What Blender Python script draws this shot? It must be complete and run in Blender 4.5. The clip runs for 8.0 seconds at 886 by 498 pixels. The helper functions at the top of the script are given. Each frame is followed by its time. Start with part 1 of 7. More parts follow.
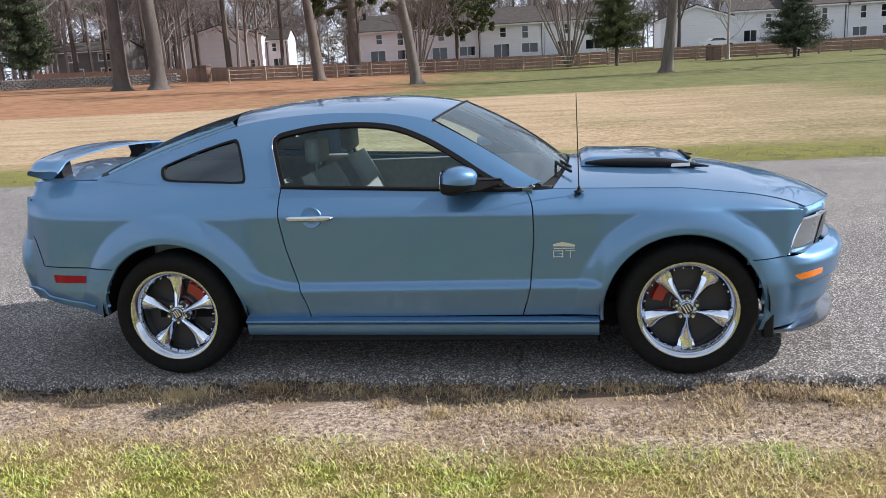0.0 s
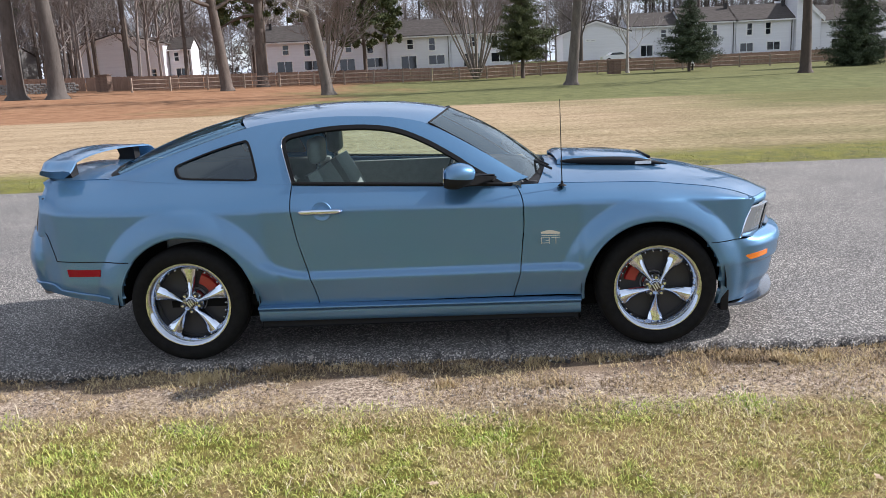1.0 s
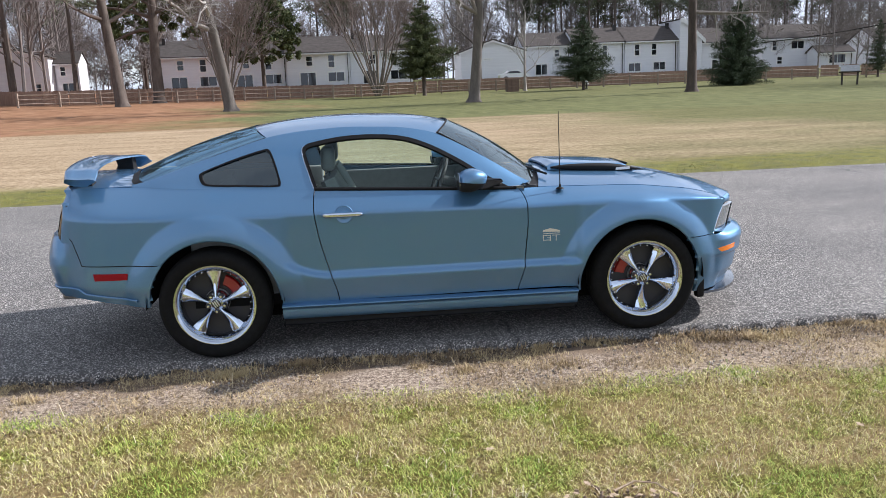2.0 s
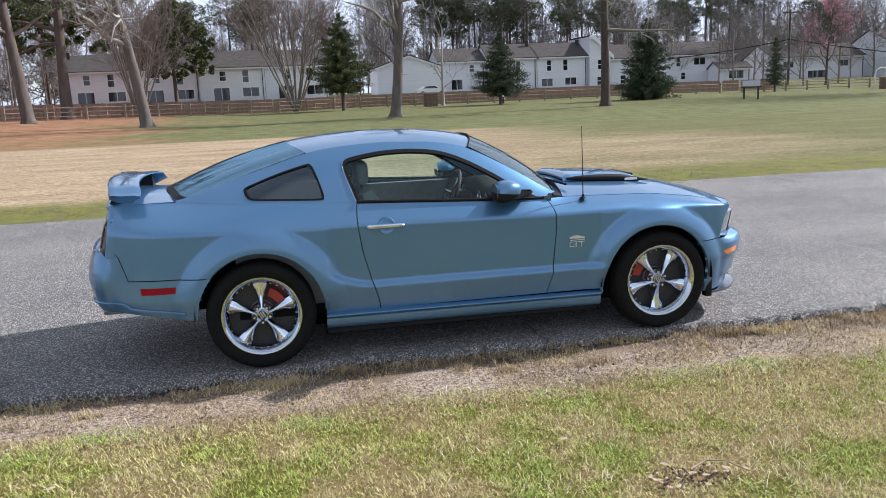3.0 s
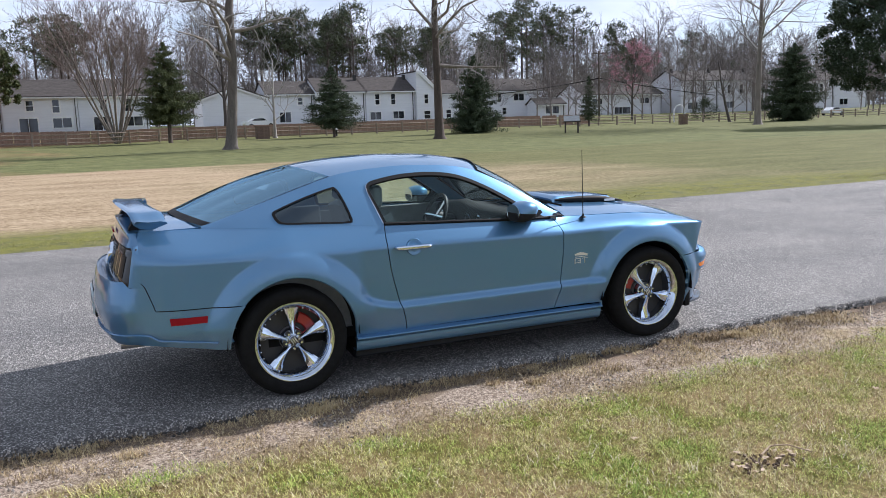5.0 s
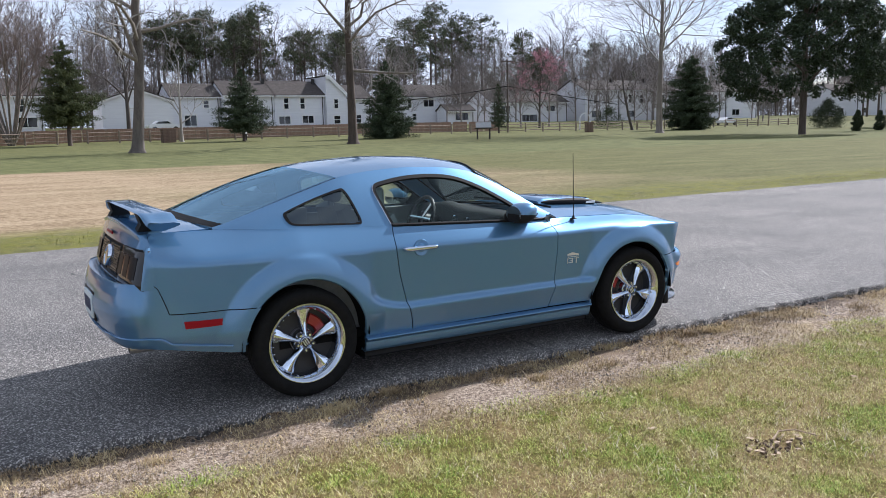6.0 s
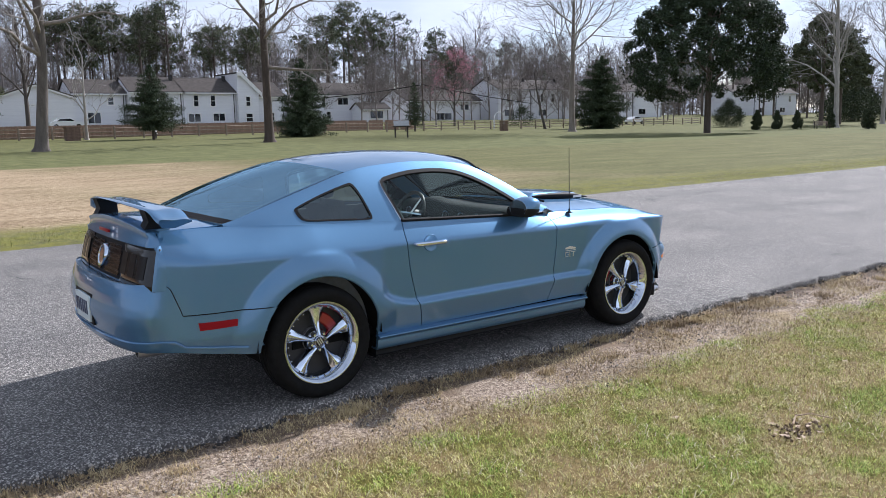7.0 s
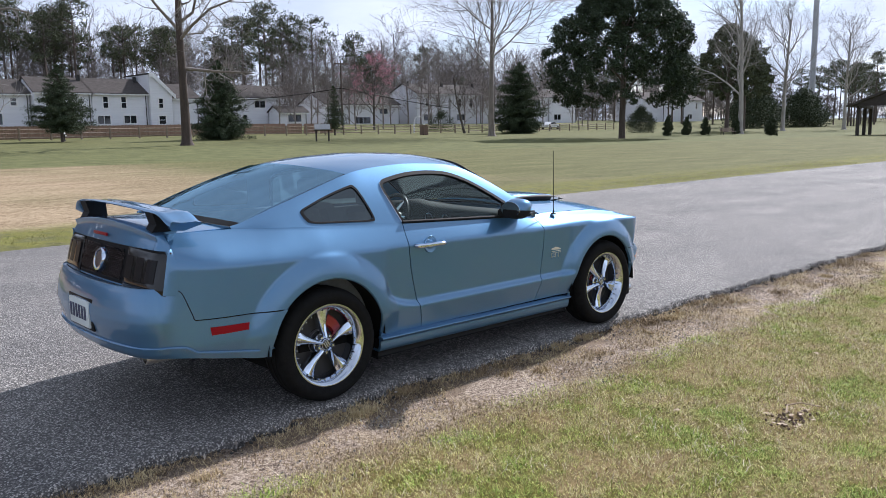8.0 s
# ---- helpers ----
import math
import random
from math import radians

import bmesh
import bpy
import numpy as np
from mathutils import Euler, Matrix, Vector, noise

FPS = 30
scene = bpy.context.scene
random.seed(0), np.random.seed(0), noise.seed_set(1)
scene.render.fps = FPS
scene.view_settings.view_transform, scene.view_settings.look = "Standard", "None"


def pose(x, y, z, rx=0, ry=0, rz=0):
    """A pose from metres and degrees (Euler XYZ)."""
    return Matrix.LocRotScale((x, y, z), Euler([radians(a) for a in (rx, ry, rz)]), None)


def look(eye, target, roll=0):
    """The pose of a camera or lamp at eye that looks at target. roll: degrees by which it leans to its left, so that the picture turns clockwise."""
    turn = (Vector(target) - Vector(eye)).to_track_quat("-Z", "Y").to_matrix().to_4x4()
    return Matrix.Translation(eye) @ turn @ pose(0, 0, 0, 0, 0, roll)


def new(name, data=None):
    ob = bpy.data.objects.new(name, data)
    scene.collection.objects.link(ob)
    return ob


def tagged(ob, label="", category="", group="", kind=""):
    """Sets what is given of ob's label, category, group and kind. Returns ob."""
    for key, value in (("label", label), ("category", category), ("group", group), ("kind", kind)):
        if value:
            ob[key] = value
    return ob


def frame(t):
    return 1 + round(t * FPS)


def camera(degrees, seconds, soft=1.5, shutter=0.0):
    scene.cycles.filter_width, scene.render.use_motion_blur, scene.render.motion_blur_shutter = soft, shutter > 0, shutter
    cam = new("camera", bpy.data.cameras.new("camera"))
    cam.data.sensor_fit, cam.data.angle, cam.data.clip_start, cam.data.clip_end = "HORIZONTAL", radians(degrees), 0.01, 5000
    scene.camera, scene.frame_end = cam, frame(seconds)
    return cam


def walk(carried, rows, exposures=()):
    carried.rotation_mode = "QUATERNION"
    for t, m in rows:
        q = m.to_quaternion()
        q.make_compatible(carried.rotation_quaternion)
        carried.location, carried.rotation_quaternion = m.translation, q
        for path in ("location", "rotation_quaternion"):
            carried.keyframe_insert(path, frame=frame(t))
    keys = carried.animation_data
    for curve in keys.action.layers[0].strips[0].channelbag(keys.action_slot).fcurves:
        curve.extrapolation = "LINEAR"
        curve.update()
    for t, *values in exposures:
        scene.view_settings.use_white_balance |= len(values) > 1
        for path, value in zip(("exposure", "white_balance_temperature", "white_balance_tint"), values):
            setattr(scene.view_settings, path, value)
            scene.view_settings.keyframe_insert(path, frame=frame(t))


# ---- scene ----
cam = camera(56.9, 8.0, soft=0.7)
PATH = [
    (0, (0.746, -4.925, 1.607), (0.457, -2.995, 1.166), -3.1),
    (0.5, (0.559, -5.211, 1.597), (0.381, -3.267, 1.161), -2.9),
    (1, (0.287, -5.457, 1.614), (0.224, -3.504, 1.189), -2.6),
    (2.5, (-0.82, -5.999, 1.635), (-0.522, -4.059, 1.254), -2.2),
    (3, (-1.226, -6.03, 1.669), (-0.833, -4.104, 1.3), -2.3),
    (3.5, (-1.545, -5.958, 1.634), (-1.056, -4.052, 1.277), -2.5),
    (4, (-1.864, -5.887, 1.67), (-1.277, -4.005, 1.331), -2.6),
    (4.5, (-2.247, -5.856, 1.681), (-1.557, -4.007, 1.36), -2.3),
    (5, (-2.508, -5.776, 1.659), (-1.705, -3.97, 1.353), -1.9),
    (6.5, (-3.404, -5.374, 1.654), (-2.309, -3.728, 1.352), -1.1),
    (7, (-3.615, -5.149, 1.635), (-2.434, -3.564, 1.329), -1.1),
    (7.5, (-3.877, -5.0, 1.627), (-2.614, -3.479, 1.323), -1.0),
    (8, (-4.061, -4.849, 1.633), (-2.724, -3.392, 1.334), -0.7),
]
walk(cam, [(t, look(eye, target, roll)) for t, eye, target, roll in PATH], exposures=[(0, 0.60, 6050, 15), (4, 0.53, 5750, 15), (8, 0.44, 5750, 16)])

# ---- sky, sun ----
SUN_TO = Vector((1.34, 0.29, 1.0)).normalized()
world = bpy.data.worlds.new("sky")
scene.world = world
world.use_nodes = True
wn, wl = world.node_tree.nodes, world.node_tree.links
wn.clear()
w_out = wn.new("ShaderNodeOutputWorld")
w_bg = wn.new("ShaderNodeBackground")
w_sky = wn.new("ShaderNodeTexSky")
w_sky.sky_type = "NISHITA"
w_sky.sun_disc = False
w_sky.sun_elevation = math.asin(SUN_TO.z)
w_sky.sun_rotation = math.atan2(SUN_TO.x, SUN_TO.y)
w_sky.air_density, w_sky.dust_density, w_sky.ozone_density = 1.0, 0.6, 1.5
w_co = wn.new("ShaderNodeTexCoord")
w_map = wn.new("ShaderNodeMapping")
w_map.inputs["Scale"].default_value = (1.0, 1.0, 1.0)
w_noise = wn.new("ShaderNodeTexNoise")
w_noise.inputs["Scale"].default_value = 1.15
w_noise.inputs["Detail"].default_value = 7.0
w_noise.inputs["Roughness"].default_value = 0.55
w_ramp = wn.new("ShaderNodeValToRGB")
w_ramp.color_ramp.elements[0].position, w_ramp.color_ramp.elements[1].position = 0.27, 0.46
w_shade = wn.new("ShaderNodeTexNoise")
w_shade.inputs["Scale"].default_value = 2.2
w_shade.inputs["Detail"].default_value = 5.0
w_grey = wn.new("ShaderNodeMixRGB")
w_grey.inputs[1].default_value = (3.6, 4.3, 5.2, 1)
w_grey.inputs[2].default_value = (8.6, 8.9, 9.2, 1)
w_mix = wn.new("ShaderNodeMixRGB")
# the cloud deck: a flat layer overhead, seen in perspective
w_sep, w_den = wn.new("ShaderNodeSeparateXYZ"), wn.new("ShaderNodeMath")
w_top, w_deck = wn.new("ShaderNodeMath"), wn.new("ShaderNodeVectorMath")
w_top.operation, w_den.operation, w_deck.operation = "MAXIMUM", "ADD", "DIVIDE"
w_top.inputs[1].default_value, w_den.inputs[1].default_value = 0.0, 0.22
w_rep = wn.new("ShaderNodeCombineXYZ")
wl.new(w_co.outputs["Generated"], w_sep.inputs[0])
wl.new(w_sep.outputs["Z"], w_top.inputs[0])
wl.new(w_top.outputs[0], w_den.inputs[0])
for k in ("X", "Y", "Z"):
    wl.new(w_den.outputs[0], w_rep.inputs[k])
wl.new(w_co.outputs["Generated"], w_deck.inputs[0])
wl.new(w_rep.outputs[0], w_deck.inputs[1])
wl.new(w_deck.outputs[0], w_map.inputs["Vector"])
wl.new(w_map.outputs["Vector"], w_noise.inputs["Vector"])
wl.new(w_map.outputs["Vector"], w_shade.inputs["Vector"])
wl.new(w_noise.outputs["Fac"], w_ramp.inputs["Fac"])
wl.new(w_shade.outputs["Fac"], w_grey.inputs[0])
wl.new(w_ramp.outputs["Color"], w_mix.inputs[0])
wl.new(w_sky.outputs["Color"], w_mix.inputs[1])
# the deck is dimmed overhead, out of view, to deepen the scene's shade
w_high = wn.new("ShaderNodeMapRange")
w_high.interpolation_type = "SMOOTHSTEP"
w_high.inputs["From Min"].default_value, w_high.inputs["From Max"].default_value = 0.12, 0.62
w_high.inputs["To Min"].default_value, w_high.inputs["To Max"].default_value = 1.05, 0.72
w_lift = wn.new("ShaderNodeMixRGB")
w_lift.blend_type = "MULTIPLY"
w_lift.inputs[0].default_value = 1.0
wl.new(w_sep.outputs["Z"], w_high.inputs["Value"])
wl.new(w_grey.outputs["Color"], w_lift.inputs[1])
wl.new(w_high.outputs["Result"], w_lift.inputs[2])
wl.new(w_lift.outputs["Color"], w_mix.inputs[2])
wl.new(w_mix.outputs["Color"], w_bg.inputs["Color"])
w_bg.inputs["Strength"].default_value = 0.095
wl.new(w_bg.outputs["Background"], w_out.inputs["Surface"])

sun_data = bpy.data.lights.new("sun", "SUN")
sun_data.energy, sun_data.angle, sun_data.color = 5.0, radians(1.0), (1.0, 0.94, 0.85)
sun = new("sun", sun_data)
sun.matrix_world = look(SUN_TO * 80, (0, 0, 0))

# ---- materials ----
def material(name, color, rough=0.6, metal=0.0, coat=0.0, coat_rough=0.03, spec=0.5):
    m = bpy.data.materials.new(name)
    m.use_nodes = True
    b = m.node_tree.nodes["Principled BSDF"]
    b.inputs["Base Color"].default_value = (*color, 1)
    b.inputs["Roughness"].default_value = rough
    b.inputs["Metallic"].default_value = metal
    b.inputs["Coat Weight"].default_value = coat
    b.inputs["Coat Roughness"].default_value = coat_rough
    b.inputs["Specular IOR Level"].default_value = spec
    return m


def bsdf(m):
    return m.node_tree.nodes["Principled BSDF"]


def node(m, kind, **values):
    n = m.node_tree.nodes.new(kind)
    for key, value in values.items():
        n.inputs[key].default_value = value
    return n


def link(m, a, b):
    m.node_tree.links.new(a, b)


def noise_node(m, scale, detail=4.0, rough=0.55, coords="Object", stretch=(1, 1, 1)):
    co = m.node_tree.nodes.new("ShaderNodeTexCoord")
    mp = m.node_tree.nodes.new("ShaderNodeMapping")
    mp.inputs["Scale"].default_value = stretch
    n = node(m, "ShaderNodeTexNoise", Scale=scale, Detail=detail, Roughness=rough)
    link(m, co.outputs[coords], mp.inputs["Vector"])
    link(m, mp.outputs["Vector"], n.inputs["Vector"])
    return n


def ramp_node(m, source, stops):
    r = m.node_tree.nodes.new("ShaderNodeValToRGB")
    el = r.color_ramp.elements
    while len(el) < len(stops):
        el.new(0.5)
    for e, (p, c) in zip(el, stops):
        e.position, e.color = p, (*c, 1)
    link(m, source, r.inputs["Fac"])
    return r


def mix_node(m, fac, a, b, blend="MIX"):
    n = m.node_tree.nodes.new("ShaderNodeMixRGB")
    n.blend_type = blend
    for k, v in enumerate((fac, a, b)):
        if isinstance(v, (int, float)):
            n.inputs[k].default_value = v
        elif isinstance(v, tuple):
            n.inputs[k].default_value = (*v, 1)
        else:
            link(m, v, n.inputs[k])
    return n.outputs["Color"]


def bump(m, source, strength=0.3, distance=0.01):
    n = node(m, "ShaderNodeBump", Strength=strength, Distance=distance)
    link(m, source, n.inputs["Height"])
    link(m, n.outputs["Normal"], bsdf(m).inputs["Normal"])


def mottled(name, dark, light, scale, rough=0.8, relief=0.3, distance=0.01, detail=6.0, coords="Object", stretch=(1, 1, 1), metal=0.0):
    """A surface that varies at two scales between two colours, with fine relief."""
    m = material(name, dark, rough, metal)
    a = noise_node(m, scale, detail, 0.6, coords, stretch)
    b = noise_node(m, scale * 9, 3.0, 0.6, coords, stretch)
    f = mix_node(m, 0.4, a.outputs["Fac"], b.outputs["Fac"])
    r = ramp_node(m, f, [(0.33, dark), (0.67, light)])
    link(m, r.outputs["Color"], bsdf(m).inputs["Base Color"])
    bump(m, f, relief, distance)
    return m


def glass(name, tint, clear=1.0, sheen=(1, 1, 1)):
    """Thin tinted pane: see-through, with a mirror-like gloss that grows towards grazing angles."""
    m = bpy.data.materials.new(name)
    m.use_nodes = True
    nt = m.node_tree
    nt.nodes.clear()
    out = nt.nodes.new("ShaderNodeOutputMaterial")
    tr = nt.nodes.new("ShaderNodeBsdfTransparent")
    gl = nt.nodes.new("ShaderNodeBsdfGlossy")
    fr = nt.nodes.new("ShaderNodeFresnel")
    mx = nt.nodes.new("ShaderNodeMixShader")
    tr.inputs["Color"].default_value = (*tint, 1)
    gl.inputs["Color"].default_value = (*sheen, 1)
    gl.inputs["Roughness"].default_value = 0.015
    fr.inputs["IOR"].default_value = 1.55 * clear
    nt.links.new(fr.outputs["Fac"], mx.inputs["Fac"])
    nt.links.new(tr.outputs["BSDF"], mx.inputs[1])
    nt.links.new(gl.outputs["BSDF"], mx.inputs[2])
    nt.links.new(mx.outputs["Shader"], out.inputs["Surface"])
    return m


PAINT = material("blue_metallic_paint", (0.13, 0.25, 0.40), 0.43, 0.69, 1.0, 0.015)
bsdf(PAINT).inputs["Coat IOR"].default_value = 1.55
bsdf(PAINT).inputs["Specular Tint"].default_value = (0.45, 0.55, 0.70, 1)
flake = noise_node(PAINT, 900, 2.0)
flake_ramp = ramp_node(PAINT, flake.outputs["Fac"], [(0.3, (0.080, 0.182, 0.316)), (0.7, (0.124, 0.260, 0.430))])
link(PAINT, flake_ramp.outputs["Color"], bsdf(PAINT).inputs["Base Color"])
TRIM = material("black_rubber_trim", (0.010, 0.010, 0.011), 0.65)
BLACK = material("matt_black_plastic", (0.015, 0.015, 0.016), 0.6)
GLOSS_BLACK = material("gloss_black_plastic", (0.01, 0.01, 0.012), 0.15, 0, 1.0)
DARK = material("underbody_black", (0.008, 0.008, 0.008), 0.9)
CHROME = material("chrome", (0.68, 0.75, 0.86), 0.06, 1.0)
POLISHED = material("polished_aluminium", (0.50, 0.545, 0.62), 0.10, 1.0)
BARREL = material("dark_wheel_barrel", (0.045, 0.042, 0.040), 0.6, 0.3)
BADGE = material("satin_chrome", (0.70, 0.72, 0.74), 0.35, 0.9)
STEEL = mottled("brake_disc_steel", (0.30, 0.28, 0.27), (0.50, 0.47, 0.45), 60, 0.4, 0.05, 0.001, metal=0.8)
CALIPER = material("red_caliper_paint", (0.30, 0.010, 0.010), 0.4, 0, 0.5)
RUBBER = mottled("tyre_rubber", (0.006, 0.006, 0.006), (0.013, 0.013, 0.013), 30, 0.8, 0.15, 0.002)
bsdf(RUBBER).inputs["Specular IOR Level"].default_value = 0.12
for m in (TRIM, BLACK, DARK):
    bsdf(m).inputs["Specular IOR Level"].default_value = 0.12
RED_LENS = material("red_lens", (0.26, 0.003, 0.010), 0.4, 0, 0.0, spec=0.2)
AMBER_LENS = material("amber_lens", (0.85, 0.22, 0.01), 0.2, 0, 1.0)
SMOKED = material("smoked_lens", (0.007, 0.007, 0.007), 0.15, 0, 0.35, spec=0.3)
HEADLAMP = material("headlamp_lens", (0.17, 0.19, 0.21), 0.12, 0.3, 1.0)
SMOKED_PALE = material("smoked_reflector", (0.012, 0.011, 0.012), 0.3, spec=0.12)
PLATE = material("plate_white", (0.62, 0.68, 0.68), 0.4)
INK = material("dark_blue_ink", (0.02, 0.03, 0.08), 0.5)
WHITE_INK = material("white_ink", (0.8, 0.8, 0.8), 0.4)
SEAT = mottled("grey_leather", (0.16, 0.17, 0.175), (0.24, 0.25, 0.25), 25, 0.5, 0.1, 0.002)
DASH = mottled("charcoal_dashboard", (0.02, 0.02, 0.022), (0.035, 0.035, 0.037), 80, 0.55, 0.2, 0.001)
HEADLINER = material("grey_headliner", (0.25, 0.25, 0.25), 0.9)
SIDE_GLASS = glass("side_glass", (0.80, 0.93, 0.89), 0.94, (0.85, 1.0, 0.98))
SCREEN_GLASS = glass("screen_glass", (0.26, 0.42, 0.56), 2.9, (0.50, 0.78, 1.0))
WINDSCREEN_GLASS = glass("windscreen_glass", (0.74, 0.86, 0.86), 1.9, (0.85, 0.97, 1.0))
QUARTER_GLASS = glass("quarter_glass", (0.16, 0.21, 0.23), 1.3, (0.85, 0.97, 1.0))

# ---- mesh helpers ----
def part(name, bm, mat, parent=None, label="", smooth=True, sharp=40):
    """Links a bmesh as one mesh object, under a thing or a part."""
    if smooth:
        lim = radians(sharp)
        for f in bm.faces:
            f.smooth = True
        for e in bm.edges:
            if len(e.link_faces) == 2 and e.calc_face_angle(0.0) > lim:
                e.smooth = False
    me = bpy.data.meshes.new(name)
    bm.to_mesh(me)
    bm.free()
    for m in mat if isinstance(mat, (list, tuple)) else [mat]:
        me.materials.append(m)
    ob = new(name, me)
    if parent:
        ob.parent = parent
    if label:
        ob["label"] = label
    return ob


def thing(name, label, category, group="", kind=""):
    return tagged(new(name), label, category, group, kind)


def curve(points, r=0.06):
    """A smooth function through points (x, value), rounded over r."""
    xs, ys = [p[0] for p in points], [p[1] for p in points]
    x0, x1 = xs[0] - 2 * r, xs[-1] + 2 * r
    grid = np.linspace(x0, x1, 801)
    table = [float(q) for q in sum(np.interp(grid + r * k / 4, xs, ys) for k in range(-4, 5)) / 9]
    step = (x1 - x0) / 800

    def value(x):
        f = min(max((x - x0) / step, 0.0), 799.999)
        i = int(f)
        return table[i] + (table[i + 1] - table[i]) * (f - i)
    return value


def lerp(a, b, t):
    return a + (b - a) * t


def clamp(x, a=0.0, b=1.0):
    return max(a, min(b, x))


def smooth(x):
    x = clamp(x)
    return x * x * (3 - 2 * x)


def spline(points, n):
    """Catmull-Rom through points, n steps a span."""
    p = [Vector(q) for q in points]
    p = [2 * p[0] - p[1], *p, 2 * p[-1] - p[-2]]
    out = []
    for i in range(1, len(p) - 2):
        for k in range(n):
            t = k / n
            a, b, c, d = p[i - 1:i + 3]
            out.append(0.5 * ((2 * b) + (c - a) * t + (2 * a - 5 * b + 4 * c - d) * t * t + (3 * b - a - 3 * c + d) * t ** 3))
    out.append(p[-2])
    return out


CENTRE = Vector((0, 0, 0.62))


def sheet(fn, nu, nv, arches=(), rim=0.014, outward=True, inward=None):
    """A curved panel from fn(u, v), wheel arches cut out, its edges turned in by rim."""
    bm = bmesh.new()
    grid = [[bm.verts.new(fn(i / nu, j / nv)) for j in range(nv + 1)] for i in range(nu + 1)]
    inside = set()
    for ax, az, r in arches:
        for row in grid:
            for v in row:
                d = math.hypot(v.co.x - ax, v.co.z - az)
                if d < r:
                    inside.add(v)
    for i in range(nu):
        for j in range(nv):
            q = [grid[i][j], grid[i + 1][j], grid[i + 1][j + 1], grid[i][j + 1]]
            if all(v in inside for v in q):
                continue
            bm.faces.new(q)
    for ax, az, r in arches:
        for v in inside:
            if v.is_valid and v.link_faces:
                d = Vector((v.co.x - ax, 0, v.co.z - az))
                if 0 < d.length < r + 1e-6:
                    d = d.normalized() * r
                    v.co.x, v.co.z = ax + d.x, az + d.z
    for v in [v for v in bm.verts if not v.link_faces]:
        bm.verts.remove(v)
    bmesh.ops.remove_doubles(bm, verts=bm.verts, dist=1e-5)
    bm.normal_update()
    score = sum(f.normal.dot(f.calc_center_median() - CENTRE) * f.calc_area() for f in bm.faces)
    if (score < 0) == outward:
        bmesh.ops.reverse_faces(bm, faces=bm.faces)
        bm.normal_update()
    if rim:
        edges = [e for e in bm.edges if e.is_boundary]
        normals = {v: v.normal.copy() for e in edges for v in e.verts}
        res = bmesh.ops.extrude_edge_only(bm, edges=edges)
        made = [g for g in res["geom"] if isinstance(g, bmesh.types.BMVert)]
        for v in made:
            near = min((e.other_vert(v) for e in v.link_edges if e.other_vert(v) in normals), key=lambda o: (o.co - v.co).length, default=None)
            n = normals[near] if near else Vector((0, 0, 1))
            v.co -= (inward if inward else n) * rim
    return bm


def lathe(profile, n, axis="y", closed=False):
    """A turned form: profile of (radius, height along the axis)."""
    bm = bmesh.new()
    rings = []
    for r, h in profile:
        ring = []
        for k in range(n):
            a = 2 * math.pi * k / n
            c, s = r * math.cos(a), r * math.sin(a)
            ring.append(bm.verts.new((c, h, s) if axis == "y" else (c, s, h)))
        rings.append(ring)
    pairs = list(zip(rings, rings[1:])) + ([(rings[-1], rings[0])] if closed else [])
    for a, b in pairs:
        for k in range(n):
            bm.faces.new((a[k], a[(k + 1) % n], b[(k + 1) % n], b[k]))
    if not closed:
        for ring in (rings[0], rings[-1]):
            bm.faces.new(ring)
    bmesh.ops.recalc_face_normals(bm, faces=bm.faces)
    return bm


def tube(points, radius, n=8, caps=True, flat=1.0):
    """A round bar along points; radius a number or one for each point."""
    bm = bmesh.new()
    pts = [Vector(p) for p in points]
    rings = []
    up = Vector((0.13, 0.31, 0.94))
    for i, p in enumerate(pts):
        d = (pts[min(i + 1, len(pts) - 1)] - pts[max(i - 1, 0)]).normalized()
        a = d.cross(up)
        a = a.normalized() if a.length > 1e-4 else Vector((1, 0, 0))
        b = d.cross(a)
        r = radius[i] if isinstance(radius, (list, tuple)) else radius
        rings.append([bm.verts.new(p + (a * math.cos(2 * math.pi * k / n) + b * flat * math.sin(2 * math.pi * k / n)) * r) for k in range(n)])
    for a, b in zip(rings, rings[1:]):
        for k in range(n):
            bm.faces.new((a[k], a[(k + 1) % n], b[(k + 1) % n], b[k]))
    if caps:
        bm.faces.new(rings[0])
        bm.faces.new(rings[-1])
    bmesh.ops.recalc_face_normals(bm, faces=bm.faces)
    return bm


def block(x0, x1, y0, y1, z0, z1, bevel=0.0, segments=2):
    bm = bmesh.new()
    bmesh.ops.create_cube(bm, size=1)
    for v in bm.verts:
        v.co = Vector((lerp(x0, x1, v.co.x + 0.5), lerp(y0, y1, v.co.y + 0.5), lerp(z0, z1, v.co.z + 0.5)))
    if bevel:
        bmesh.ops.bevel(bm, geom=list(bm.edges), offset=bevel, segments=segments, affect="EDGES", profile=0.5)
    return bm


def slab(outline, depth):
    """A flat piece: outline of 3D points, thickened by the vector depth."""
    bm = bmesh.new()
    f = bm.faces.new([bm.verts.new(p) for p in outline])
    res = bmesh.ops.extrude_face_region(bm, geom=[f])
    bmesh.ops.translate(bm, verts=[g for g in res["geom"] if isinstance(g, bmesh.types.BMVert)], vec=depth)
    bmesh.ops.recalc_face_normals(bm, faces=bm.faces)
    return bm



# ---- the land ----
LAND = [(-900, -0.4), (-8, -0.16), (-2.85, -0.105), (-1.7, -0.062), (-1.0, -0.050), (-0.9, -0.054), (8, -0.02), (45, 0.0), (55, 0.05), (68, 0.28), (75, 0.42), (90, 0.6), (118, 2.0), (200, 3.0), (900, 5.0)]
LAND_Y, LAND_Z = [p[0] for p in LAND], [p[1] for p in LAND]


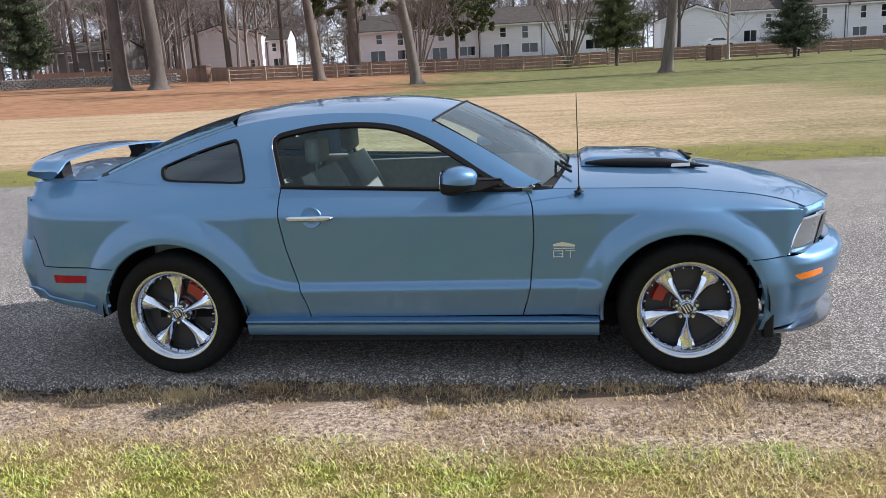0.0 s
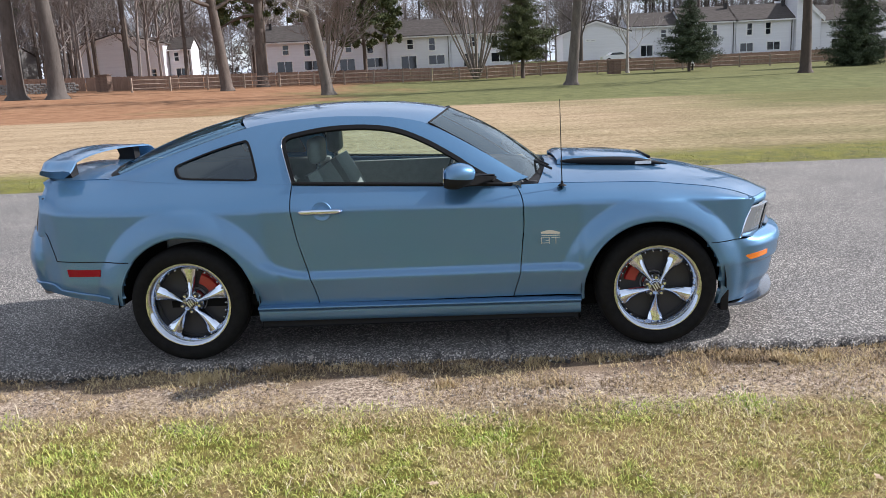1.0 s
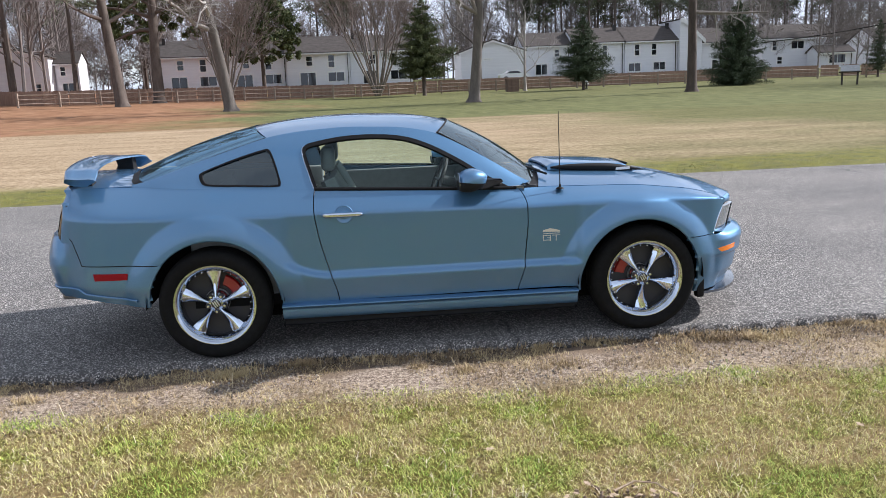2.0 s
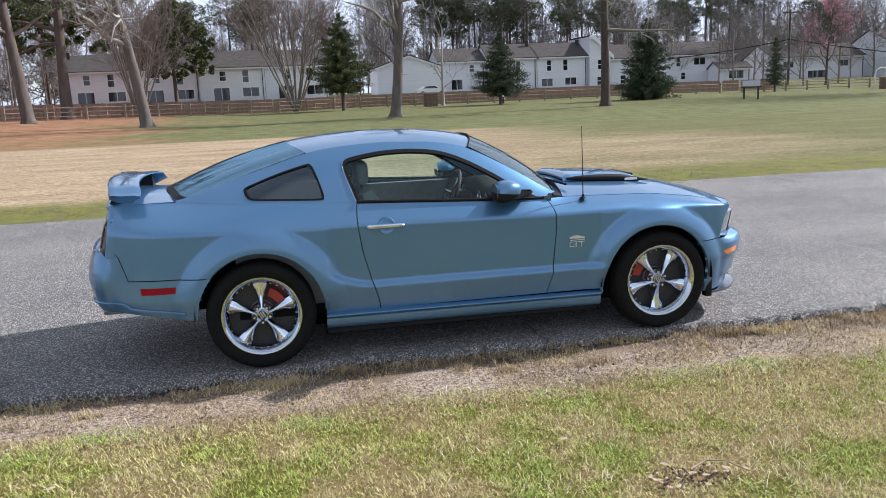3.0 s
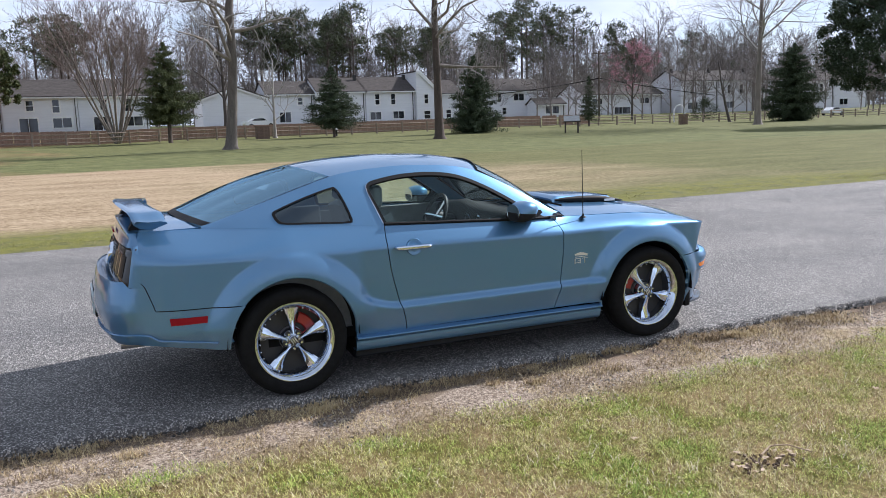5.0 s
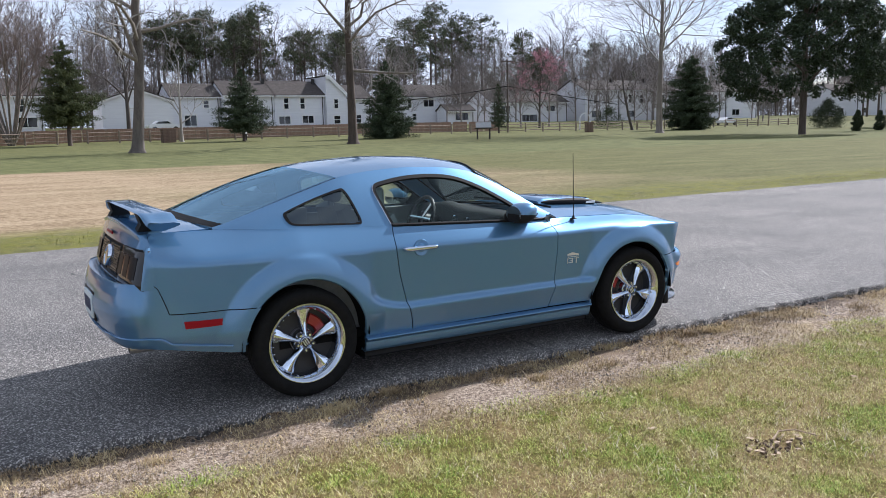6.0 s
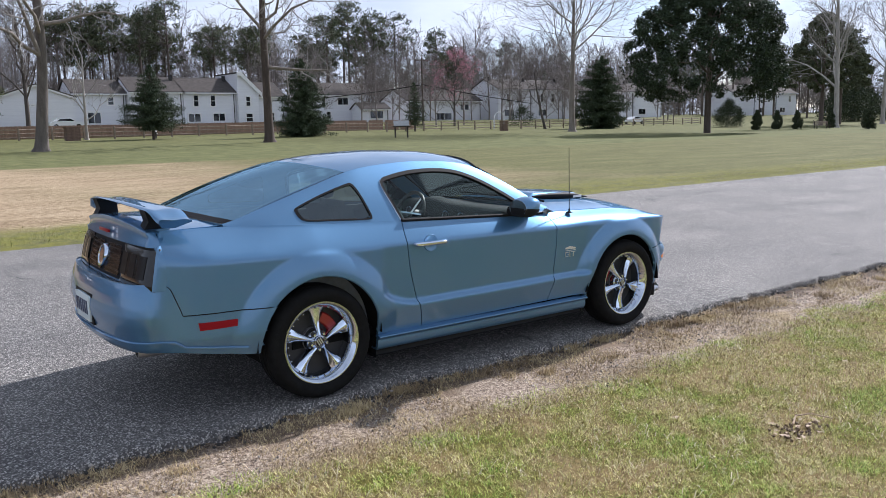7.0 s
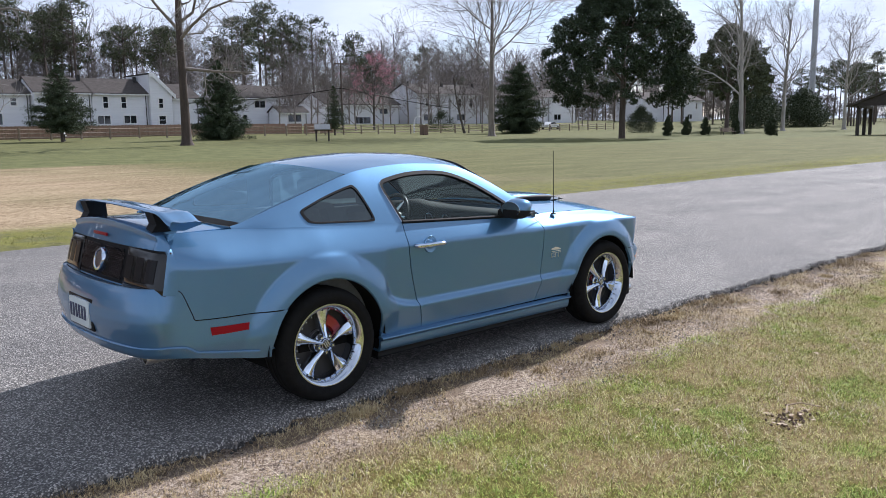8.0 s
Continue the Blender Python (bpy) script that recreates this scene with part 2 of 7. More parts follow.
def land(x, y):
    """The ground's height."""
    h = float(np.interp(y, LAND_Y, LAND_Z))
    if -0.9 < y < 7.6:
        h = -0.055
    elif 7.6 <= y < 20:
        h = lerp(-0.055, 0.0, clamp((y - 7.6) / 0.6))
    h += min(max(-x - 2, 0), 60) * 0.018 * float(np.interp(y, (38, 56, 90, 120), (0, 1, 1, 0.2)))
    h -= min(max(x - 45, 0), 80) * 0.006 * float(np.interp(y, (30, 45, 110, 130), (0, 1, 1, 0)))
    return h


def axis(lo, fine_lo, fine_hi, hi, step, n):
    """Grid lines: even in the middle, wider and wider outwards."""
    mid = list(np.arange(fine_lo, fine_hi, step))
    k = (np.linspace(0, 1, n) ** 2.6)[1:]
    return list((fine_lo + (lo - fine_lo) * k)[::-1]) + mid + list(fine_hi + (hi - fine_hi) * k)


def mesh_object(name, verts, faces, mat, smooth_faces=False, parent=None):
    me = bpy.data.meshes.new(name)
    me.from_pydata([tuple(v) for v in verts], [], [tuple(f) for f in faces])
    if smooth_faces:
        me.polygons.foreach_set("use_smooth", [True] * len(me.polygons))
    me.materials.append(mat)
    ob = new(name, me)
    if parent:
        ob.parent = parent
    return ob


def position(m):
    g = m.node_tree.nodes.new("ShaderNodeNewGeometry")
    s = m.node_tree.nodes.new("ShaderNodeSeparateXYZ")
    link(m, g.outputs["Position"], s.inputs[0])
    return g.outputs["Position"], s.outputs["X"], s.outputs["Y"]


def world_noise(m, pos, scale, detail=4.0, rough=0.6, stretch=(1, 1, 1)):
    mp = m.node_tree.nodes.new("ShaderNodeMapping")
    mp.inputs["Scale"].default_value = stretch
    n = node(m, "ShaderNodeTexNoise", Scale=scale, Detail=detail, Roughness=rough)
    link(m, pos, mp.inputs["Vector"])
    link(m, mp.outputs["Vector"], n.inputs["Vector"])
    return n.outputs["Fac"]


def maths(m, op, a, b):
    n = m.node_tree.nodes.new("ShaderNodeMath")
    n.operation = op
    for k, v in enumerate((a, b)):
        if isinstance(v, (int, float)):
            n.inputs[k].default_value = v
        else:
            link(m, v, n.inputs[k])
    return n.outputs[0]


def step_node(m, value, lo, hi):
    n = m.node_tree.nodes.new("ShaderNodeMapRange")
    n.interpolation_type = "SMOOTHSTEP"
    link(m, value, n.inputs["Value"])
    n.inputs["From Min"].default_value, n.inputs["From Max"].default_value = lo, hi
    return n.outputs["Result"]


GROUND = material("lawn_and_verge", (0.2, 0.2, 0.1), 0.95, spec=0.1)
pos, px, py = position(GROUND)
n_big = world_noise(GROUND, pos, 0.09, 3.0)
n_mid = world_noise(GROUND, pos, 0.9, 5.0)
n_patch = world_noise(GROUND, pos, 2.3, 5.0, 0.65)
n_fine = world_noise(GROUND, pos, 45, 3.0, 0.7)
n_grain = world_noise(GROUND, pos, 160, 2.0, 0.7)
n_grit = world_noise(GROUND, pos, 7.0, 7.0, 0.8)
n_mow = mix_node(GROUND, 0.70, world_noise(GROUND, pos, 0.55, 5.0, 0.7, (0.45, 1.4, 1)), n_grit)
yw = maths(GROUND, "ADD", py, maths(GROUND, "MULTIPLY", maths(GROUND, "SUBTRACT", n_mid, 0.5), 1.6))
yn = maths(GROUND, "ADD", py, maths(GROUND, "MULTIPLY", maths(GROUND, "SUBTRACT", n_patch, 0.5), 0.9))
straw = ramp_node(GROUND, n_fine, [(0.3, (0.16, 0.115, 0.062)), (0.7, (0.44, 0.345, 0.19))]).outputs["Color"]
green = ramp_node(GROUND, n_fine, [(0.3, (0.085, 0.085, 0.025)), (0.7, (0.25, 0.24, 0.06))]).outputs["Color"]
near_grass = mix_node(GROUND, 1.0, mix_node(GROUND, step_node(GROUND, n_patch, 0.42, 0.60), straw, green), (0.70, 0.66, 0.55), "MULTIPLY")
earth = ramp_node(GROUND, mix_node(GROUND, 0.5, n_fine, n_grain), [(0.40, (0.055, 0.040, 0.031)), (0.5, (0.26, 0.200, 0.150)), (0.60, (0.56, 0.47, 0.375))]).outputs["Color"]
earth = mix_node(GROUND, step_node(GROUND, n_mid, 0.50, 0.68), earth, straw)
tan = ramp_node(GROUND, mix_node(GROUND, 0.75, n_fine, n_mow), [(0.40, (0.15, 0.105, 0.060)), (0.5, (0.325, 0.242, 0.150)), (0.60, (0.52, 0.41, 0.275))]).outputs["Color"]
olive = ramp_node(GROUND, mix_node(GROUND, 0.75, n_fine, n_mow), [(0.40, (0.058, 0.062, 0.023)), (0.60, (0.200, 0.190, 0.080))]).outputs["Color"]
xw = maths(GROUND, "ADD", px, maths(GROUND, "MULTIPLY", maths(GROUND, "SUBTRACT", n_big, 0.5), 30))
lawn = mix_node(GROUND, step_node(GROUND, xw, -1, 17), tan, olive)
verge = mix_node(GROUND, step_node(GROUND, n_patch, 0.36, 0.62), olive, green)
lawn = mix_node(GROUND, step_node(GROUND, yw, 9.0, 11.0), verge, lawn)
far_green = ramp_node(GROUND, mix_node(GROUND, 0.6, n_mid, n_mow), [(0.38, (0.062, 0.070, 0.028)), (0.62, (0.190, 0.192, 0.080))]).outputs["Color"]
far_green = mix_node(GROUND, step_node(GROUND, yw, 52, 75), far_green, mix_node(GROUND, n_mid, far_green, olive))
needles = ramp_node(GROUND, n_mid, [(0.3, (0.19, 0.095, 0.05)), (0.7, (0.33, 0.19, 0.11))]).outputs["Color"]
leftward = step_node(GROUND, maths(GROUND, "MULTIPLY", xw, -1.0), 4, 16)
far = mix_node(GROUND, leftward, far_green, needles)
c = mix_node(GROUND, step_node(GROUND, yw, 33.2, 34.4), lawn, far)
debris = ramp_node(GROUND, mix_node(GROUND, 0.5, n_patch, n_grain), [(0.41, (0.030, 0.023, 0.018)), (0.60, (0.25, 0.185, 0.130))]).outputs["Color"]
earth = mix_node(GROUND, step_node(GROUND, maths(GROUND, "ADD", yn, maths(GROUND, "MULTIPLY", maths(GROUND, "SUBTRACT", n_mid, 0.5), 0.8)), -1.30, -1.02), earth, debris)
c = mix_node(GROUND, step_node(GROUND, yn, 3.0, 3.2), earth, c)
c = mix_node(GROUND, step_node(GROUND, maths(GROUND, "MULTIPLY", yn, -1.0), 1.42, 1.78), c, near_grass)
link(GROUND, c, bsdf(GROUND).inputs["Base Color"])
bump(GROUND, mix_node(GROUND, 0.5, n_fine, n_grain), 0.6, 0.02)

gx = axis(-900, -7, 10, 1100, 0.2, 34)
gy = axis(-500, -5.5, 0.2, 1000, 0.12, 44)
verts, faces = [], []
for y in gy:
    for x in gx:
        h = land(x, y)
        if y < -0.95:
            h += 0.016 * noise.noise(Vector((x * 1.3, y * 1.3, 0))) + 0.008 * noise.noise(Vector((x * 4, y * 4, 3)))
        if y > 9:
            h += 0.05 * noise.noise(Vector((x * 0.12, y * 0.12, 7)))
        verts.append((x, y, h))
w_ = len(gx)
for j in range(len(gy) - 1):
    for i in range(w_ - 1):
        a = j * w_ + i
        faces.append((a, a + 1, a + 1 + w_, a + w_))
ground = tagged(mesh_object("ground", verts, faces, GROUND, True), "dormant tan and green lawn with a bare earth shoulder", "ground", kind="structure")

# ---- road: worn asphalt with a broken near edge ----
ROAD = material("worn_asphalt", (0.1, 0.1, 0.1), 0.85, spec=0.25)
pos, px, py = position(ROAD)
agg = node(ROAD, "ShaderNodeTexVoronoi", Scale=105.0)
link(ROAD, pos, agg.inputs["Vector"])
stone = ramp_node(ROAD, agg.outputs["Color"], [(0.14, (0.075, 0.072, 0.069)), (0.55, (0.245, 0.233, 0.220)), (0.90, (0.66, 0.63, 0.59))]).outputs["Color"]
gapm = step_node(ROAD, agg.outputs["Distance"], 0.35, 0.75)
stone = mix_node(ROAD, gapm, stone, (0.095, 0.092, 0.089))
blot = world_noise(ROAD, pos, 0.8, 6.0, 0.65, (0.5, 1, 1))
tone = ramp_node(ROAD, blot, [(0.3, (0.78, 0.78, 0.79)), (0.7, (1.22, 1.2, 1.17))]).outputs["Color"]
asph = mix_node(ROAD, 1.0, stone, tone, "MULTIPLY")
crack = node(ROAD, "ShaderNodeTexVoronoi", Scale=0.32)
crack.feature = "DISTANCE_TO_EDGE"
warp = node(ROAD, "ShaderNodeTexNoise", Scale=1.7, Detail=5.0)
link(ROAD, pos, warp.inputs["Vector"])
link(ROAD, mix_node(ROAD, 0.45, pos, warp.outputs["Color"], "ADD"), crack.inputs["Vector"])
line = step_node(ROAD, crack.outputs["Distance"], 0.0015, 0.005)
asph = mix_node(ROAD, line, mix_node(ROAD, step_node(ROAD, world_noise(ROAD, pos, 0.5, 2.0), 0.56, 0.63), asph, (0.06, 0.06, 0.06)), asph)
link(ROAD, asph, bsdf(ROAD).inputs["Base Color"])
bump(ROAD, mix_node(ROAD, 0.5, agg.outputs["Distance"], world_noise(ROAD, pos, 300, 2.0)), 0.8, 0.012)


def road_edge(x):
    base = float(np.interp(x, (-6, -2.0, -0.67, 0, 0.8, 1.8, 2.95, 6), (-1.0, -0.985, -0.87, -0.915, -0.915, -0.88, -0.86, -0.88)))
    return base + 0.07 * noise.noise(Vector((x * 2.1, 0, 0))) + 0.07 * noise.noise(Vector((x * 6.5, 0, 5))) + 0.045 * noise.noise(Vector((x * 19, 0, 9)))


def road_far(x):
    return 7.42 + 0.06 * noise.noise(Vector((x * 1.1, 4, 0))) + 0.03 * noise.noise(Vector((x * 5, 4, 0)))


rx = axis(-400, -7, 12, 600, 0.04, 60)
verts, faces = [], []
for x in rx:
    e, f = road_edge(x), road_far(x)
    t = 0.006 * noise.noise(Vector((x * 9, 1, 1)))
    for y, z in ((e - 0.014, -0.075), (e, -0.006 + t), (e + 0.03, 0.0), (1.5, 0.012), (3.2, 0.02), (5.5, 0.012), (f - 0.05, 0.0), (f, -0.006), (f + 0.01, -0.075)):
        verts.append((x, y, z))
for i in range(len(rx) - 1):
    for k in range(8):
        a = i * 9 + k
        faces.append((a, a + 1, a + 10, a + 9))
tagged(mesh_object("road", verts, faces, ROAD, True), "worn grey asphalt road with a broken edge", "road", kind="structure")

# crumbs of asphalt, gravel, dry grass
RNG = np.random.default_rng(7)
GRAVEL = material("gravel", (0.3, 0.27, 0.24), 0.9)
gi = node(GRAVEL, "ShaderNodeNewGeometry")
link(GRAVEL, ramp_node(GRAVEL, gi.outputs["Random Per Island"], [(0.0, (0.07, 0.065, 0.06)), (0.5, (0.27, 0.24, 0.21)), (1.0, (0.52, 0.48, 0.43))]).outputs["Color"], bsdf(GRAVEL).inputs["Base Color"])
OCTA = np.array([(1, 0, 0), (-1, 0, 0), (0, 1, 0), (0, -1, 0), (0, 0, 1), (0, 0, -1)], float)
OCTA_F = np.array([(0, 2, 4), (2, 1, 4), (1, 3, 4), (3, 0, 4), (2, 0, 5), (1, 2, 5), (3, 1, 5), (0, 3, 5)])


def pebbles(name, spots, sizes, mat, label):
    vs, fs = [], []
    for k, ((x, y, z), s) in enumerate(zip(spots, sizes)):
        m = np.array(Euler(RNG.uniform(0, 6, 3)).to_matrix())
        sc = s * RNG.uniform(0.6, 1.2, 3) * (1, 1, 0.7)
        v = (OCTA * sc * RNG.uniform(0.75, 1.2, (6, 1))) @ m.T + (x, y, z + 0.2 * s)
        vs.append(v)
        fs.append(OCTA_F + 6 * k)
    return tagged(mesh_object(name, np.concatenate(vs), np.concatenate(fs), mat), label, "gravel", kind="stuff")


spots, sizes = [], []
for _ in range(5200):
    x, y = RNG.uniform(-6, 9), -0.93 - abs(RNG.normal(0, 0.30))
    if noise.noise(Vector((x * 1.1, y * 2, 2))) + 0.25 > RNG.uniform(-0.2, 0.7):
        spots.append((x, y, land(x, y)))
        sizes.append(0.0025 + 0.006 * RNG.random() ** 3)
for _ in range(7000):
    x, y = RNG.uniform(-5, 8), RNG.uniform(-1.75, -0.95)
    if noise.noise(Vector((x * 2.2, y * 3, 31))) + 0.15 > RNG.uniform(-0.2, 0.6):
        spots.append((x, y, land(x, y)))
        sizes.append(0.004 + 0.007 * RNG.random() ** 2)
for _ in range(700):
    x = RNG.uniform(-6, 9)
    y = road_edge(x) + RNG.normal(-0.02, 0.045)
    spots.append((x, y, -0.02))
    sizes.append(0.005 + 0.013 * RNG.random() ** 3)
pebbles("gravel", spots, sizes, GRAVEL, "loose grey and brown gravel on the road shoulder")
CRUMB = mottled("dark_asphalt_crumb", (0.020, 0.019, 0.018), (0.075, 0.070, 0.066), 40, 0.9)
spots, sizes = [], []
for _ in range(1500):
    x = RNG.uniform(-6, 10)
    y = road_edge(x) - 0.015 - abs(RNG.normal(0, 0.035))
    if noise.noise(Vector((x * 1.7, 3, 8))) > RNG.normal(-0.1, 0.15):
        spots.append((x, y, land(x, y)))
        sizes.append(0.006 + 0.020 * RNG.random() ** 2.5)
soil = [(0.55 + RNG.normal(0, 0.10), -2.84 + RNG.normal(0, 0.05)) for _ in range(75)]
pebbles("asphalt_crumbs", spots, sizes, CRUMB, "dark crumbs of broken asphalt along the road's edge")


# ---- grass blades ----
def grass_material(name, stops, patch):
    m = material(name, (0.2, 0.2, 0.1), 0.7, spec=0.2)
    p, _, _ = position(m)
    g = node(m, "ShaderNodeNewGeometry")
    f = world_noise(m, p, 2.3, 5.0, 0.65)
    k = maths(m, "ADD", maths(m, "MULTIPLY", step_node(m, f, *patch), 0.50), maths(m, "MULTIPLY", g.outputs["Random Per Island"], 0.56))
    link(m, ramp_node(m, k, stops).outputs["Color"], bsdf(m).inputs["Base Color"])
    return m


BLADE = grass_material("grass_blades", [(0.0, (0.80, 0.70, 0.42)), (0.09, (0.28, 0.22, 0.11)), (0.22, (0.78, 0.69, 0.35)), (0.36, (0.28, 0.25, 0.08)), (0.50, (0.64, 0.60, 0.20)), (0.64, (0.22, 0.25, 0.06)), (0.80, (0.48, 0.55, 0.12)), (1.0, (0.19, 0.33, 0.05))], (0.42, 0.64))
VERGE = grass_material("verge_blades", [(0.0, (0.40, 0.33, 0.17)), (0.35, (0.22, 0.21, 0.07)), (0.7, (0.30, 0.31, 0.09)), (1.0, (0.15, 0.20, 0.05))], (0.40, 0.62))
DRY = grass_material("dry_grass", [(0.0, (0.12, 0.085, 0.055)), (0.35, (0.34, 0.25, 0.15)), (0.7, (0.50, 0.39, 0.21)), (1.0, (0.62, 0.51, 0.30))], (0.4, 0.62))

STRAW = grass_material("dead_straw", [(0.0, (0.30, 0.23, 0.14)), (0.5, (0.62, 0.53, 0.36)), (1.0, (0.80, 0.71, 0.52))], (0.4, 0.62))


def blades(name, xy, length, width, mat, label, lean=(0.5, 1.35)):
    n = len(xy)
    yaw = RNG.uniform(0, 2 * np.pi, n)
    tilt = RNG.uniform(lean[0], lean[1], n)
    ln = length * RNG.uniform(0.5, 1.3, n)
    wd = width * RNG.uniform(0.7, 1.3, n)
    z0 = np.array([land(x, y) + 0.016 * noise.noise(Vector((x * 1.3, y * 1.3, 0))) - 0.004 for x, y in xy])
    d = np.stack([np.cos(yaw), np.sin(yaw)], 1)
    s = np.stack([-d[:, 1], d[:, 0]], 1) * (wd / 2)[:, None]
    up1, out1 = np.cos(tilt * 0.6) * ln * 0.55, np.sin(tilt * 0.6) * ln * 0.55
    up2, out2 = up1 + np.cos(tilt * 1.15) * ln * 0.45, out1 + np.sin(tilt * 1.15) * ln * 0.45
    v = np.zeros((n, 5, 3))
    b = np.asarray(xy)
    v[:, 0, :2], v[:, 1, :2] = b - s, b + s
    v[:, 0, 2] = v[:, 1, 2] = z0
    v[:, 2, :2], v[:, 3, :2] = b + d * out1[:, None] + s * 0.8, b + d * out1[:, None] - s * 0.8
    v[:, 2, 2] = v[:, 3, 2] = z0 + up1
    v[:, 4, :2] = b + d * out2[:, None]
    v[:, 4, 2] = z0 + np.maximum(up2, 0.003)
    k = np.arange(n) * 5
    quads = np.stack([k, k + 1, k + 2, k + 3], 1)
    tris = np.stack([k + 3, k + 2, k + 4], 1)
    me = bpy.data.meshes.new(name)
    me.vertices.add(n * 5)
    me.vertices.foreach_set("co", v.reshape(-1))
    loops = np.concatenate([quads.reshape(-1), tris.reshape(-1)])
    me.loops.add(len(loops))
    me.loops.foreach_set("vertex_index", loops.astype(np.int32))
    me.polygons.add(2 * n)
    starts = np.concatenate([np.arange(n) * 4, 4 * n + np.arange(n) * 3])
    me.polygons.foreach_set("loop_start", starts.astype(np.int32))
    me.update(calc_edges=True)
    me.validate()
    me.materials.append(mat)
    return tagged(new(name, me), label, "grass", kind="stuff")


# half of the blades stand in small tufts, the rest between them
tuft = np.stack([RNG.uniform(-5, 8.5, 9500), -1.42 - 2.45 * RNG.random(9500) ** 0.95], 1)
xy = np.concatenate([np.repeat(tuft, 17, 0) + RNG.normal(0, 0.020, (161500, 2)), np.stack([RNG.uniform(-5, 8.5, 185000), -1.42 - 2.45 * RNG.random(185000) ** 0.95], 1)])
keep = []
for x, y in xy:
    edge = -1.60 + 0.30 * noise.noise(Vector((x * 1.1, 1, 1))) + 0.12 * noise.noise(Vector((x * 4, 1, 1)))
    bare = math.hypot((x - 0.55) / 0.24, (y + 2.84) / 0.11)
    keep.append(RNG.random() < 0.45 + 0.6 * bare and y < edge + RNG.normal(0, 0.05) and RNG.random() < 0.85 + 0.5 * noise.noise(Vector((x * 2.2, y * 2.2, 4))))
blades("lawn_grass", xy[np.array(keep)], 0.036, 0.0036, BLADE, "short mixed green and straw-coloured lawn grass", (0.75, 1.56))
xy = np.stack([RNG.uniform(-6, 9, 90000), RNG.uniform(-1.80, -0.82, 90000)], 1)
keep = [noise.noise(Vector((x * 1.5, y * 3.5, 11))) + 0.35 * noise.noise(Vector((x * 6, y * 6, 2))) > -0.03 + RNG.normal(0, 0.12) and y < road_edge(x) + 0.10 for x, y in xy]
blades("shoulder_grass", xy[np.array(keep)], 0.038, 0.004, DRY, "dead brown grass on the road shoulder", (0.9, 1.5))
xy = np.stack([RNG.uniform(-12, 30, 36000), 7.40 + abs(RNG.normal(0, 1.1, 36000))], 1)
keep = [noise.noise(Vector((x * 0.7, y * 0.9, 21))) > -0.25 + RNG.normal(0, 0.15) for x, y in xy]
blades("verge_grass", xy[np.array(keep)], 0.032, 0.008, VERGE, "patchy green verge grass beyond the road", (0.8, 1.5))

# coarser grass further out
xy = np.stack([RNG.uniform(-16, 20, 44000), -1.5 - 9.5 * RNG.random(44000)], 1)
keep = [not (-4.9 < x < 8.4 and y > -3.85) and y < -1.60 + 0.30 * noise.noise(Vector((x * 1.1, 1, 1))) for x, y in xy]
blades("outer_grass", xy[np.array(keep)], 0.055, 0.011, BLADE, "mixed green and straw-coloured grass of the wider verge", (0.5, 1.5))

# taller stalks in the lawn, and tufts along the road's broken edge
xy = np.stack([RNG.uniform(-5, 8.5, 16000), -1.5 - 2.7 * RNG.random(16000) ** 0.9], 1)
keep = [noise.noise(Vector((x * 1.7, y * 1.7, 14))) > RNG.normal(0.02, 0.15) for x, y in xy]
blades("lawn_stalks", xy[np.array(keep)], 0.065, 0.0034, STRAW, "pale dead grass stalks lying on the lawn", (1.15, 1.6))
xy = np.stack([RNG.uniform(-4, 7, 120), -1.05 - 0.8 * RNG.random(120)], 1)
blades("straw_stems", xy, 0.17, 0.0032, STRAW, "long dry straw stems lying on the road shoulder", (1.45, 1.6))
xy = []
for _ in range(66):
    cx_ = RNG.uniform(-5, 8)
    cy_ = road_edge(cx_) - 0.02 - abs(RNG.normal(0, 0.16))
    sx, sy = RNG.uniform(0.03, 0.16), RNG.uniform(0.02, 0.06)
    for _ in range(int(RNG.uniform(80, 260))):
        xy.append((cx_ + RNG.normal(0, sx), cy_ + RNG.normal(0, sy)))
blades("edge_tufts", np.array(xy), 0.055, 0.0036, DRY, "tufts of dead grass along the broken asphalt edge", (0.4, 1.45))

# dead leaves and a twig in the near lawn
LEAF = mottled("dead_leaf", (0.27, 0.18, 0.11), (0.56, 0.44, 0.31), 40, 0.8)
LITTER = mottled("brown_leaf_litter", (0.085, 0.060, 0.042), (0.25, 0.175, 0.12), 30, 0.9)


def dead_leaf(x, y, size, rz):
    bm = bmesh.new()
    pts = [(0, -1), (0.45, -0.5), (0.35, -0.1), (0.7, 0.25), (0.3, 0.35), (0, 1), (-0.3, 0.4), (-0.65, 0.2), (-0.35, -0.1), (-0.45, -0.55)]
    c = bm.verts.new((0, 0, 0.12 * size))
    vs = [bm.verts.new((a * size, b * size, 0.25 * size * RNG.random())) for a, b in pts]
    for i in range(len(vs)):
        bm.faces.new((c, vs[i], vs[(i + 1) % len(vs)]))
    ob = part("dead_leaf", bm, LEAF)
    ob.matrix_basis = pose(x, y, land(x, y) + 0.03, 0, 0, rz)
    tagged(ob, "curled dry brown leaf lying on the grass", "leaf", "dead leaves")


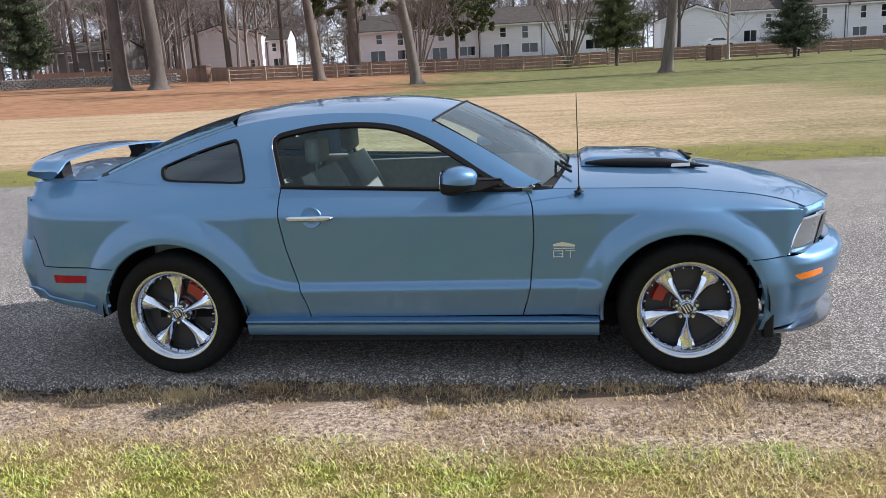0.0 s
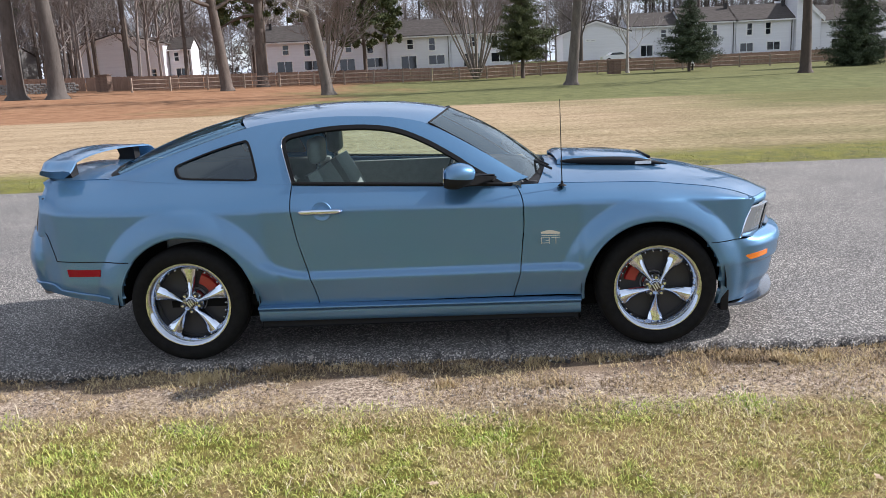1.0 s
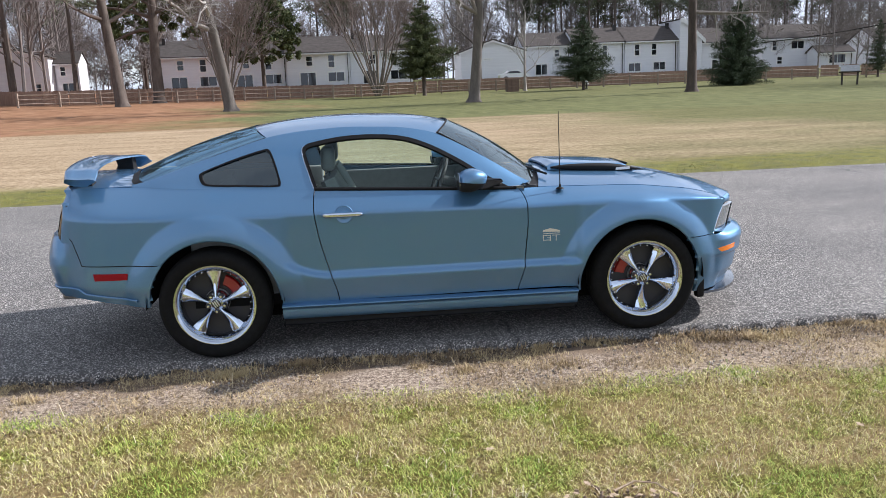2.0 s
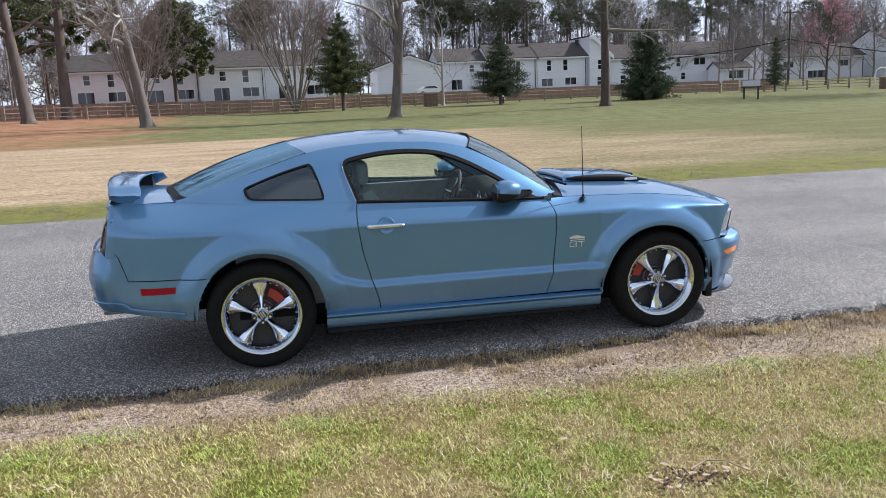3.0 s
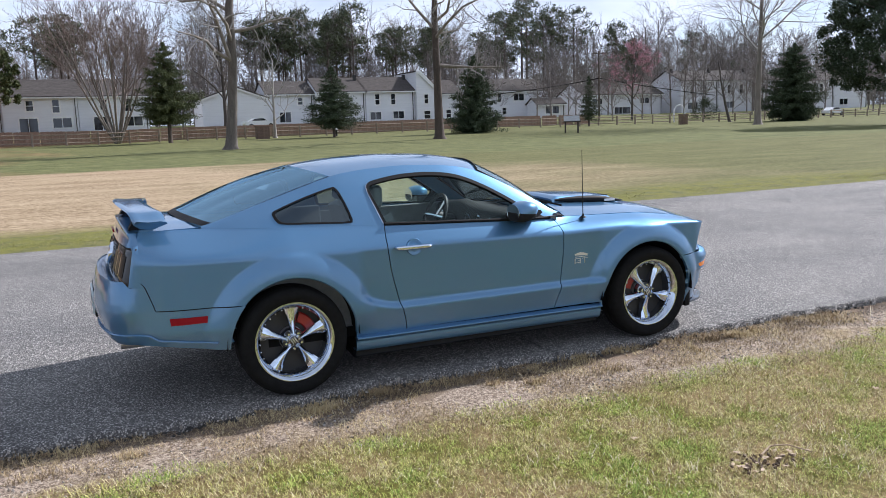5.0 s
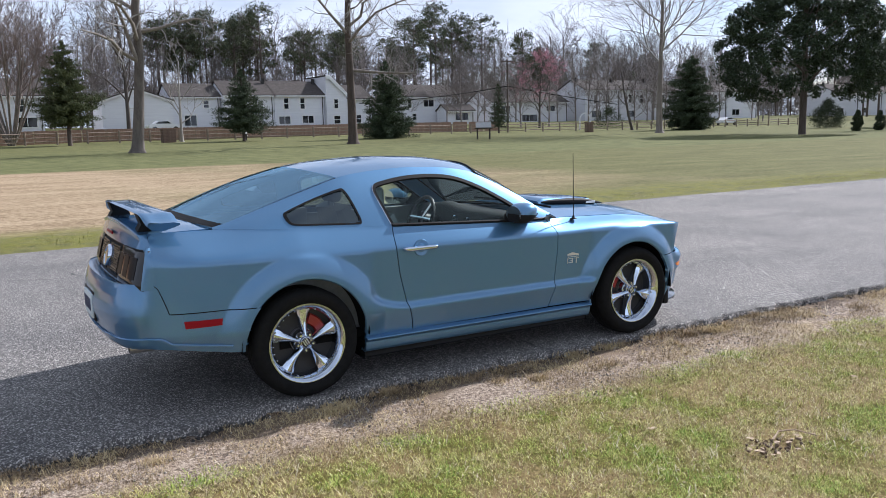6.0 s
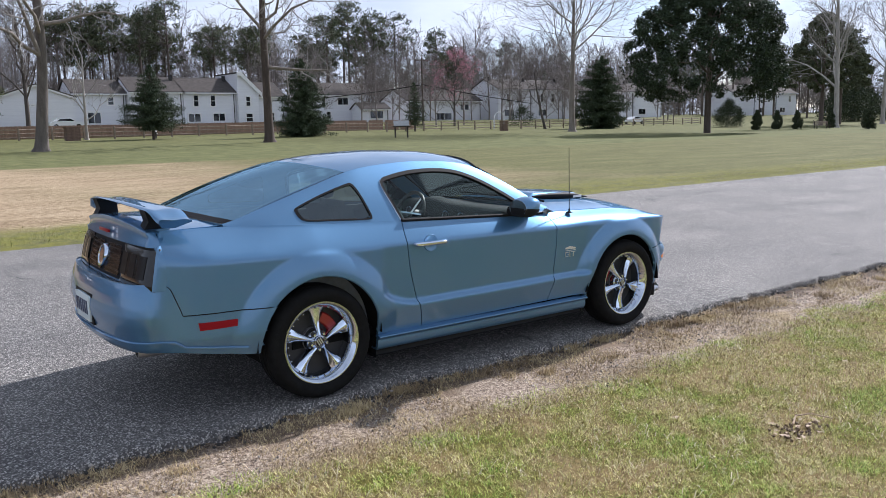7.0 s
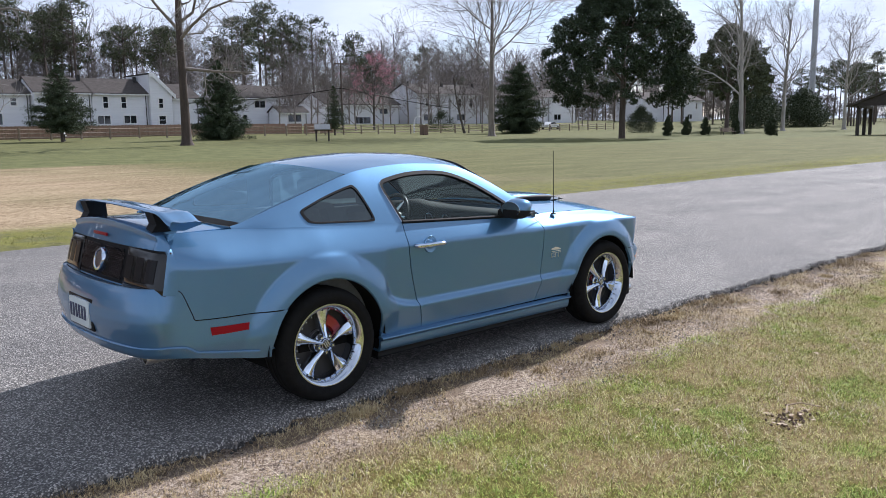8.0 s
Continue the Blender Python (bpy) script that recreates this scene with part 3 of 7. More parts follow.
pebbles("leaf_litter", [(x, y, land(x, y) + 0.008) for x, y in soil], [0.005 + 0.012 * RNG.random() for _ in soil], LITTER, "dark brown leaf litter in a thin spot of the lawn")
for k in range(20):
    a = RNG.uniform(0, 6.3)
    r = abs(RNG.normal(0, 0.12))
    dead_leaf(0.55 + r * math.cos(a) * 1.4, -2.84 + r * math.sin(a) * 0.6, RNG.uniform(0.012, 0.026), RNG.uniform(0, 360))
for x, y in ((-2.45, -0.75), (-2.35, -2.2), (1.9, -2.4), (3.1, -2.9), (0.1, -2.35), (-1.2, -2.9), (2.6, -2.0)):
    dead_leaf(x, y, 0.03, RNG.uniform(0, 360))
part("twig", tube([(0.56, -2.80, -0.075), (0.66, -2.76, -0.06), (0.74, -2.80, -0.055), (0.80, -2.90, -0.07)], [0.006, 0.005, 0.004, 0.003], 5), LEAF)
tagged(bpy.data.objects["twig"], "small dry twig lying on the lawn", "twig")


# ---- trees ----
def grow(rng, start, way, length, radius, level, levels, out, kids, up=0.10, wander=0.16, spread=(0.5, 0.95), shrink_len=(0.45, 0.75), first=0.3):
    """Grows one limb and its children; out gathers lines of points with radii."""
    n = 6 if level == 0 else 4
    p, d = Vector(start), Vector(way).normalized()
    pts, rad = [p.copy()], [radius]
    for i in range(n):
        d = (d + Vector(rng.normal(0, wander if level else wander * 0.14, 3)) + Vector((0, 0, up))).normalized()
        p = p + d * (length / n)
        t = (i + 1) / n
        pts.append(p.copy())
        rad.append(radius * (1 - 0.75 * t) if level else radius * (1 - 0.62 * t))
    out.append((pts, rad, level))
    if level >= levels:
        return
    for k in range(kids[level]):
        t = first + (1 - first) * (k + rng.random()) / kids[level] if level == 0 else 0.2 + 0.8 * (k + rng.random()) / kids[level]
        t = min(t, 0.999)
        f = t * n
        i = int(f)
        q = pts[i].lerp(pts[i + 1], f - i)
        r = rad[i] * 0.46
        axis_ = Vector(rng.normal(0, 1, 3))
        dd = (pts[i + 1] - pts[i]).normalized()
        side_ = dd.cross(axis_).normalized()
        ang = rng.uniform(*spread)
        w = dd * math.cos(ang) + side_ * math.sin(ang)
        ln = length * rng.uniform(*shrink_len) * (1.0 if level else (1.15 - 0.6 * t))
        grow(rng, q, w, ln, max(r, 0.008), level + 1, levels, out, kids, up, wander, spread, shrink_len, first)


def limbs_mesh(lines, least=0.0, far=False):
    """Tapered limbs as one array mesh."""
    V, F, base = [], [], 0
    for pts, rad, level in lines:
        n = (10, 6, 4, 3, 3, 3)[level]
        if far:
            n = (6, 4, 3, 3)[level]
            if level >= 2:
                k = len(pts) - 1
                cut = (0, k) if level > 2 else (0, k // 2, k)
                pts, rad = [pts[i] for i in cut], [rad[i] for i in cut]
        for i, p in enumerate(pts):
            d = (pts[min(i + 1, len(pts) - 1)] - pts[max(i - 1, 0)]).normalized()
            a = d.cross(Vector((0.3, 0.9, 0.1))).normalized()
            b = d.cross(a)
            r = max(rad[i], least)
            for k in range(n):
                an = 2 * math.pi * k / n
                V.append(p + (a * math.cos(an) + b * math.sin(an)) * r)
        for i in range(len(pts) - 1):
            for k in range(n):
                F.append((base + i * n + k, base + i * n + (k + 1) % n, base + (i + 1) * n + (k + 1) % n, base + (i + 1) * n + k))
        base += n * len(pts)
    return np.array([tuple(v) for v in V]), F


def slivers(lines, least):
    """Fine far twigs, each one thin triangle."""
    V = []
    for pts, rad, _ in lines:
        d = pts[-1] - pts[0]
        a = d.cross(Vector((0.3, 0.9, 0.2))).normalized() * max(rad[0], least)
        V += [tuple(pts[0] - a), tuple(pts[0] + a), tuple(pts[-1])]
    return np.array(V), [(3 * k, 3 * k + 1, 3 * k + 2) for k in range(len(lines))]


def leaf_mesh(rng, centres, radii, per, size, flat=0.7, aspect=0.45):
    """Clumps of small leaves as loose quads."""
    V = []
    for c, r in zip(centres, radii):
        for _ in range(per):
            o = rng.normal(0, 1, 3)
            o = o / np.linalg.norm(o) * r * rng.random() ** 0.45
            o[2] *= flat
            a = rng.normal(0, 1, 3)
            a /= np.linalg.norm(a)
            b = np.cross(a, rng.normal(0, 1, 3))
            b /= np.linalg.norm(b)
            s = size * rng.uniform(0.6, 1.3)
            m = np.array(c) + o
            V += [m - a * s - b * s * aspect, m + a * s - b * s * aspect * 0.4, m + a * s + b * s * aspect, m - a * s + b * s * aspect * 0.4]
    F = [(4 * k, 4 * k + 1, 4 * k + 2, 4 * k + 3) for k in range(len(V) // 4)]
    return np.array(V), F


def bark(name, dark, light):
    return mottled(name, dark, light, 3.0, 0.9, 0.6, 0.04, 8.0, "Object", (1, 1, 0.25))


BARK = bark("grey_bark", (0.050, 0.042, 0.037), (0.120, 0.104, 0.092))
PINE_BARK = bark("pine_bark", (0.054, 0.041, 0.034), (0.140, 0.110, 0.090))
GREY_BARK = bark("warm_grey_bark", (0.070, 0.059, 0.051), (0.165, 0.143, 0.124))
DARK_BARK = bark("dark_brown_bark", (0.035, 0.026, 0.021), (0.10, 0.075, 0.060))
PALE_BARK = bark("pale_bark", (0.20, 0.185, 0.165), (0.46, 0.43, 0.39))
TAN_BARK = bark("tan_bark", (0.12, 0.10, 0.085), (0.28, 0.245, 0.21))
TWIG = material("twig_brown", (0.135, 0.115, 0.105), 0.9)
MYRTLE_TWIG = material("myrtle_twig_brown", (0.20, 0.158, 0.138), 0.9)
PALE_TWIG = material("pale_twig", (0.27, 0.25, 0.23), 0.9)


FAR_TWIG = material("far_twig_grey", (0.185, 0.160, 0.147), 0.9)


def leaf_material(name, dark, light, rough=0.75):
    m = material(name, dark, rough, spec=0.15)
    g = node(m, "ShaderNodeNewGeometry")
    link(m, ramp_node(m, g.outputs["Random Per Island"], [(0.0, dark), (1.0, light)]).outputs["Color"], bsdf(m).inputs["Base Color"])
    return m


SPRUCE = leaf_material("spruce_needles", (0.028, 0.042, 0.024), (0.085, 0.110, 0.060))
# pine colours are lightened, so that aerial haze is part of them
PINE = leaf_material("hazed_pine_needles", (0.05, 0.060, 0.038), (0.135, 0.15, 0.085))
MAGNOLIA = leaf_material("magnolia_leaves", (0.018, 0.028, 0.016), (0.060, 0.082, 0.042), 0.5)
PINE_GREEN = leaf_material("pine_green_needles", (0.034, 0.048, 0.022), (0.115, 0.128, 0.052))
BUD = leaf_material("redbud_blossom", (0.34, 0.14, 0.17), (0.56, 0.32, 0.36))
SHRUB = leaf_material("shrub_leaves", (0.025, 0.036, 0.022), (0.075, 0.090, 0.045))


def tree_thing(name, label, x, y, rz=0.0):
    t = thing(name, label, "tree")
    t.matrix_basis = pose(x, y, land(x, y) - 0.05, 0, 0, rz)
    return t


def bare_tree(label, x, y, height, radius, seed, kids=(17, 8, 6, 5), levels=4, lean=(0, 0), first=0.35, bark_mat=None, twig_mat=None, spread=(0.5, 0.95), least=0.0, reach=(0.32, 0.62), name="bare_tree", buds=None, up=0.10, wander=0.16, limb_mat=None):
    rng = np.random.default_rng(seed)
    lines = []
    grow(rng, (0, 0, 0), (lean[0], lean[1], 1), height, radius, 0, levels, lines, kids, up, wander, spread, reach, first)
    # root flare
    p0, r0, _ = lines[0]
    lines[0] = ([p0[0], p0[0].lerp(p0[1], 0.10), p0[0].lerp(p0[1], 0.3), *p0[1:]], [radius * 1.7, radius * 1.18, radius * 1.02, *[min(r, radius) for r in r0[1:]]], 0)
    t = tree_thing(name, label, x, y)
    v, f = limbs_mesh([l for l in lines if l[2] == 0])
    mesh_object("trunk", v, f, bark_mat or BARK, True, t)
    v, f = limbs_mesh([l for l in lines if l[2] == 1])
    mesh_object("limb_frame", v, f, limb_mat or bark_mat or BARK, True, t)
    v, f = limbs_mesh([l for l in lines if 1 < l[2] < 4], least)
    tip_lines = [l for l in lines if l[2] >= 4]
    if tip_lines:
        tv, tf = slivers(tip_lines, max(least, 0.014))
        f = f + [tuple(i + len(v) for i in q) for q in tf]
        v = np.concatenate([v, tv])
    mesh_object("twig_mass", v, f, twig_mat or TWIG, False, t)
    if buds:
        tips = [l[0][-1] for l in lines if l[2] >= levels - 1]
        v, f = leaf_mesh(rng, [tuple(p) for p in tips], [buds[1]] * len(tips), buds[2], buds[3])
        mesh_object("blossom", v, f, buds[0], False, t)
    return t


def many_stemmed(label, x, y, height, stems, seed, wide):
    rng = np.random.default_rng(seed)
    t = tree_thing("crape_myrtle", label, x, y)
    fine = []
    for k in range(stems):
        a = 2 * math.pi * (k + rng.random() * 0.6) / stems
        lines = []
        tilt = wide * rng.uniform(0.5, 1.2)
        grow(rng, (0.20 * math.cos(a), 0.20 * math.sin(a), 0), (tilt * math.cos(a), tilt * math.sin(a), 1), height * rng.uniform(0.66, 1.0), 0.12, 0, 4, lines, (9, 5, 5, 4), 0.05, 0.15, (0.25, 0.65), (0.35, 0.6), 0.36)
        v, f = limbs_mesh(lines[:1])
        mesh_object("stem", v, f, TAN_BARK, True, t)
        fine += lines[1:]
    v, f = limbs_mesh([l for l in fine if l[2] < 4], 0.010)
    tv, tf = slivers([l for l in fine if l[2] >= 4], 0.013)
    mesh_object("twig_mass", np.concatenate([v, tv]), f + [tuple(i + len(v) for i in q) for q in tf], MYRTLE_TWIG, False, t)
    return t


def conifer(label, x, y, height, half, seed, clear=0.1, tiers=26, mat=None, per=16, size=0.16, taper=0.8):
    """A spruce-like tree: trunk, boughs in tiers, needle sprays along each bough."""
    rng = np.random.default_rng(seed)
    t = tree_thing("conifer", label, x, y)
    lines = [([Vector((0, 0, height * k / 6)) for k in range(7)], [lerp(0.16, 0.02, k / 6) * height / 7 for k in range(7)], 0)]
    v, f = limbs_mesh(lines)
    mesh_object("trunk", v, f, PINE_BARK, True, t)
    boughs, cs, rs = [], [], []
    for k in range(tiers):
        u = k / (tiers - 1)
        z = height * lerp(clear, 0.98, u)
        reach = half * (1 - u) ** taper * (0.6 + 0.4 * min(1, u / 0.15)) * (1 + 0.35 * noise.noise(Vector((u * 9, seed, 0)))) + 0.12
        n = max(4, round(11 * (1 - u) + 4))
        for j in range(n):
            a = 2 * math.pi * (j + rng.random()) / n
            r = reach * rng.uniform(0.5, 1.18)
            zz = z + rng.uniform(-0.2, 0.2) * height / tiers * 2
            tip = Vector((r * math.cos(a), r * math.sin(a), zz + r * rng.uniform(-0.18, 0.22)))
            root = Vector((0, 0, zz))
            boughs.append(([root, root.lerp(tip, 0.5) + Vector((0, 0, -0.04 * r)), tip], [0.035, 0.02, 0.008], 2))
            m = max(2, round(r / 0.30))
            for q in range(m):
                s = (q + 0.8) / m
                cs.append(tuple(root.lerp(tip, s) + Vector((0, 0, -0.16 * r * s * (1 - s)))))
                rs.append(0.17 + 0.16 * r * s * 0.6)
    v, f = limbs_mesh(boughs)
    tagged(mesh_object("bough_frame", v, f, PINE_BARK, False, t), kind="stuff")
    v, f = leaf_mesh(rng, cs, rs, per, size, 0.75, 0.15)
    mesh_object("needles", v, f, mat or SPRUCE, False, t)
    return t


def leafy_tree(label, x, y, height, half, clear, seed, mat, clumps=260, per=60, size=0.22, trunk=0.45, name="magnolia_tree"):
    rng = np.random.default_rng(seed)
    t = tree_thing(name, label, x, y)
    lines = []
    grow(rng, (0, 0, 0), (0, 0, 1), height * 0.85, trunk, 0, 2, lines, (16, 5), 0.06, 0.10, (0.6, 1.1), (0.35, 0.6), clear / height)
    v, f = limbs_mesh(lines)
    mesh_object("trunk", v, f, PINE_BARK, True, t)
    cs, rs = [], []
    for k in range(clumps):
        u = rng.random() ** 0.8
        z = lerp(clear, height, u)
        prof = half * (math.sin(math.pi * min(1, (u ** 0.8 * 0.70 + 0.285))) ** 0.8)
        a = rng.uniform(0, 2 * math.pi)
        bump_ = 1 + 0.30 * noise.noise(Vector((math.cos(a) * 1.7, math.sin(a) * 1.7, u * 4 + seed)))
        r = prof * bump_ * rng.uniform(0.55, 1.0) ** 0.6
        cs.append((r * math.cos(a), r * math.sin(a), z))
        rs.append(rng.uniform(0.45, 1.0) * half / 8)
    v, f = leaf_mesh(rng, cs, rs, per, size, 0.8, 0.5)
    mesh_object("crown", v, f, mat, False, t)
    return t


def pine_tree(label, x, y, height, radius, seed, crown=0.35, half=3.2, lean=(0, 0)):
    """A tall loblolly pine: bare trunk, stubs, clumped crown on top."""
    rng = np.random.default_rng(seed)
    t = tree_thing("pine_tree", label, x, y)
    lines = []
    grow(rng, (0, 0, 0), (lean[0], lean[1], 1), height, radius, 0, 2, lines, (26, 4), 0.02, 0.16, (1.0, 1.5), (0.14, 0.30), 1 - crown - 0.06)
    p0, r0, _ = lines[0]
    lines[0] = ([p0[0], p0[0].lerp(p0[1], 0.10), *p0[1:]], [radius * 1.5, radius * 1.1, *r0[1:]], 0)
    v, f = limbs_mesh(lines[:1])
    mesh_object("trunk", v, f, PINE_BARK, True, t)
    v, f = limbs_mesh(lines[1:])
    mesh_object("limb_frame", v, f, PINE_BARK, False, t)
    tips = [tuple(l[0][-1]) for l in lines[1:] if l[0][-1].z > height * (1 - crown)]
    v, f = leaf_mesh(rng, tips, [rng.uniform(0.5, 1.0) for _ in tips], 46, 0.22, 0.55, 0.16)
    mesh_object("needles", v, f, PINE, False, t)
    return t


# the row of trunks before the fence
bare_tree("tall grey-barked tree on the lawn", 8.7, 59.2, 21, 0.42, 3, kids=(15, 8, 6, 4), bark_mat=GREY_BARK, first=0.27, spread=(0.7, 1.35), wander=0.30, up=0.05, limb_mat=TAN_BARK, twig_mat=PALE_TWIG, reach=(0.30, 0.55))
bare_tree("tall dark-barked tree with a forked crown on the lawn", 27.8, 62.3, 21, 0.40, 5, kids=(15, 8, 6, 4), bark_mat=DARK_BARK, first=0.28, spread=(0.7, 1.30), wander=0.30, up=0.06, limb_mat=TAN_BARK, twig_mat=PALE_TWIG, reach=(0.30, 0.55))
bare_tree("leaning grey tree with crooked pale limbs", -9.9, 57.5, 18, 0.42, 8, kids=(14, 8, 6, 4), lean=(-0.03, 0.0), first=0.30, bark_mat=GREY_BARK, spread=(0.7, 1.4), wander=0.34, up=0.03, limb_mat=PALE_BARK, twig_mat=PALE_TWIG, reach=(0.30, 0.55))
pine_tree("tall pine trunk rising from brown needles", -21.4, 71.0, 26, 0.50, 11, 0.68, lean=(-0.10, 0))
pine_tree("tall straight pine trunk by the fence", -20.2, 80.0, 27, 0.52, 12, 0.68)
bare_tree("thick grey trunk among fallen needles", -36.8, 63.0, 24, 0.66, 13, first=0.4)
bare_tree("thick grey trunk beside its neighbour", -33.4, 63.0, 24, 0.66, 14, first=0.4)
bare_tree("bare spreading sycamore with pale limbs", 73.5, 70.0, 18, 0.40, 21, kids=(13, 9, 7, 4), bark_mat=TAN_BARK, first=0.44, twig_mat=PALE_TWIG, limb_mat=PALE_BARK, reach=(0.62, 0.90), spread=(0.45, 0.95), wander=0.20, up=0.06)
bare_tree("bare tree with pale limbs near the bench", 123.0, 61.5, 22, 0.42, 23, bark_mat=PALE_BARK, twig_mat=PALE_TWIG, first=0.25)
bare_tree("slim pale-barked bare tree before dark shrubs", 152.0, 68.0, 21, 0.38, 24, bark_mat=PALE_BARK, twig_mat=PALE_TWIG, first=0.3)
bare_tree("slim bare tree at the edge of the park", 176.0, 66.0, 20, 0.38, 25, bark_mat=PALE_BARK, twig_mat=PALE_TWIG, first=0.3)
bare_tree("small bare tree beside the brick pier", 18.2, 85.5, 8.5, 0.16, 26, kids=(9, 5, 4), levels=3, first=0.2, bark_mat=PALE_BARK, twig_mat=PALE_TWIG, least=0.015)
bare_tree("bare tree behind the fence", 14.8, 97.0, 14, 0.26, 27, first=0.25)
bare_tree("slanting bare tree by the rail fence", 87.0, 89.0, 9, 0.22, 28, lean=(-0.35, 0), kids=(9, 5, 4), levels=3, first=0.25)
many_stemmed("many-stemmed crape myrtle with pale stems", 1.9, 87.5, 14.2, 14, 31, 0.46)
many_stemmed("many-stemmed crape myrtle near the rail fence", -14.0, 83.5, 12.5, 13, 32, 0.44)
conifer("dark green pine with a clear lower stem", 6.6, 81.5, 9.9, 3.5, 41, 0.22, 22, per=26, size=0.15, taper=0.66, mat=PINE_GREEN)
conifer("green conifer on a short stem", 23.3, 80.0, 7.5, 3.3, 42, 0.17, 20, per=24, size=0.14)
conifer("dense dark spruce with boughs to the ground", 37.7, 75.0, 8.2, 3.4, 43, 0.02, 30, per=24, size=0.15, taper=0.7)
conifer("broad dark conifer beside the sycamore", 92.6, 82.5, 11.0, 4.3, 44, 0.02, 30, per=22, size=0.2, taper=0.42)
conifer("thin sparse conifer behind the information sign", 61.4, 88.0, 6.6, 1.6, 45, 0.16, 20, per=6)
conifer("dark conifer at the edge of the wood", -54.0, 76.0, 16, 3.6, 46, 0.15, 26, per=14, size=0.24)
leafy_tree("large dark evergreen magnolia with a broad crown", 77.0, 52.2, 19.5, 8.9, 4.0, 51, MAGNOLIA, 900, 125, 0.13, 0.40)
bare_tree("redbud coming into pink blossom", 78.7, 101.5, 10.5, 0.2, 61, kids=(13, 6, 4), levels=3, first=0.15, name="redbud_tree", buds=(BUD, 0.45, 8, 0.10))


def shrub(label, x, y, height, half, seed, mat=None, per=40, clumps=60, name="shrub"):
    rng = np.random.default_rng(seed)
    t = tagged(thing(name, label, "shrub"), group="park shrubs")
    t.matrix_basis = pose(x, y, land(x, y) - 0.03)
    mesh_object("stem", *limbs_mesh([([Vector((0, 0, 0)), Vector((0, 0, height * 0.5)), Vector((0, 0, height * 0.9))], [0.06, 0.05, 0.02], 1)]), BARK, True, t)
    cs, rs = [], []
    for _ in range(clumps):
        u = rng.random()
        r = half * (0.55 + 0.45 * math.sin(math.pi * min(1, u * 0.9 + 0.2))) * (1 - u ** 4) * rng.random() ** 0.4
        a = rng.uniform(0, 6.283)
        cs.append((r * math.cos(a), r * math.sin(a), height * (0.06 + 0.92 * u)))
        rs.append(half * 0.35)
    mesh_object("foliage", *leaf_mesh(rng, cs, rs, per, 0.07 * max(1, half / 2.2), 0.9, 0.5), mat or SHRUB, False, t)


for k, (x, y) in enumerate(((97.3, 58.8), (104.5, 60.2), (108.0, 59.2), (121.0, 61.2))):
    shrub("small dark upright evergreen shrub", x, y, 2.6, 0.72, 70 + k, per=70, clumps=80)
shrub("dark egg-shaped evergreen shrub on the lawn", 109.4, 49.7, 2.9, 0.85, 76, per=80, clumps=90)
shrub("wide dark bush at the wood's edge", 92, 100, 3.2, 2.4, 77, clumps=90)
shrub("wide green bush behind the magnolia", 113.2, 74, 4.2, 2.4, 78, clumps=130, per=90)
for k in range(3, 9):
    shrub("dark evergreen thicket at the park's end", 150 + 9 * k, 88 + 3 * (k % 3), 8.6, 6.0, 80 + k, clumps=150, per=42)


# ---- woods behind: several trees, repeated into one stretch of far wood ----
def wood(name, label, kinds, spots, mat_limb, mat_leaf, rng):
    LV, LF, NV, NF = [], [], [], []
    lb = nb = 0
    for x, y, s in spots:
        (v, f, lv, lf) = kinds[int(rng.integers(len(kinds)))]
        a = rng.uniform(0, 6.283)
        m = np.array([[math.cos(a), -math.sin(a), 0], [math.sin(a), math.cos(a), 0], [0, 0, 1]])
        o = np.array((x, y, land(x, y) - 0.1))
        LV.append(v @ m.T * s + o)
        for q in f:
            LF += (np.array(q) + lb).tolist()
        lb += len(v)
        if lv is not None:
            NV.append(lv @ m.T * s + o)
            NF.append(np.array(lf) + nb)
            nb += len(lv)
    ob = tagged(new(name), label, "woodland", kind="stuff")
    mesh_object("far_limbwork", np.concatenate(LV), LF, mat_limb, False, ob)
    if NV:
        mesh_object("far_foliage", np.concatenate(NV), np.concatenate(NF), mat_leaf, False, ob)
    return ob


def far_bare(seed, height, radius, kids, first, spread):
    lines = []
    grow(np.random.default_rng(seed), (0, 0, 0), (0, 0, 1), height, radius, 0, 3, lines, kids, 0.09, 0.20, spread, (0.30, 0.55), first)
    v, f = limbs_mesh([l for l in lines if l[2] < 2], 0.02, True)
    tv, tf = slivers([l for l in lines if l[2] >= 2], 0.026)
    return np.concatenate([v, tv]), [f, [tuple(i + len(v) for i in q) for q in tf]], None, None


def far_pine(seed, height, half):
    """A pine with a tall bare stem and a rounded head of separate needle clumps."""
    r = np.random.default_rng(seed)
    lines = [([Vector((0, 0, 0)), Vector((0.1, 0, height * 0.3)), Vector((0.15, 0.1, height * 0.6)), Vector((0.1, 0.1, height * 0.95))], [0.30, 0.25, 0.19, 0.05], 0)]
    cs, rs = [], []
    for k in range(40):
        u = r.random() ** 0.8
        z = height * lerp(0.58, 0.98, u)
        reach = half * math.sin(math.pi * min(1.0, 0.16 + 0.72 * u)) ** 0.8 * r.uniform(0.45, 1.05)
        a = r.uniform(0, 6.283)
        tip = Vector((reach * math.cos(a), reach * math.sin(a), z))
        root = Vector((0.1, 0.05, z - 0.35 * reach))
        lines.append(([root, root.lerp(tip, 0.5) + Vector((0, 0, 0.1)), tip], [0.07, 0.05, 0.02], 1))
        cs.append(tuple(tip))
        rs.append(r.uniform(0.8, 1.5) * half / 3.6)
    lv, lf = leaf_mesh(r, cs, rs, 36, 0.34, 0.62, 0.24)
    v, f = limbs_mesh(lines, 0.02, True)
    return v, [f], lv, lf


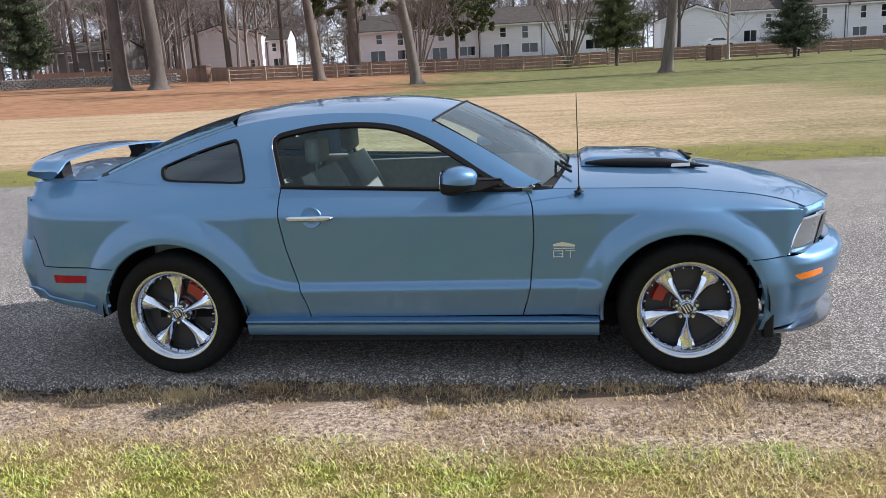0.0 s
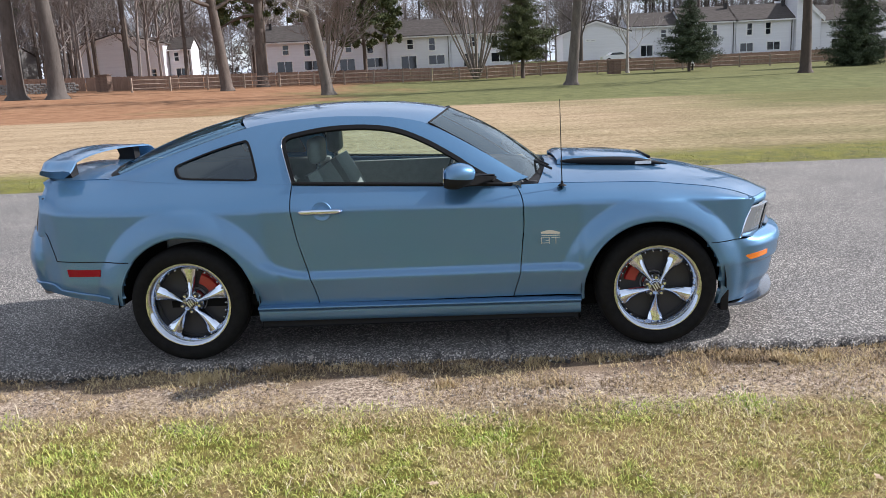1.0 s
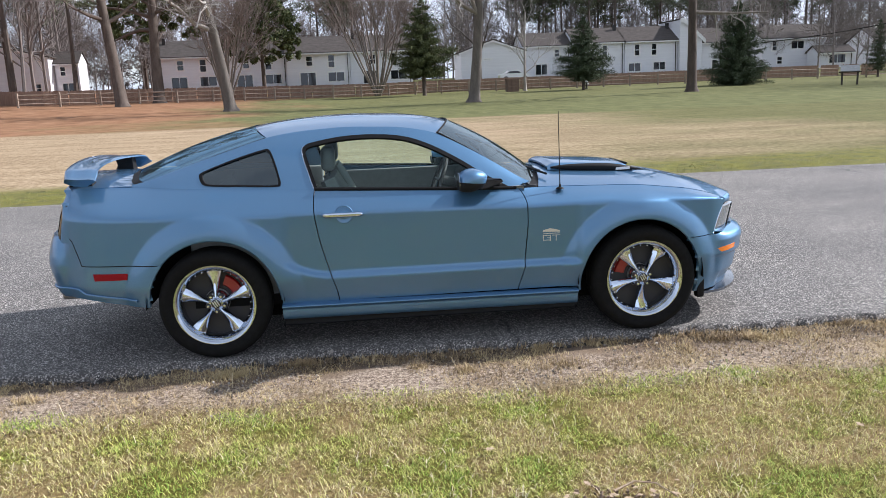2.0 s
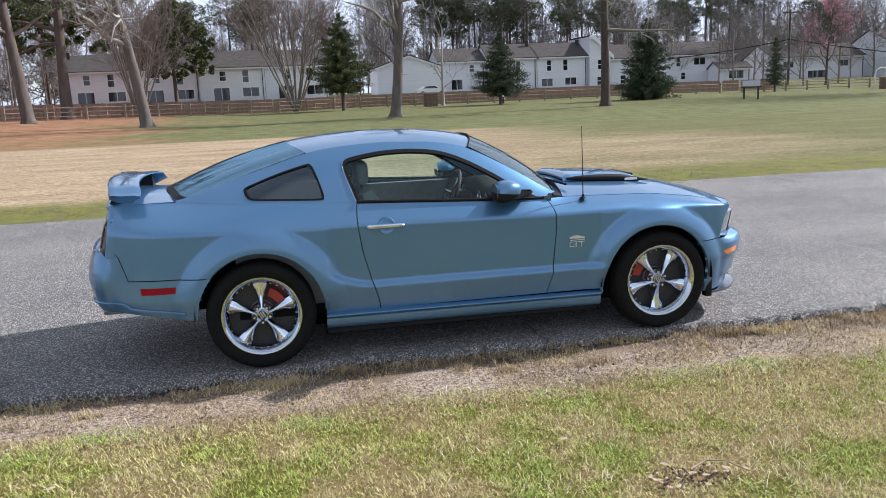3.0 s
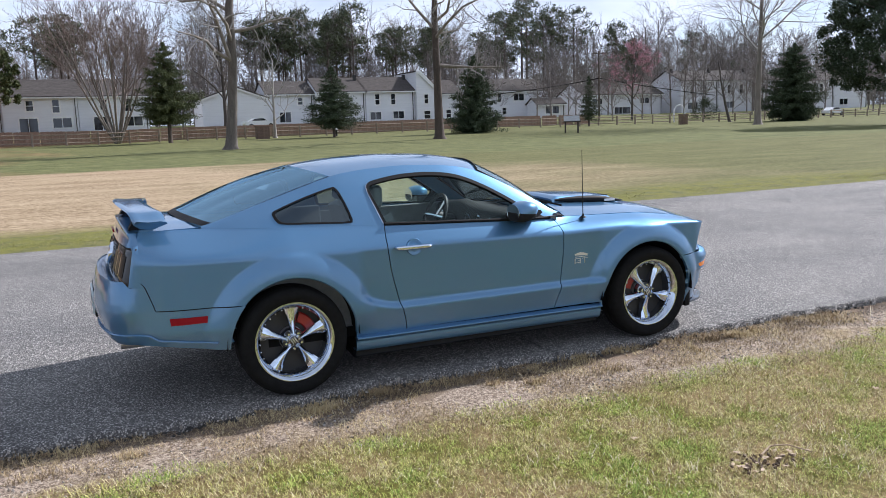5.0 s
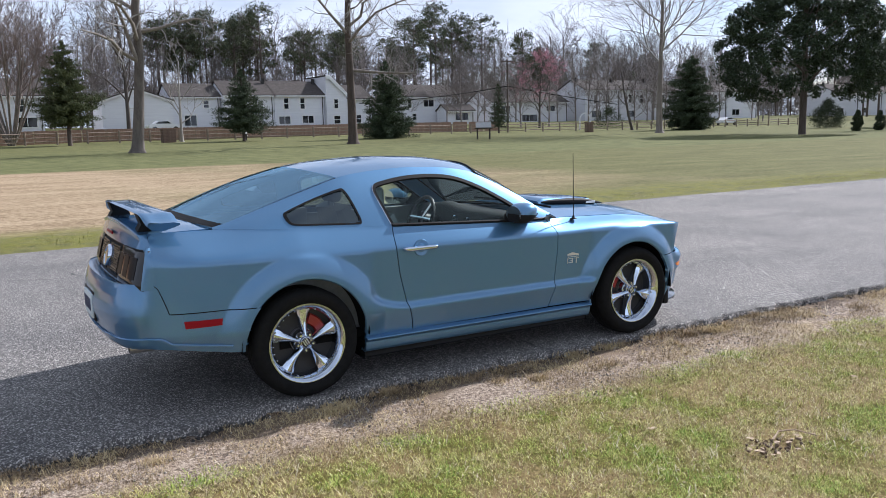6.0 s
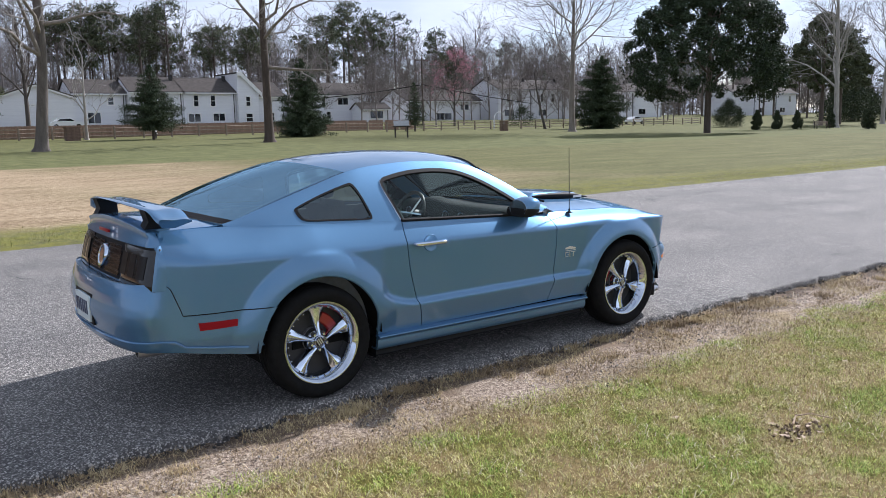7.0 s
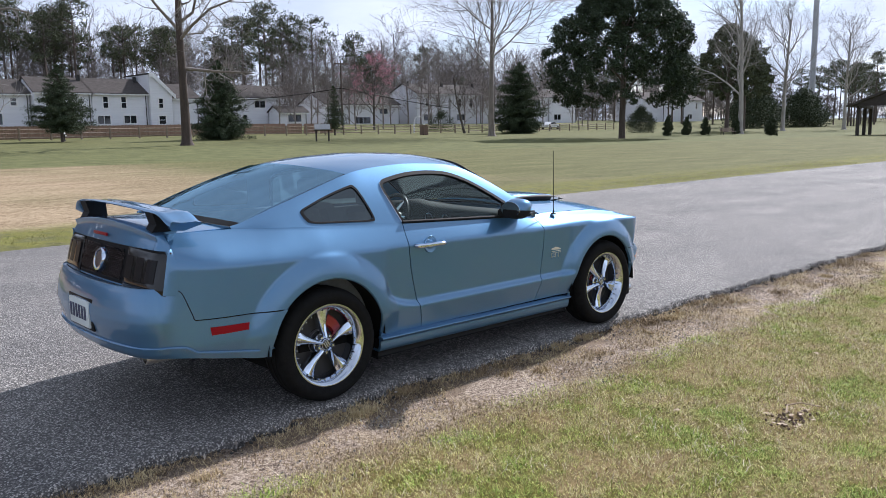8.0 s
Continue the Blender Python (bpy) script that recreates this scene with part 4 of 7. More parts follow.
WOOD = np.random.default_rng(99)
bare_kinds = [far_bare(200 + k, 17, 0.20, (20, 8, 6), 0.16, (0.4, 1.0)) for k in range(5)]
low_kinds = [far_bare(260 + k, 10, 0.14, (16, 7, 6), 0.10, (0.5, 1.1)) for k in range(3)]
pine_kinds = [far_pine(230 + k, (21, 23, 20, 24)[k], (3.4, 4.2, 3.8, 3.6)[k]) for k in range(4)]
spots = [(WOOD.uniform(0, 75), WOOD.uniform(134, 172), WOOD.uniform(0.75, 1.1)) for _ in range(40)]
spots += [(WOOD.uniform(-80, 0), WOOD.uniform(134, 172), WOOD.uniform(0.6, 0.92)) for _ in range(55)]
spots += [(WOOD.uniform(70, 290), WOOD.uniform(136, 176), WOOD.uniform(0.8, 1.15)) for _ in range(125)]
spots += [(WOOD.uniform(-120, -40), WOOD.uniform(85, 170), WOOD.uniform(0.9, 1.3)) for _ in range(95)]
wood("bare_wood", "grey-brown leafless winter wood behind the houses", bare_kinds, spots, FAR_TWIG, None, WOOD)
spots = [(WOOD.uniform(60, 150), WOOD.uniform(100, 132), WOOD.uniform(0.8, 1.2)) for _ in range(44)]
spots += [(WOOD.uniform(-70, 300), WOOD.uniform(132, 165), WOOD.uniform(0.8, 1.3)) for _ in range(110)]
wood("bare_thicket", "low leafless thicket between the houses", low_kinds, spots, FAR_TWIG, None, WOOD)
spots = [(WOOD.uniform(29, 47), WOOD.uniform(136, 150), WOOD.uniform(0.80, 0.92)) for _ in range(17)]
spots += [(WOOD.uniform(53, 62), WOOD.uniform(136, 146), WOOD.uniform(0.74, 0.84)) for _ in range(6)]
spots += [(WOOD.uniform(64, 84), WOOD.uniform(138, 160), WOOD.uniform(0.74, 0.95)) for _ in range(8)]
spots += [(110.0, 145.0, 0.72), (112.5, 146.0, 0.70)]
spots += [(WOOD.uniform(84, 104), WOOD.uniform(145, 160), WOOD.uniform(0.95, 1.1)) for _ in range(6)]
spots += [(WOOD.uniform(-24, 0), WOOD.uniform(136, 150), WOOD.uniform(0.7, 0.9)) for _ in range(7)]
spots += [(WOOD.uniform(-120, -30), WOOD.uniform(95, 170), WOOD.uniform(0.9, 1.2)) for _ in range(36)]
spots += [(WOOD.uniform(75, 200), WOOD.uniform(140, 175), WOOD.uniform(0.55, 0.85)) for _ in range(14)]
spots += [(WOOD.uniform(180, 320), WOOD.uniform(80, 140), WOOD.uniform(0.7, 0.95)) for _ in range(38)]
wood("pine_wood", "tall dark pines behind the houses", pine_kinds, spots, PINE_BARK, PINE, WOOD)

# brushwood that closes the view under the far trees
HEDGE = leaf_material("brushwood", (0.10, 0.085, 0.075), (0.22, 0.19, 0.17), 0.9)
hr = np.random.default_rng(321)
cs, rs = [], []
for (xa, ya), (xb, yb) in zip(((-260, 150), (-60, 172), (250, 178), (320, 110)), ((-60, 172), (250, 178), (320, 110), (335, -60))):
    n = int(math.hypot(xb - xa, yb - ya) / 2.2)
    for k in range(n):
        for h in (1.0, 2.8, 4.8, 6.6, 8.4):
            x, y = lerp(xa, xb, k / n) + hr.normal(0, 1.5), lerp(ya, yb, k / n) + hr.normal(0, 2)
            cs.append((x, y, land(x, y) + h * hr.uniform(0.7, 1.25)))
            rs.append(hr.uniform(1.4, 2.6))
tagged(mesh_object("brushwood", *leaf_mesh(hr, cs, rs, 56, 0.62, 0.9, 0.16), HEDGE), "grey-brown brushwood under the far trees", "woodland", kind="stuff")

leafy_tree("dense round-headed green pine before the terrace", -13.2, 112, 13.6, 5.6, 4.0, 52, PINE_GREEN, 330, 90, 0.20, 0.3, "pine_tree")
leafy_tree("open-crowned green pine above the terrace roofs", -24.5, 100, 16.5, 6.2, 7.0, 55, PINE_GREEN, 210, 80, 0.20, 0.32, "pine_tree")
leafy_tree("broad round-headed pine behind the pale-limbed tree", 136.0, 71, 18.8, 6.6, 6.5, 53, PINE, 260, 80, 0.24, 0.4, "pine_tree")
leafy_tree("round-headed pine beside its broader neighbour", 146.0, 73, 16.5, 5.6, 6.0, 54, PINE, 200, 80, 0.24, 0.4, "pine_tree")

# ---- houses beyond the fence ----
SIDING = mottled("pale_grey_siding", (0.67, 0.675, 0.72), (0.77, 0.775, 0.815), 0.6, 0.8, 0.2, 0.02, 4.0, "Object", (0.3, 0.3, 6))
SIDING_D = mottled("dark_grey_siding", (0.13, 0.125, 0.12), (0.19, 0.185, 0.18), 0.6, 0.8, 0.2, 0.02, 4.0, "Object", (0.3, 0.3, 6))
SHINGLE = mottled("grey_brown_shingles", (0.055, 0.048, 0.044), (0.105, 0.094, 0.087), 1.4, 0.9, 0.5, 0.03, 6.0, "Object", (1, 1, 4))
bsdf(SHINGLE).inputs["Specular IOR Level"].default_value = 0.1
WHITE = mottled("white_trim_paint", (0.70, 0.70, 0.71), (0.82, 0.82, 0.82), 3, 0.6, 0.1, 0.01)
PANE = material("dark_window_pane", (0.015, 0.018, 0.022), 0.06, 0, 0.5)
BROWN_METAL = material("dark_flue", (0.03, 0.028, 0.027), 0.6)


def window(x0, x1, z0, z1, y, house):
    """A framed window standing 5 cm proud of a wall that faces -y, with a middle bar."""
    bm = bmesh.new()
    t = 0.18
    for a in ((x0, x1, z1 - t, z1), (x0, x1, z0, z0 + t), (x0, x0 + t, z0 + t, z1 - t), (x1 - t, x1, z0 + t, z1 - t)):
        b = block(a[0], a[1], y - 0.06, y - 0.003, a[2], a[3])
        me = bpy.data.meshes.new("tmp")
        b.to_mesh(me)
        b.free()
        bm.from_mesh(me)
        bpy.data.meshes.remove(me)
    w = part("window", bm, WHITE, house, smooth=False)
    xm, zm = (x0 + x1) / 2, (z0 + z1) / 2
    wide = (x1 - x0) > (z1 - z0)
    if wide:
        cells = [(x0 + t, xm - 0.04, z0 + t, z1 - t), (xm + 0.04, x1 - t, z0 + t, z1 - t)]
        part("mullion", block(xm - 0.04, xm + 0.04, y - 0.05, y - 0.003, z0 + t, z1 - t), WHITE, w, smooth=False)
    else:
        cells = [(x0 + t, x1 - t, z0 + t, zm - 0.04), (x0 + t, x1 - t, zm + 0.04, z1 - t)]
        part("mullion", block(x0 + t, x1 - t, y - 0.05, y - 0.003, zm - 0.04, zm + 0.04), WHITE, w, smooth=False)
    for c in cells:
        part("pane", block(c[0], c[1], y - 0.025, y - 0.004, c[2], c[3]), PANE, w, smooth=False)


def townhouse(label, x0, x1, y, base, eave, ridge, windows, flues=(), depth=9.0, siding=None, turned=False, shed=False):
    h = thing("townhouse", label, "house")
    siding = siding or SIDING
    base -= 0.6
    y1 = y + depth
    ym, xm = (y + y1) / 2, (x0 + x1) / 2
    if shed:
        # one long slope that falls to the right from a high wall, with a broad white edge
        prof = [Vector((x0, y, base)), Vector((x1, y, base)), Vector((x1, y, eave)), Vector((x0 + 0.5, y, ridge)), Vector((x0, y, ridge))]
        part("wall", slab(prof, Vector((0, depth, 0))), siding, h, smooth=False)
        part("roof", slab([Vector((x0 - 0.1, y - 0.3, ridge + 0.05)), Vector((x0 + 0.5, y - 0.3, ridge + 0.05)), Vector((x1 + 0.4, y - 0.3, eave - 0.15)), Vector((x1 + 0.4, y1, eave - 0.15)), Vector((x0 + 0.5, y1, ridge + 0.05)), Vector((x0 - 0.1, y1, ridge + 0.05))], Vector((0, 0, 0.16))), SHINGLE, h, smooth=False)
        part("fascia", slab([Vector((x0 - 0.1, y - 0.33, ridge + 0.24)), Vector((x0 + 0.6, y - 0.33, ridge + 0.24)), Vector((x1 + 0.45, y - 0.33, eave + 0.04)), Vector((x1 + 0.45, y - 0.33, eave - 0.62)), Vector((x0 + 0.5, y - 0.33, ridge - 0.42)), Vector((x0 - 0.1, y - 0.33, ridge - 0.42))], Vector((0, 0.10, 0))), WHITE, h, "broad white rake board", smooth=False)
    elif turned:
        prof = [Vector((x0, y, base)), Vector((x1, y, base)), Vector((x1, y, eave)), Vector((xm, y, ridge)), Vector((x0, y, eave))]
        part("wall", slab(prof, Vector((0, depth, 0))), siding, h, smooth=False)
        for a, b in ((x0, -1), (x1, 1)):
            o = 0.35 * b
            drop = (ridge - eave) / ((x1 - x0) / 2) * 0.35
            part("roof", slab([Vector((xm, y - 0.3, ridge + 0.04)), Vector((a + o, y - 0.3, eave - drop + 0.04)), Vector((a + o, y1 + 0.3, eave - drop + 0.04)), Vector((xm, y1 + 0.3, ridge + 0.04))], Vector((0, 0, 0.16))), SHINGLE, h, smooth=False)
            part("fascia", slab([Vector((xm, y - 0.32, ridge + 0.02)), Vector((a + o, y - 0.32, eave - drop + 0.02)), Vector((a + o, y - 0.32, eave - drop - 0.22)), Vector((xm, y - 0.32, ridge - 0.22))], Vector((0, 0.10, 0))), WHITE, h, smooth=False)
    else:
        prof = [Vector((x0, y, base)), Vector((x0, y, eave)), Vector((x0, ym, ridge)), Vector((x0, y1, eave)), Vector((x0, y1, base))]
        part("wall", slab(prof, Vector((x1 - x0, 0, 0))), siding, h, smooth=False)
        drop = (ridge - eave) / (depth / 2) * 0.4
        for a, b in ((y, -1), (y1, 1)):
            part("roof", slab([Vector((x0 - 0.2, ym, ridge + 0.04)), Vector((x0 - 0.2, a + 0.4 * b, eave - drop + 0.04)), Vector((x1 + 0.2, a + 0.4 * b, eave - drop + 0.04)), Vector((x1 + 0.2, ym, ridge + 0.04))], Vector((0, 0, 0.16))), SHINGLE, h, "shingled roof", smooth=False)
        part("gutter", block(x0 - 0.2, x1 + 0.2, y - 0.52, y - 0.36, eave - drop - 0.12, eave - drop + 0.06), WHITE, h, smooth=False)
        part("downspout", block(x1 - 0.35, x1 - 0.25, y - 0.12, y - 0.01, base, eave - drop), BROWN_METAL, h, smooth=False)
        for fx in flues:
            part("flue", block(fx - 0.22, fx + 0.22, ym - 1.2, ym - 0.7, eave + 0.6, ridge + 0.55), BROWN_METAL, h, smooth=False)
    for w in windows:
        window(*w, y, h)
    return h


def unit_windows(x):
    """The openings of one terrace unit whose left wall stands at x."""
    return [(x + 2.8, x + 4.0, 4.9, 6.6), (x + 6.1, x + 7.3, 4.6, 6.7), (x + 1.8, x + 4.4, 2.0, 4.2), (x + 6.0, x + 8.7, 2.5, 4.15)]


HY = 122.0
for k, x in enumerate((-29.8, -20.3, -10.8, -1.3)):
    townhouse("pale grey two-storey townhouse with a shingled roof", x + 0.02, x + 9.46, HY + (0.8 if k % 2 else 0), 1.9, 7.05, 9.4, [w for w in unit_windows(x)], (x + 0.6,))
townhouse("pale grey gable-ended house end without windows", 15.7, 25.6, HY, 1.9, 6.2, 7.9, [(19.0, 20.6, 4.9, 5.3)], turned=True)
townhouse("pale grey two-storey house with a low porch", 25.7, 33.2, HY + 1.5, 1.9, 6.9, 8.9, [(27.5, 29.6, 2.3, 4.2), (30.5, 31.6, 5.0, 6.4)])
townhouse("pale grey townhouse with paired upper windows", 33.4, 41.4, HY, 1.9, 7.1, 9.3, [(35.2, 36.2, 4.7, 6.7), (37.8, 38.8, 4.7, 6.7), (34.8, 36.8, 2.2, 3.9)], (40.9,))
townhouse("pale grey townhouse beside a white gable parapet", 41.5, 50.0, HY, 1.9, 7.1, 9.3, [(42.95, 44.0, 4.7, 6.7), (45.7, 46.75, 4.7, 6.7), (42.0, 44.2, 2.3, 3.83), (46.0, 48.2, 2.4, 3.87)], (49.6,))
townhouse("pale house under one steep slope with a white rake board", 50.1, 53.7, HY - 0.8, 1.9, 6.9, 10.0, [(51.3, 52.3, 4.7, 6.5), (51.2, 52.6, 2.2, 3.8)], shed=True)
townhouse("pale low house behind the dark-barked tree", 53.9, 58.4, HY - 0.4, 1.9, 6.5, 8.7, [(55.4, 56.6, 2.3, 3.9)])
townhouse("low pale house with a dark porch behind bare trees", 86.0, 104.5, HY + 4, 1.9, 5.9, 8.0, [(88.0, 90.4, 3.9, 5.3), (93.0, 97.0, 2.0, 3.6), (99.0, 101.4, 3.9, 5.3)])
townhouse("pale grey townhouse half hidden by a spruce", 64.4, 77.0, HY + 1.0, 1.9, 6.8, 8.9, [(66.9, 68.0, 2.6, 4.0), (69.2, 71.6, 4.9, 6.4), (66.0, 67.0, 4.7, 6.4)], (66.0,))
porch = townhouse("low pale porch wing on a townhouse", 71.9, 77.7, HY - 2.6, 1.9, 4.3, 5.2, [(73.6, 76.6, 2.4, 4.0)], depth=3.3)
for k, x in enumerate((107.4, 116.9, 126.4)):
    townhouse("pale grey townhouse seen through bare trees", x, x + 9.3, HY + 2, 1.9, 8.2, 10.2, [(x + 1.6, x + 4.4, 2.5, 4.1), (x + 5.4, x + 6.6, 5.4, 7.4), (x + 2.2, x + 3.3, 5.4, 7.4)], (x + 0.6,))
for k, x in enumerate((140.0, 150.5, 190.0, 200.5, 211.0)):
    townhouse("pale far townhouse seen through bare trees", x, x + 10.3, HY + 3, 1.9, 8.0, 10.0, [(x + 1.6, x + 4.4, 2.5, 4.1), (x + 6.0, x + 7.2, 5.4, 7.4)], (x + 0.6,))
townhouse("pale grey house with a plain gable wall", -58.5, -45.2, HY, 1.9, 7.6, 9.3, [(-47.4, -46.4, 2.4, 4.0)], turned=True)
townhouse("white-trimmed house front beside the gable wall", -45.0, -41.6, HY + 2, 1.9, 6.9, 8.4, [(-44.4, -43.4, 4.8, 6.4), (-44.3, -42.4, 2.3, 4.0)], depth=4.0)
townhouse("dark grey house with white window frames", -83.0, -71.0, 125, 2.2, 6.8, 8.2, [(-80.4, -78.2, 5.0, 6.4), (-74.6, -72.2, 5.0, 6.4), (-74.4, -72.2, 2.6, 4.0), (-79.0, -77.4, 2.4, 4.0)], siding=SIDING_D)

# ---- fences, pier, park furniture ----
RAIL = mottled("weathered_rail_wood", (0.17, 0.130, 0.10), (0.38, 0.305, 0.24), 2.0, 0.9, 0.4, 0.02, 6.0, "Object", (4, 4, 1))
BOARD = mottled("brown_fence_boards", (0.20, 0.125, 0.09), (0.36, 0.24, 0.175), 1.2, 0.9, 0.4, 0.02, 6.0, "Object", (6, 1, 0.6))
FENCE = [(-31.5, 74.0), (-15, 80.5), (9, 87.5), (31, 88.0), (55, 90.0), (93, 91.0), (135, 95.0)]
fence = thing("split_rail_fence", "weathered split-rail wooden fence with three rails", "fence")
post_me = part("post", block(-0.09, 0.09, -0.09, 0.09, -0.2, 1.32, 0.025), RAIL, fence, smooth=False)
rail_me = part("rail", tube([(0, 0, 0), (0.3, 0, 0.01), (0.7, 0.01, -0.01), (1, 0, 0)], [0.04, 0.055, 0.052, 0.04], 6), RAIL, fence)
spots = []
for (xa, ya), (xb, yb) in zip(FENCE, FENCE[1:]):
    n = max(1, round(math.hypot(xb - xa, yb - ya) / 3.3))
    spots += [(lerp(xa, xb, k / n), lerp(ya, yb, k / n)) for k in range(n)]
spots.append(FENCE[-1])
first_post, first_rail = True, True
for i, (x, y) in enumerate(spots):
    ob = post_me if first_post else new("post", post_me.data)
    first_post = False
    ob.parent = fence
    ob.matrix_basis = pose(x, y, land(x, y), 0, 0, RNG.uniform(-8, 8))
    if i + 1 < len(spots):
        xb, yb = spots[i + 1]
        for h in (0.32, 0.72, 1.12):
            ob = rail_me if first_rail else new("rail", rail_me.data)
            first_rail = False
            ob.parent = fence
            a, b = Vector((x, y, land(x, y) + h)), Vector((xb, yb, land(xb, yb) + h + RNG.uniform(-0.04, 0.04)))
            d = b - a
            ob.matrix_basis = Matrix.Translation(a) @ d.to_track_quat("X", "Z").to_matrix().to_4x4() @ Matrix.Diagonal((d.length, 1, 1, 1))

plank = thing("board_fence", "brown vertical-board fence before the houses", "fence")
BACK = [(-60, 84.0), (-40, 83.0), (-31.5, 80.0), (-15, 85.5), (9, 91.5), (31, 92.0), (55, 94.0), (66, 94.4)]
bm = bmesh.new()
cols = []
for k in range(17):
    top = 1.42 + 0.02 * (k % 3)
    for dx, d in ((0.0, 0.014), (0.006, 0.0), (0.134, 0.0), (0.1424, 0.014)):
        cols.append((bm.verts.new((k * 0.1425 + dx, d, 0)), bm.verts.new((k * 0.1425 + dx, d, top)), bm.verts.new((k * 0.1425 + dx, 0.04, top)), bm.verts.new((k * 0.1425 + dx, 0.04, 0))))
for a, b in zip(cols, cols[1:]):
    for q in range(3):
        bm.faces.new((a[q], b[q], b[q + 1], a[q + 1]))
panel = part("fence_panel", bm, BOARD, plank, smooth=False)
spots = []
for (xa, ya), (xb, yb) in zip(BACK, BACK[1:]):
    n = round(math.hypot(xb - xa, yb - ya) / 2.45)
    spots += [((lerp(xa, xb, k / n), lerp(ya, yb, k / n)), math.degrees(math.atan2(yb - ya, xb - xa))) for k in range(n)]
for i, ((x, y), rz) in enumerate(spots):
    ob = panel if i == 0 else new("fence_panel", panel.data)
    ob.parent = plank
    ob.matrix_basis = pose(x, y, land(x, y) - 0.05, 0, 0, rz)

BRICK = mottled("rough_brown_brick", (0.10, 0.065, 0.05), (0.22, 0.15, 0.115), 3, 0.9, 0.5, 0.03)


def pier(x, y, w, h):
    t = tagged(thing("brick_pier", "square brown brick pier beside the rail fence", "pier"), group="brick piers")
    t.matrix_basis = pose(x, y, land(x, y) - 0.05)
    course = block(-w / 2, w / 2, -w / 2, w / 2, 0, 0.142, 0.008, 1)
    base = part("course", course, BRICK, t, smooth=False)
    n = int(h / 0.15)
    for k in range(1, n):
        ob = new("course", base.data)
        ob.parent = t
        ob.matrix_basis = pose(RNG.uniform(-0.015, 0.015), RNG.uniform(-0.015, 0.015), 0.15 * k)
    part("cap", block(-w / 2 - 0.07, w / 2 + 0.07, -w / 2 - 0.07, w / 2 + 0.07, 0.15 * n, 0.15 * n + 0.10, 0.015), BRICK, t, smooth=False)


pier(16.5, 84.3, 1.3, 1.45)
pier(-36.5, 79.5, 1.2, 1.7)
pier(71.7, 81.3, 0.85, 1.4)

# low stone wall by the wood
STONE = mottled("grey_fieldstone", (0.10, 0.095, 0.09), (0.24, 0.23, 0.215), 2.5, 0.9, 0.5, 0.04)
wall = thing("stone_wall", "low grey fieldstone wall at the wood's edge", "wall")
stone_meshes = []
for k in range(4):
    b = block(-0.24, 0.24, -0.22, 0.22, -0.11, 0.11, 0.05, 1)
    for v in b.verts:
        v.co *= 1 + 0.12 * noise.noise(v.co * 5 + Vector((k * 9, 0, 0)))
    me = bpy.data.meshes.new("stone")
    b.to_mesh(me)
    b.free()
    me.materials.append(STONE)
    stone_meshes.append(me)
for row in range(5):
    for k in range(46):
        x = -62 + 0.5 * k + 0.25 * (row % 2)
        y = 69.5 + (x + 62) * 0.42
        ob = new("stone", stone_meshes[(k * 3 + row) % 4])
        ob.parent = wall
        ob.matrix_basis = pose(x, y, land(x, y) + 0.06 + 0.205 * row, 0, 0, 23 + RNG.uniform(-6, 6))

# information sign
DARK_WOOD = mottled("dark_brown_post_wood", (0.03, 0.024, 0.02), (0.06, 0.05, 0.042), 4, 0.8)
PANEL = mottled("pale_sign_panel", (0.20, 0.21, 0.21), (0.32, 0.33, 0.33), 6, 0.4)
sg = thing("information_sign", "low slanted information sign on two dark posts", "sign")
sg.matrix_basis = pose(43.1, 64.2, land(43.1, 64.2), 0, 0, -30)
for x in (-0.62, 0.62):
    part("post", block(x - 0.08, x + 0.08, -0.08, 0.08, -0.1, 1.2, 0.01), DARK_WOOD, sg, smooth=False)
b = block(-0.78, 0.78, -0.42, 0.42, -0.03, 0.03, 0.01)
bmesh.ops.rotate(b, verts=b.verts, cent=(0, 0, 0), matrix=Matrix.Rotation(radians(38), 3, "X"))
bmesh.ops.translate(b, verts=b.verts, vec=(0, 0, 1.42))
part("panel", b, PANEL, sg, "pale sign panel", smooth=False)
b = block(-0.9, 0.9, -0.55, -0.5, -0.05, 0.05)
bmesh.ops.rotate(b, verts=b.verts, cent=(0, 0, 0), matrix=Matrix.Rotation(radians(38), 3, "X"))
bmesh.ops.translate(b, verts=b.verts, vec=(0, 0, 1.42))
part("frame_rail", b, DARK_WOOD, sg, smooth=False)

# hydrant
hy = thing("fire_hydrant", "small dark hydrant with a pale cap", "hydrant")
hy.matrix_basis = pose(24.6, 83.5, land(24.6, 83.5))
part("barrel", lathe([(0.16, 0), (0.16, 0.06), (0.11, 0.07), (0.11, 0.62), (0.15, 0.64), (0.15, 0.70)], 14, "z"), BROWN_METAL, hy)
part("cap", lathe([(0.15, 0.70), (0.14, 0.80), (0.06, 0.90), (0.03, 0.96)], 14, "z"), WHITE, hy)
part("nozzle", tube([(-0.24, 0, 0.52), (0.24, 0, 0.52)], 0.06, 8), WHITE, hy)

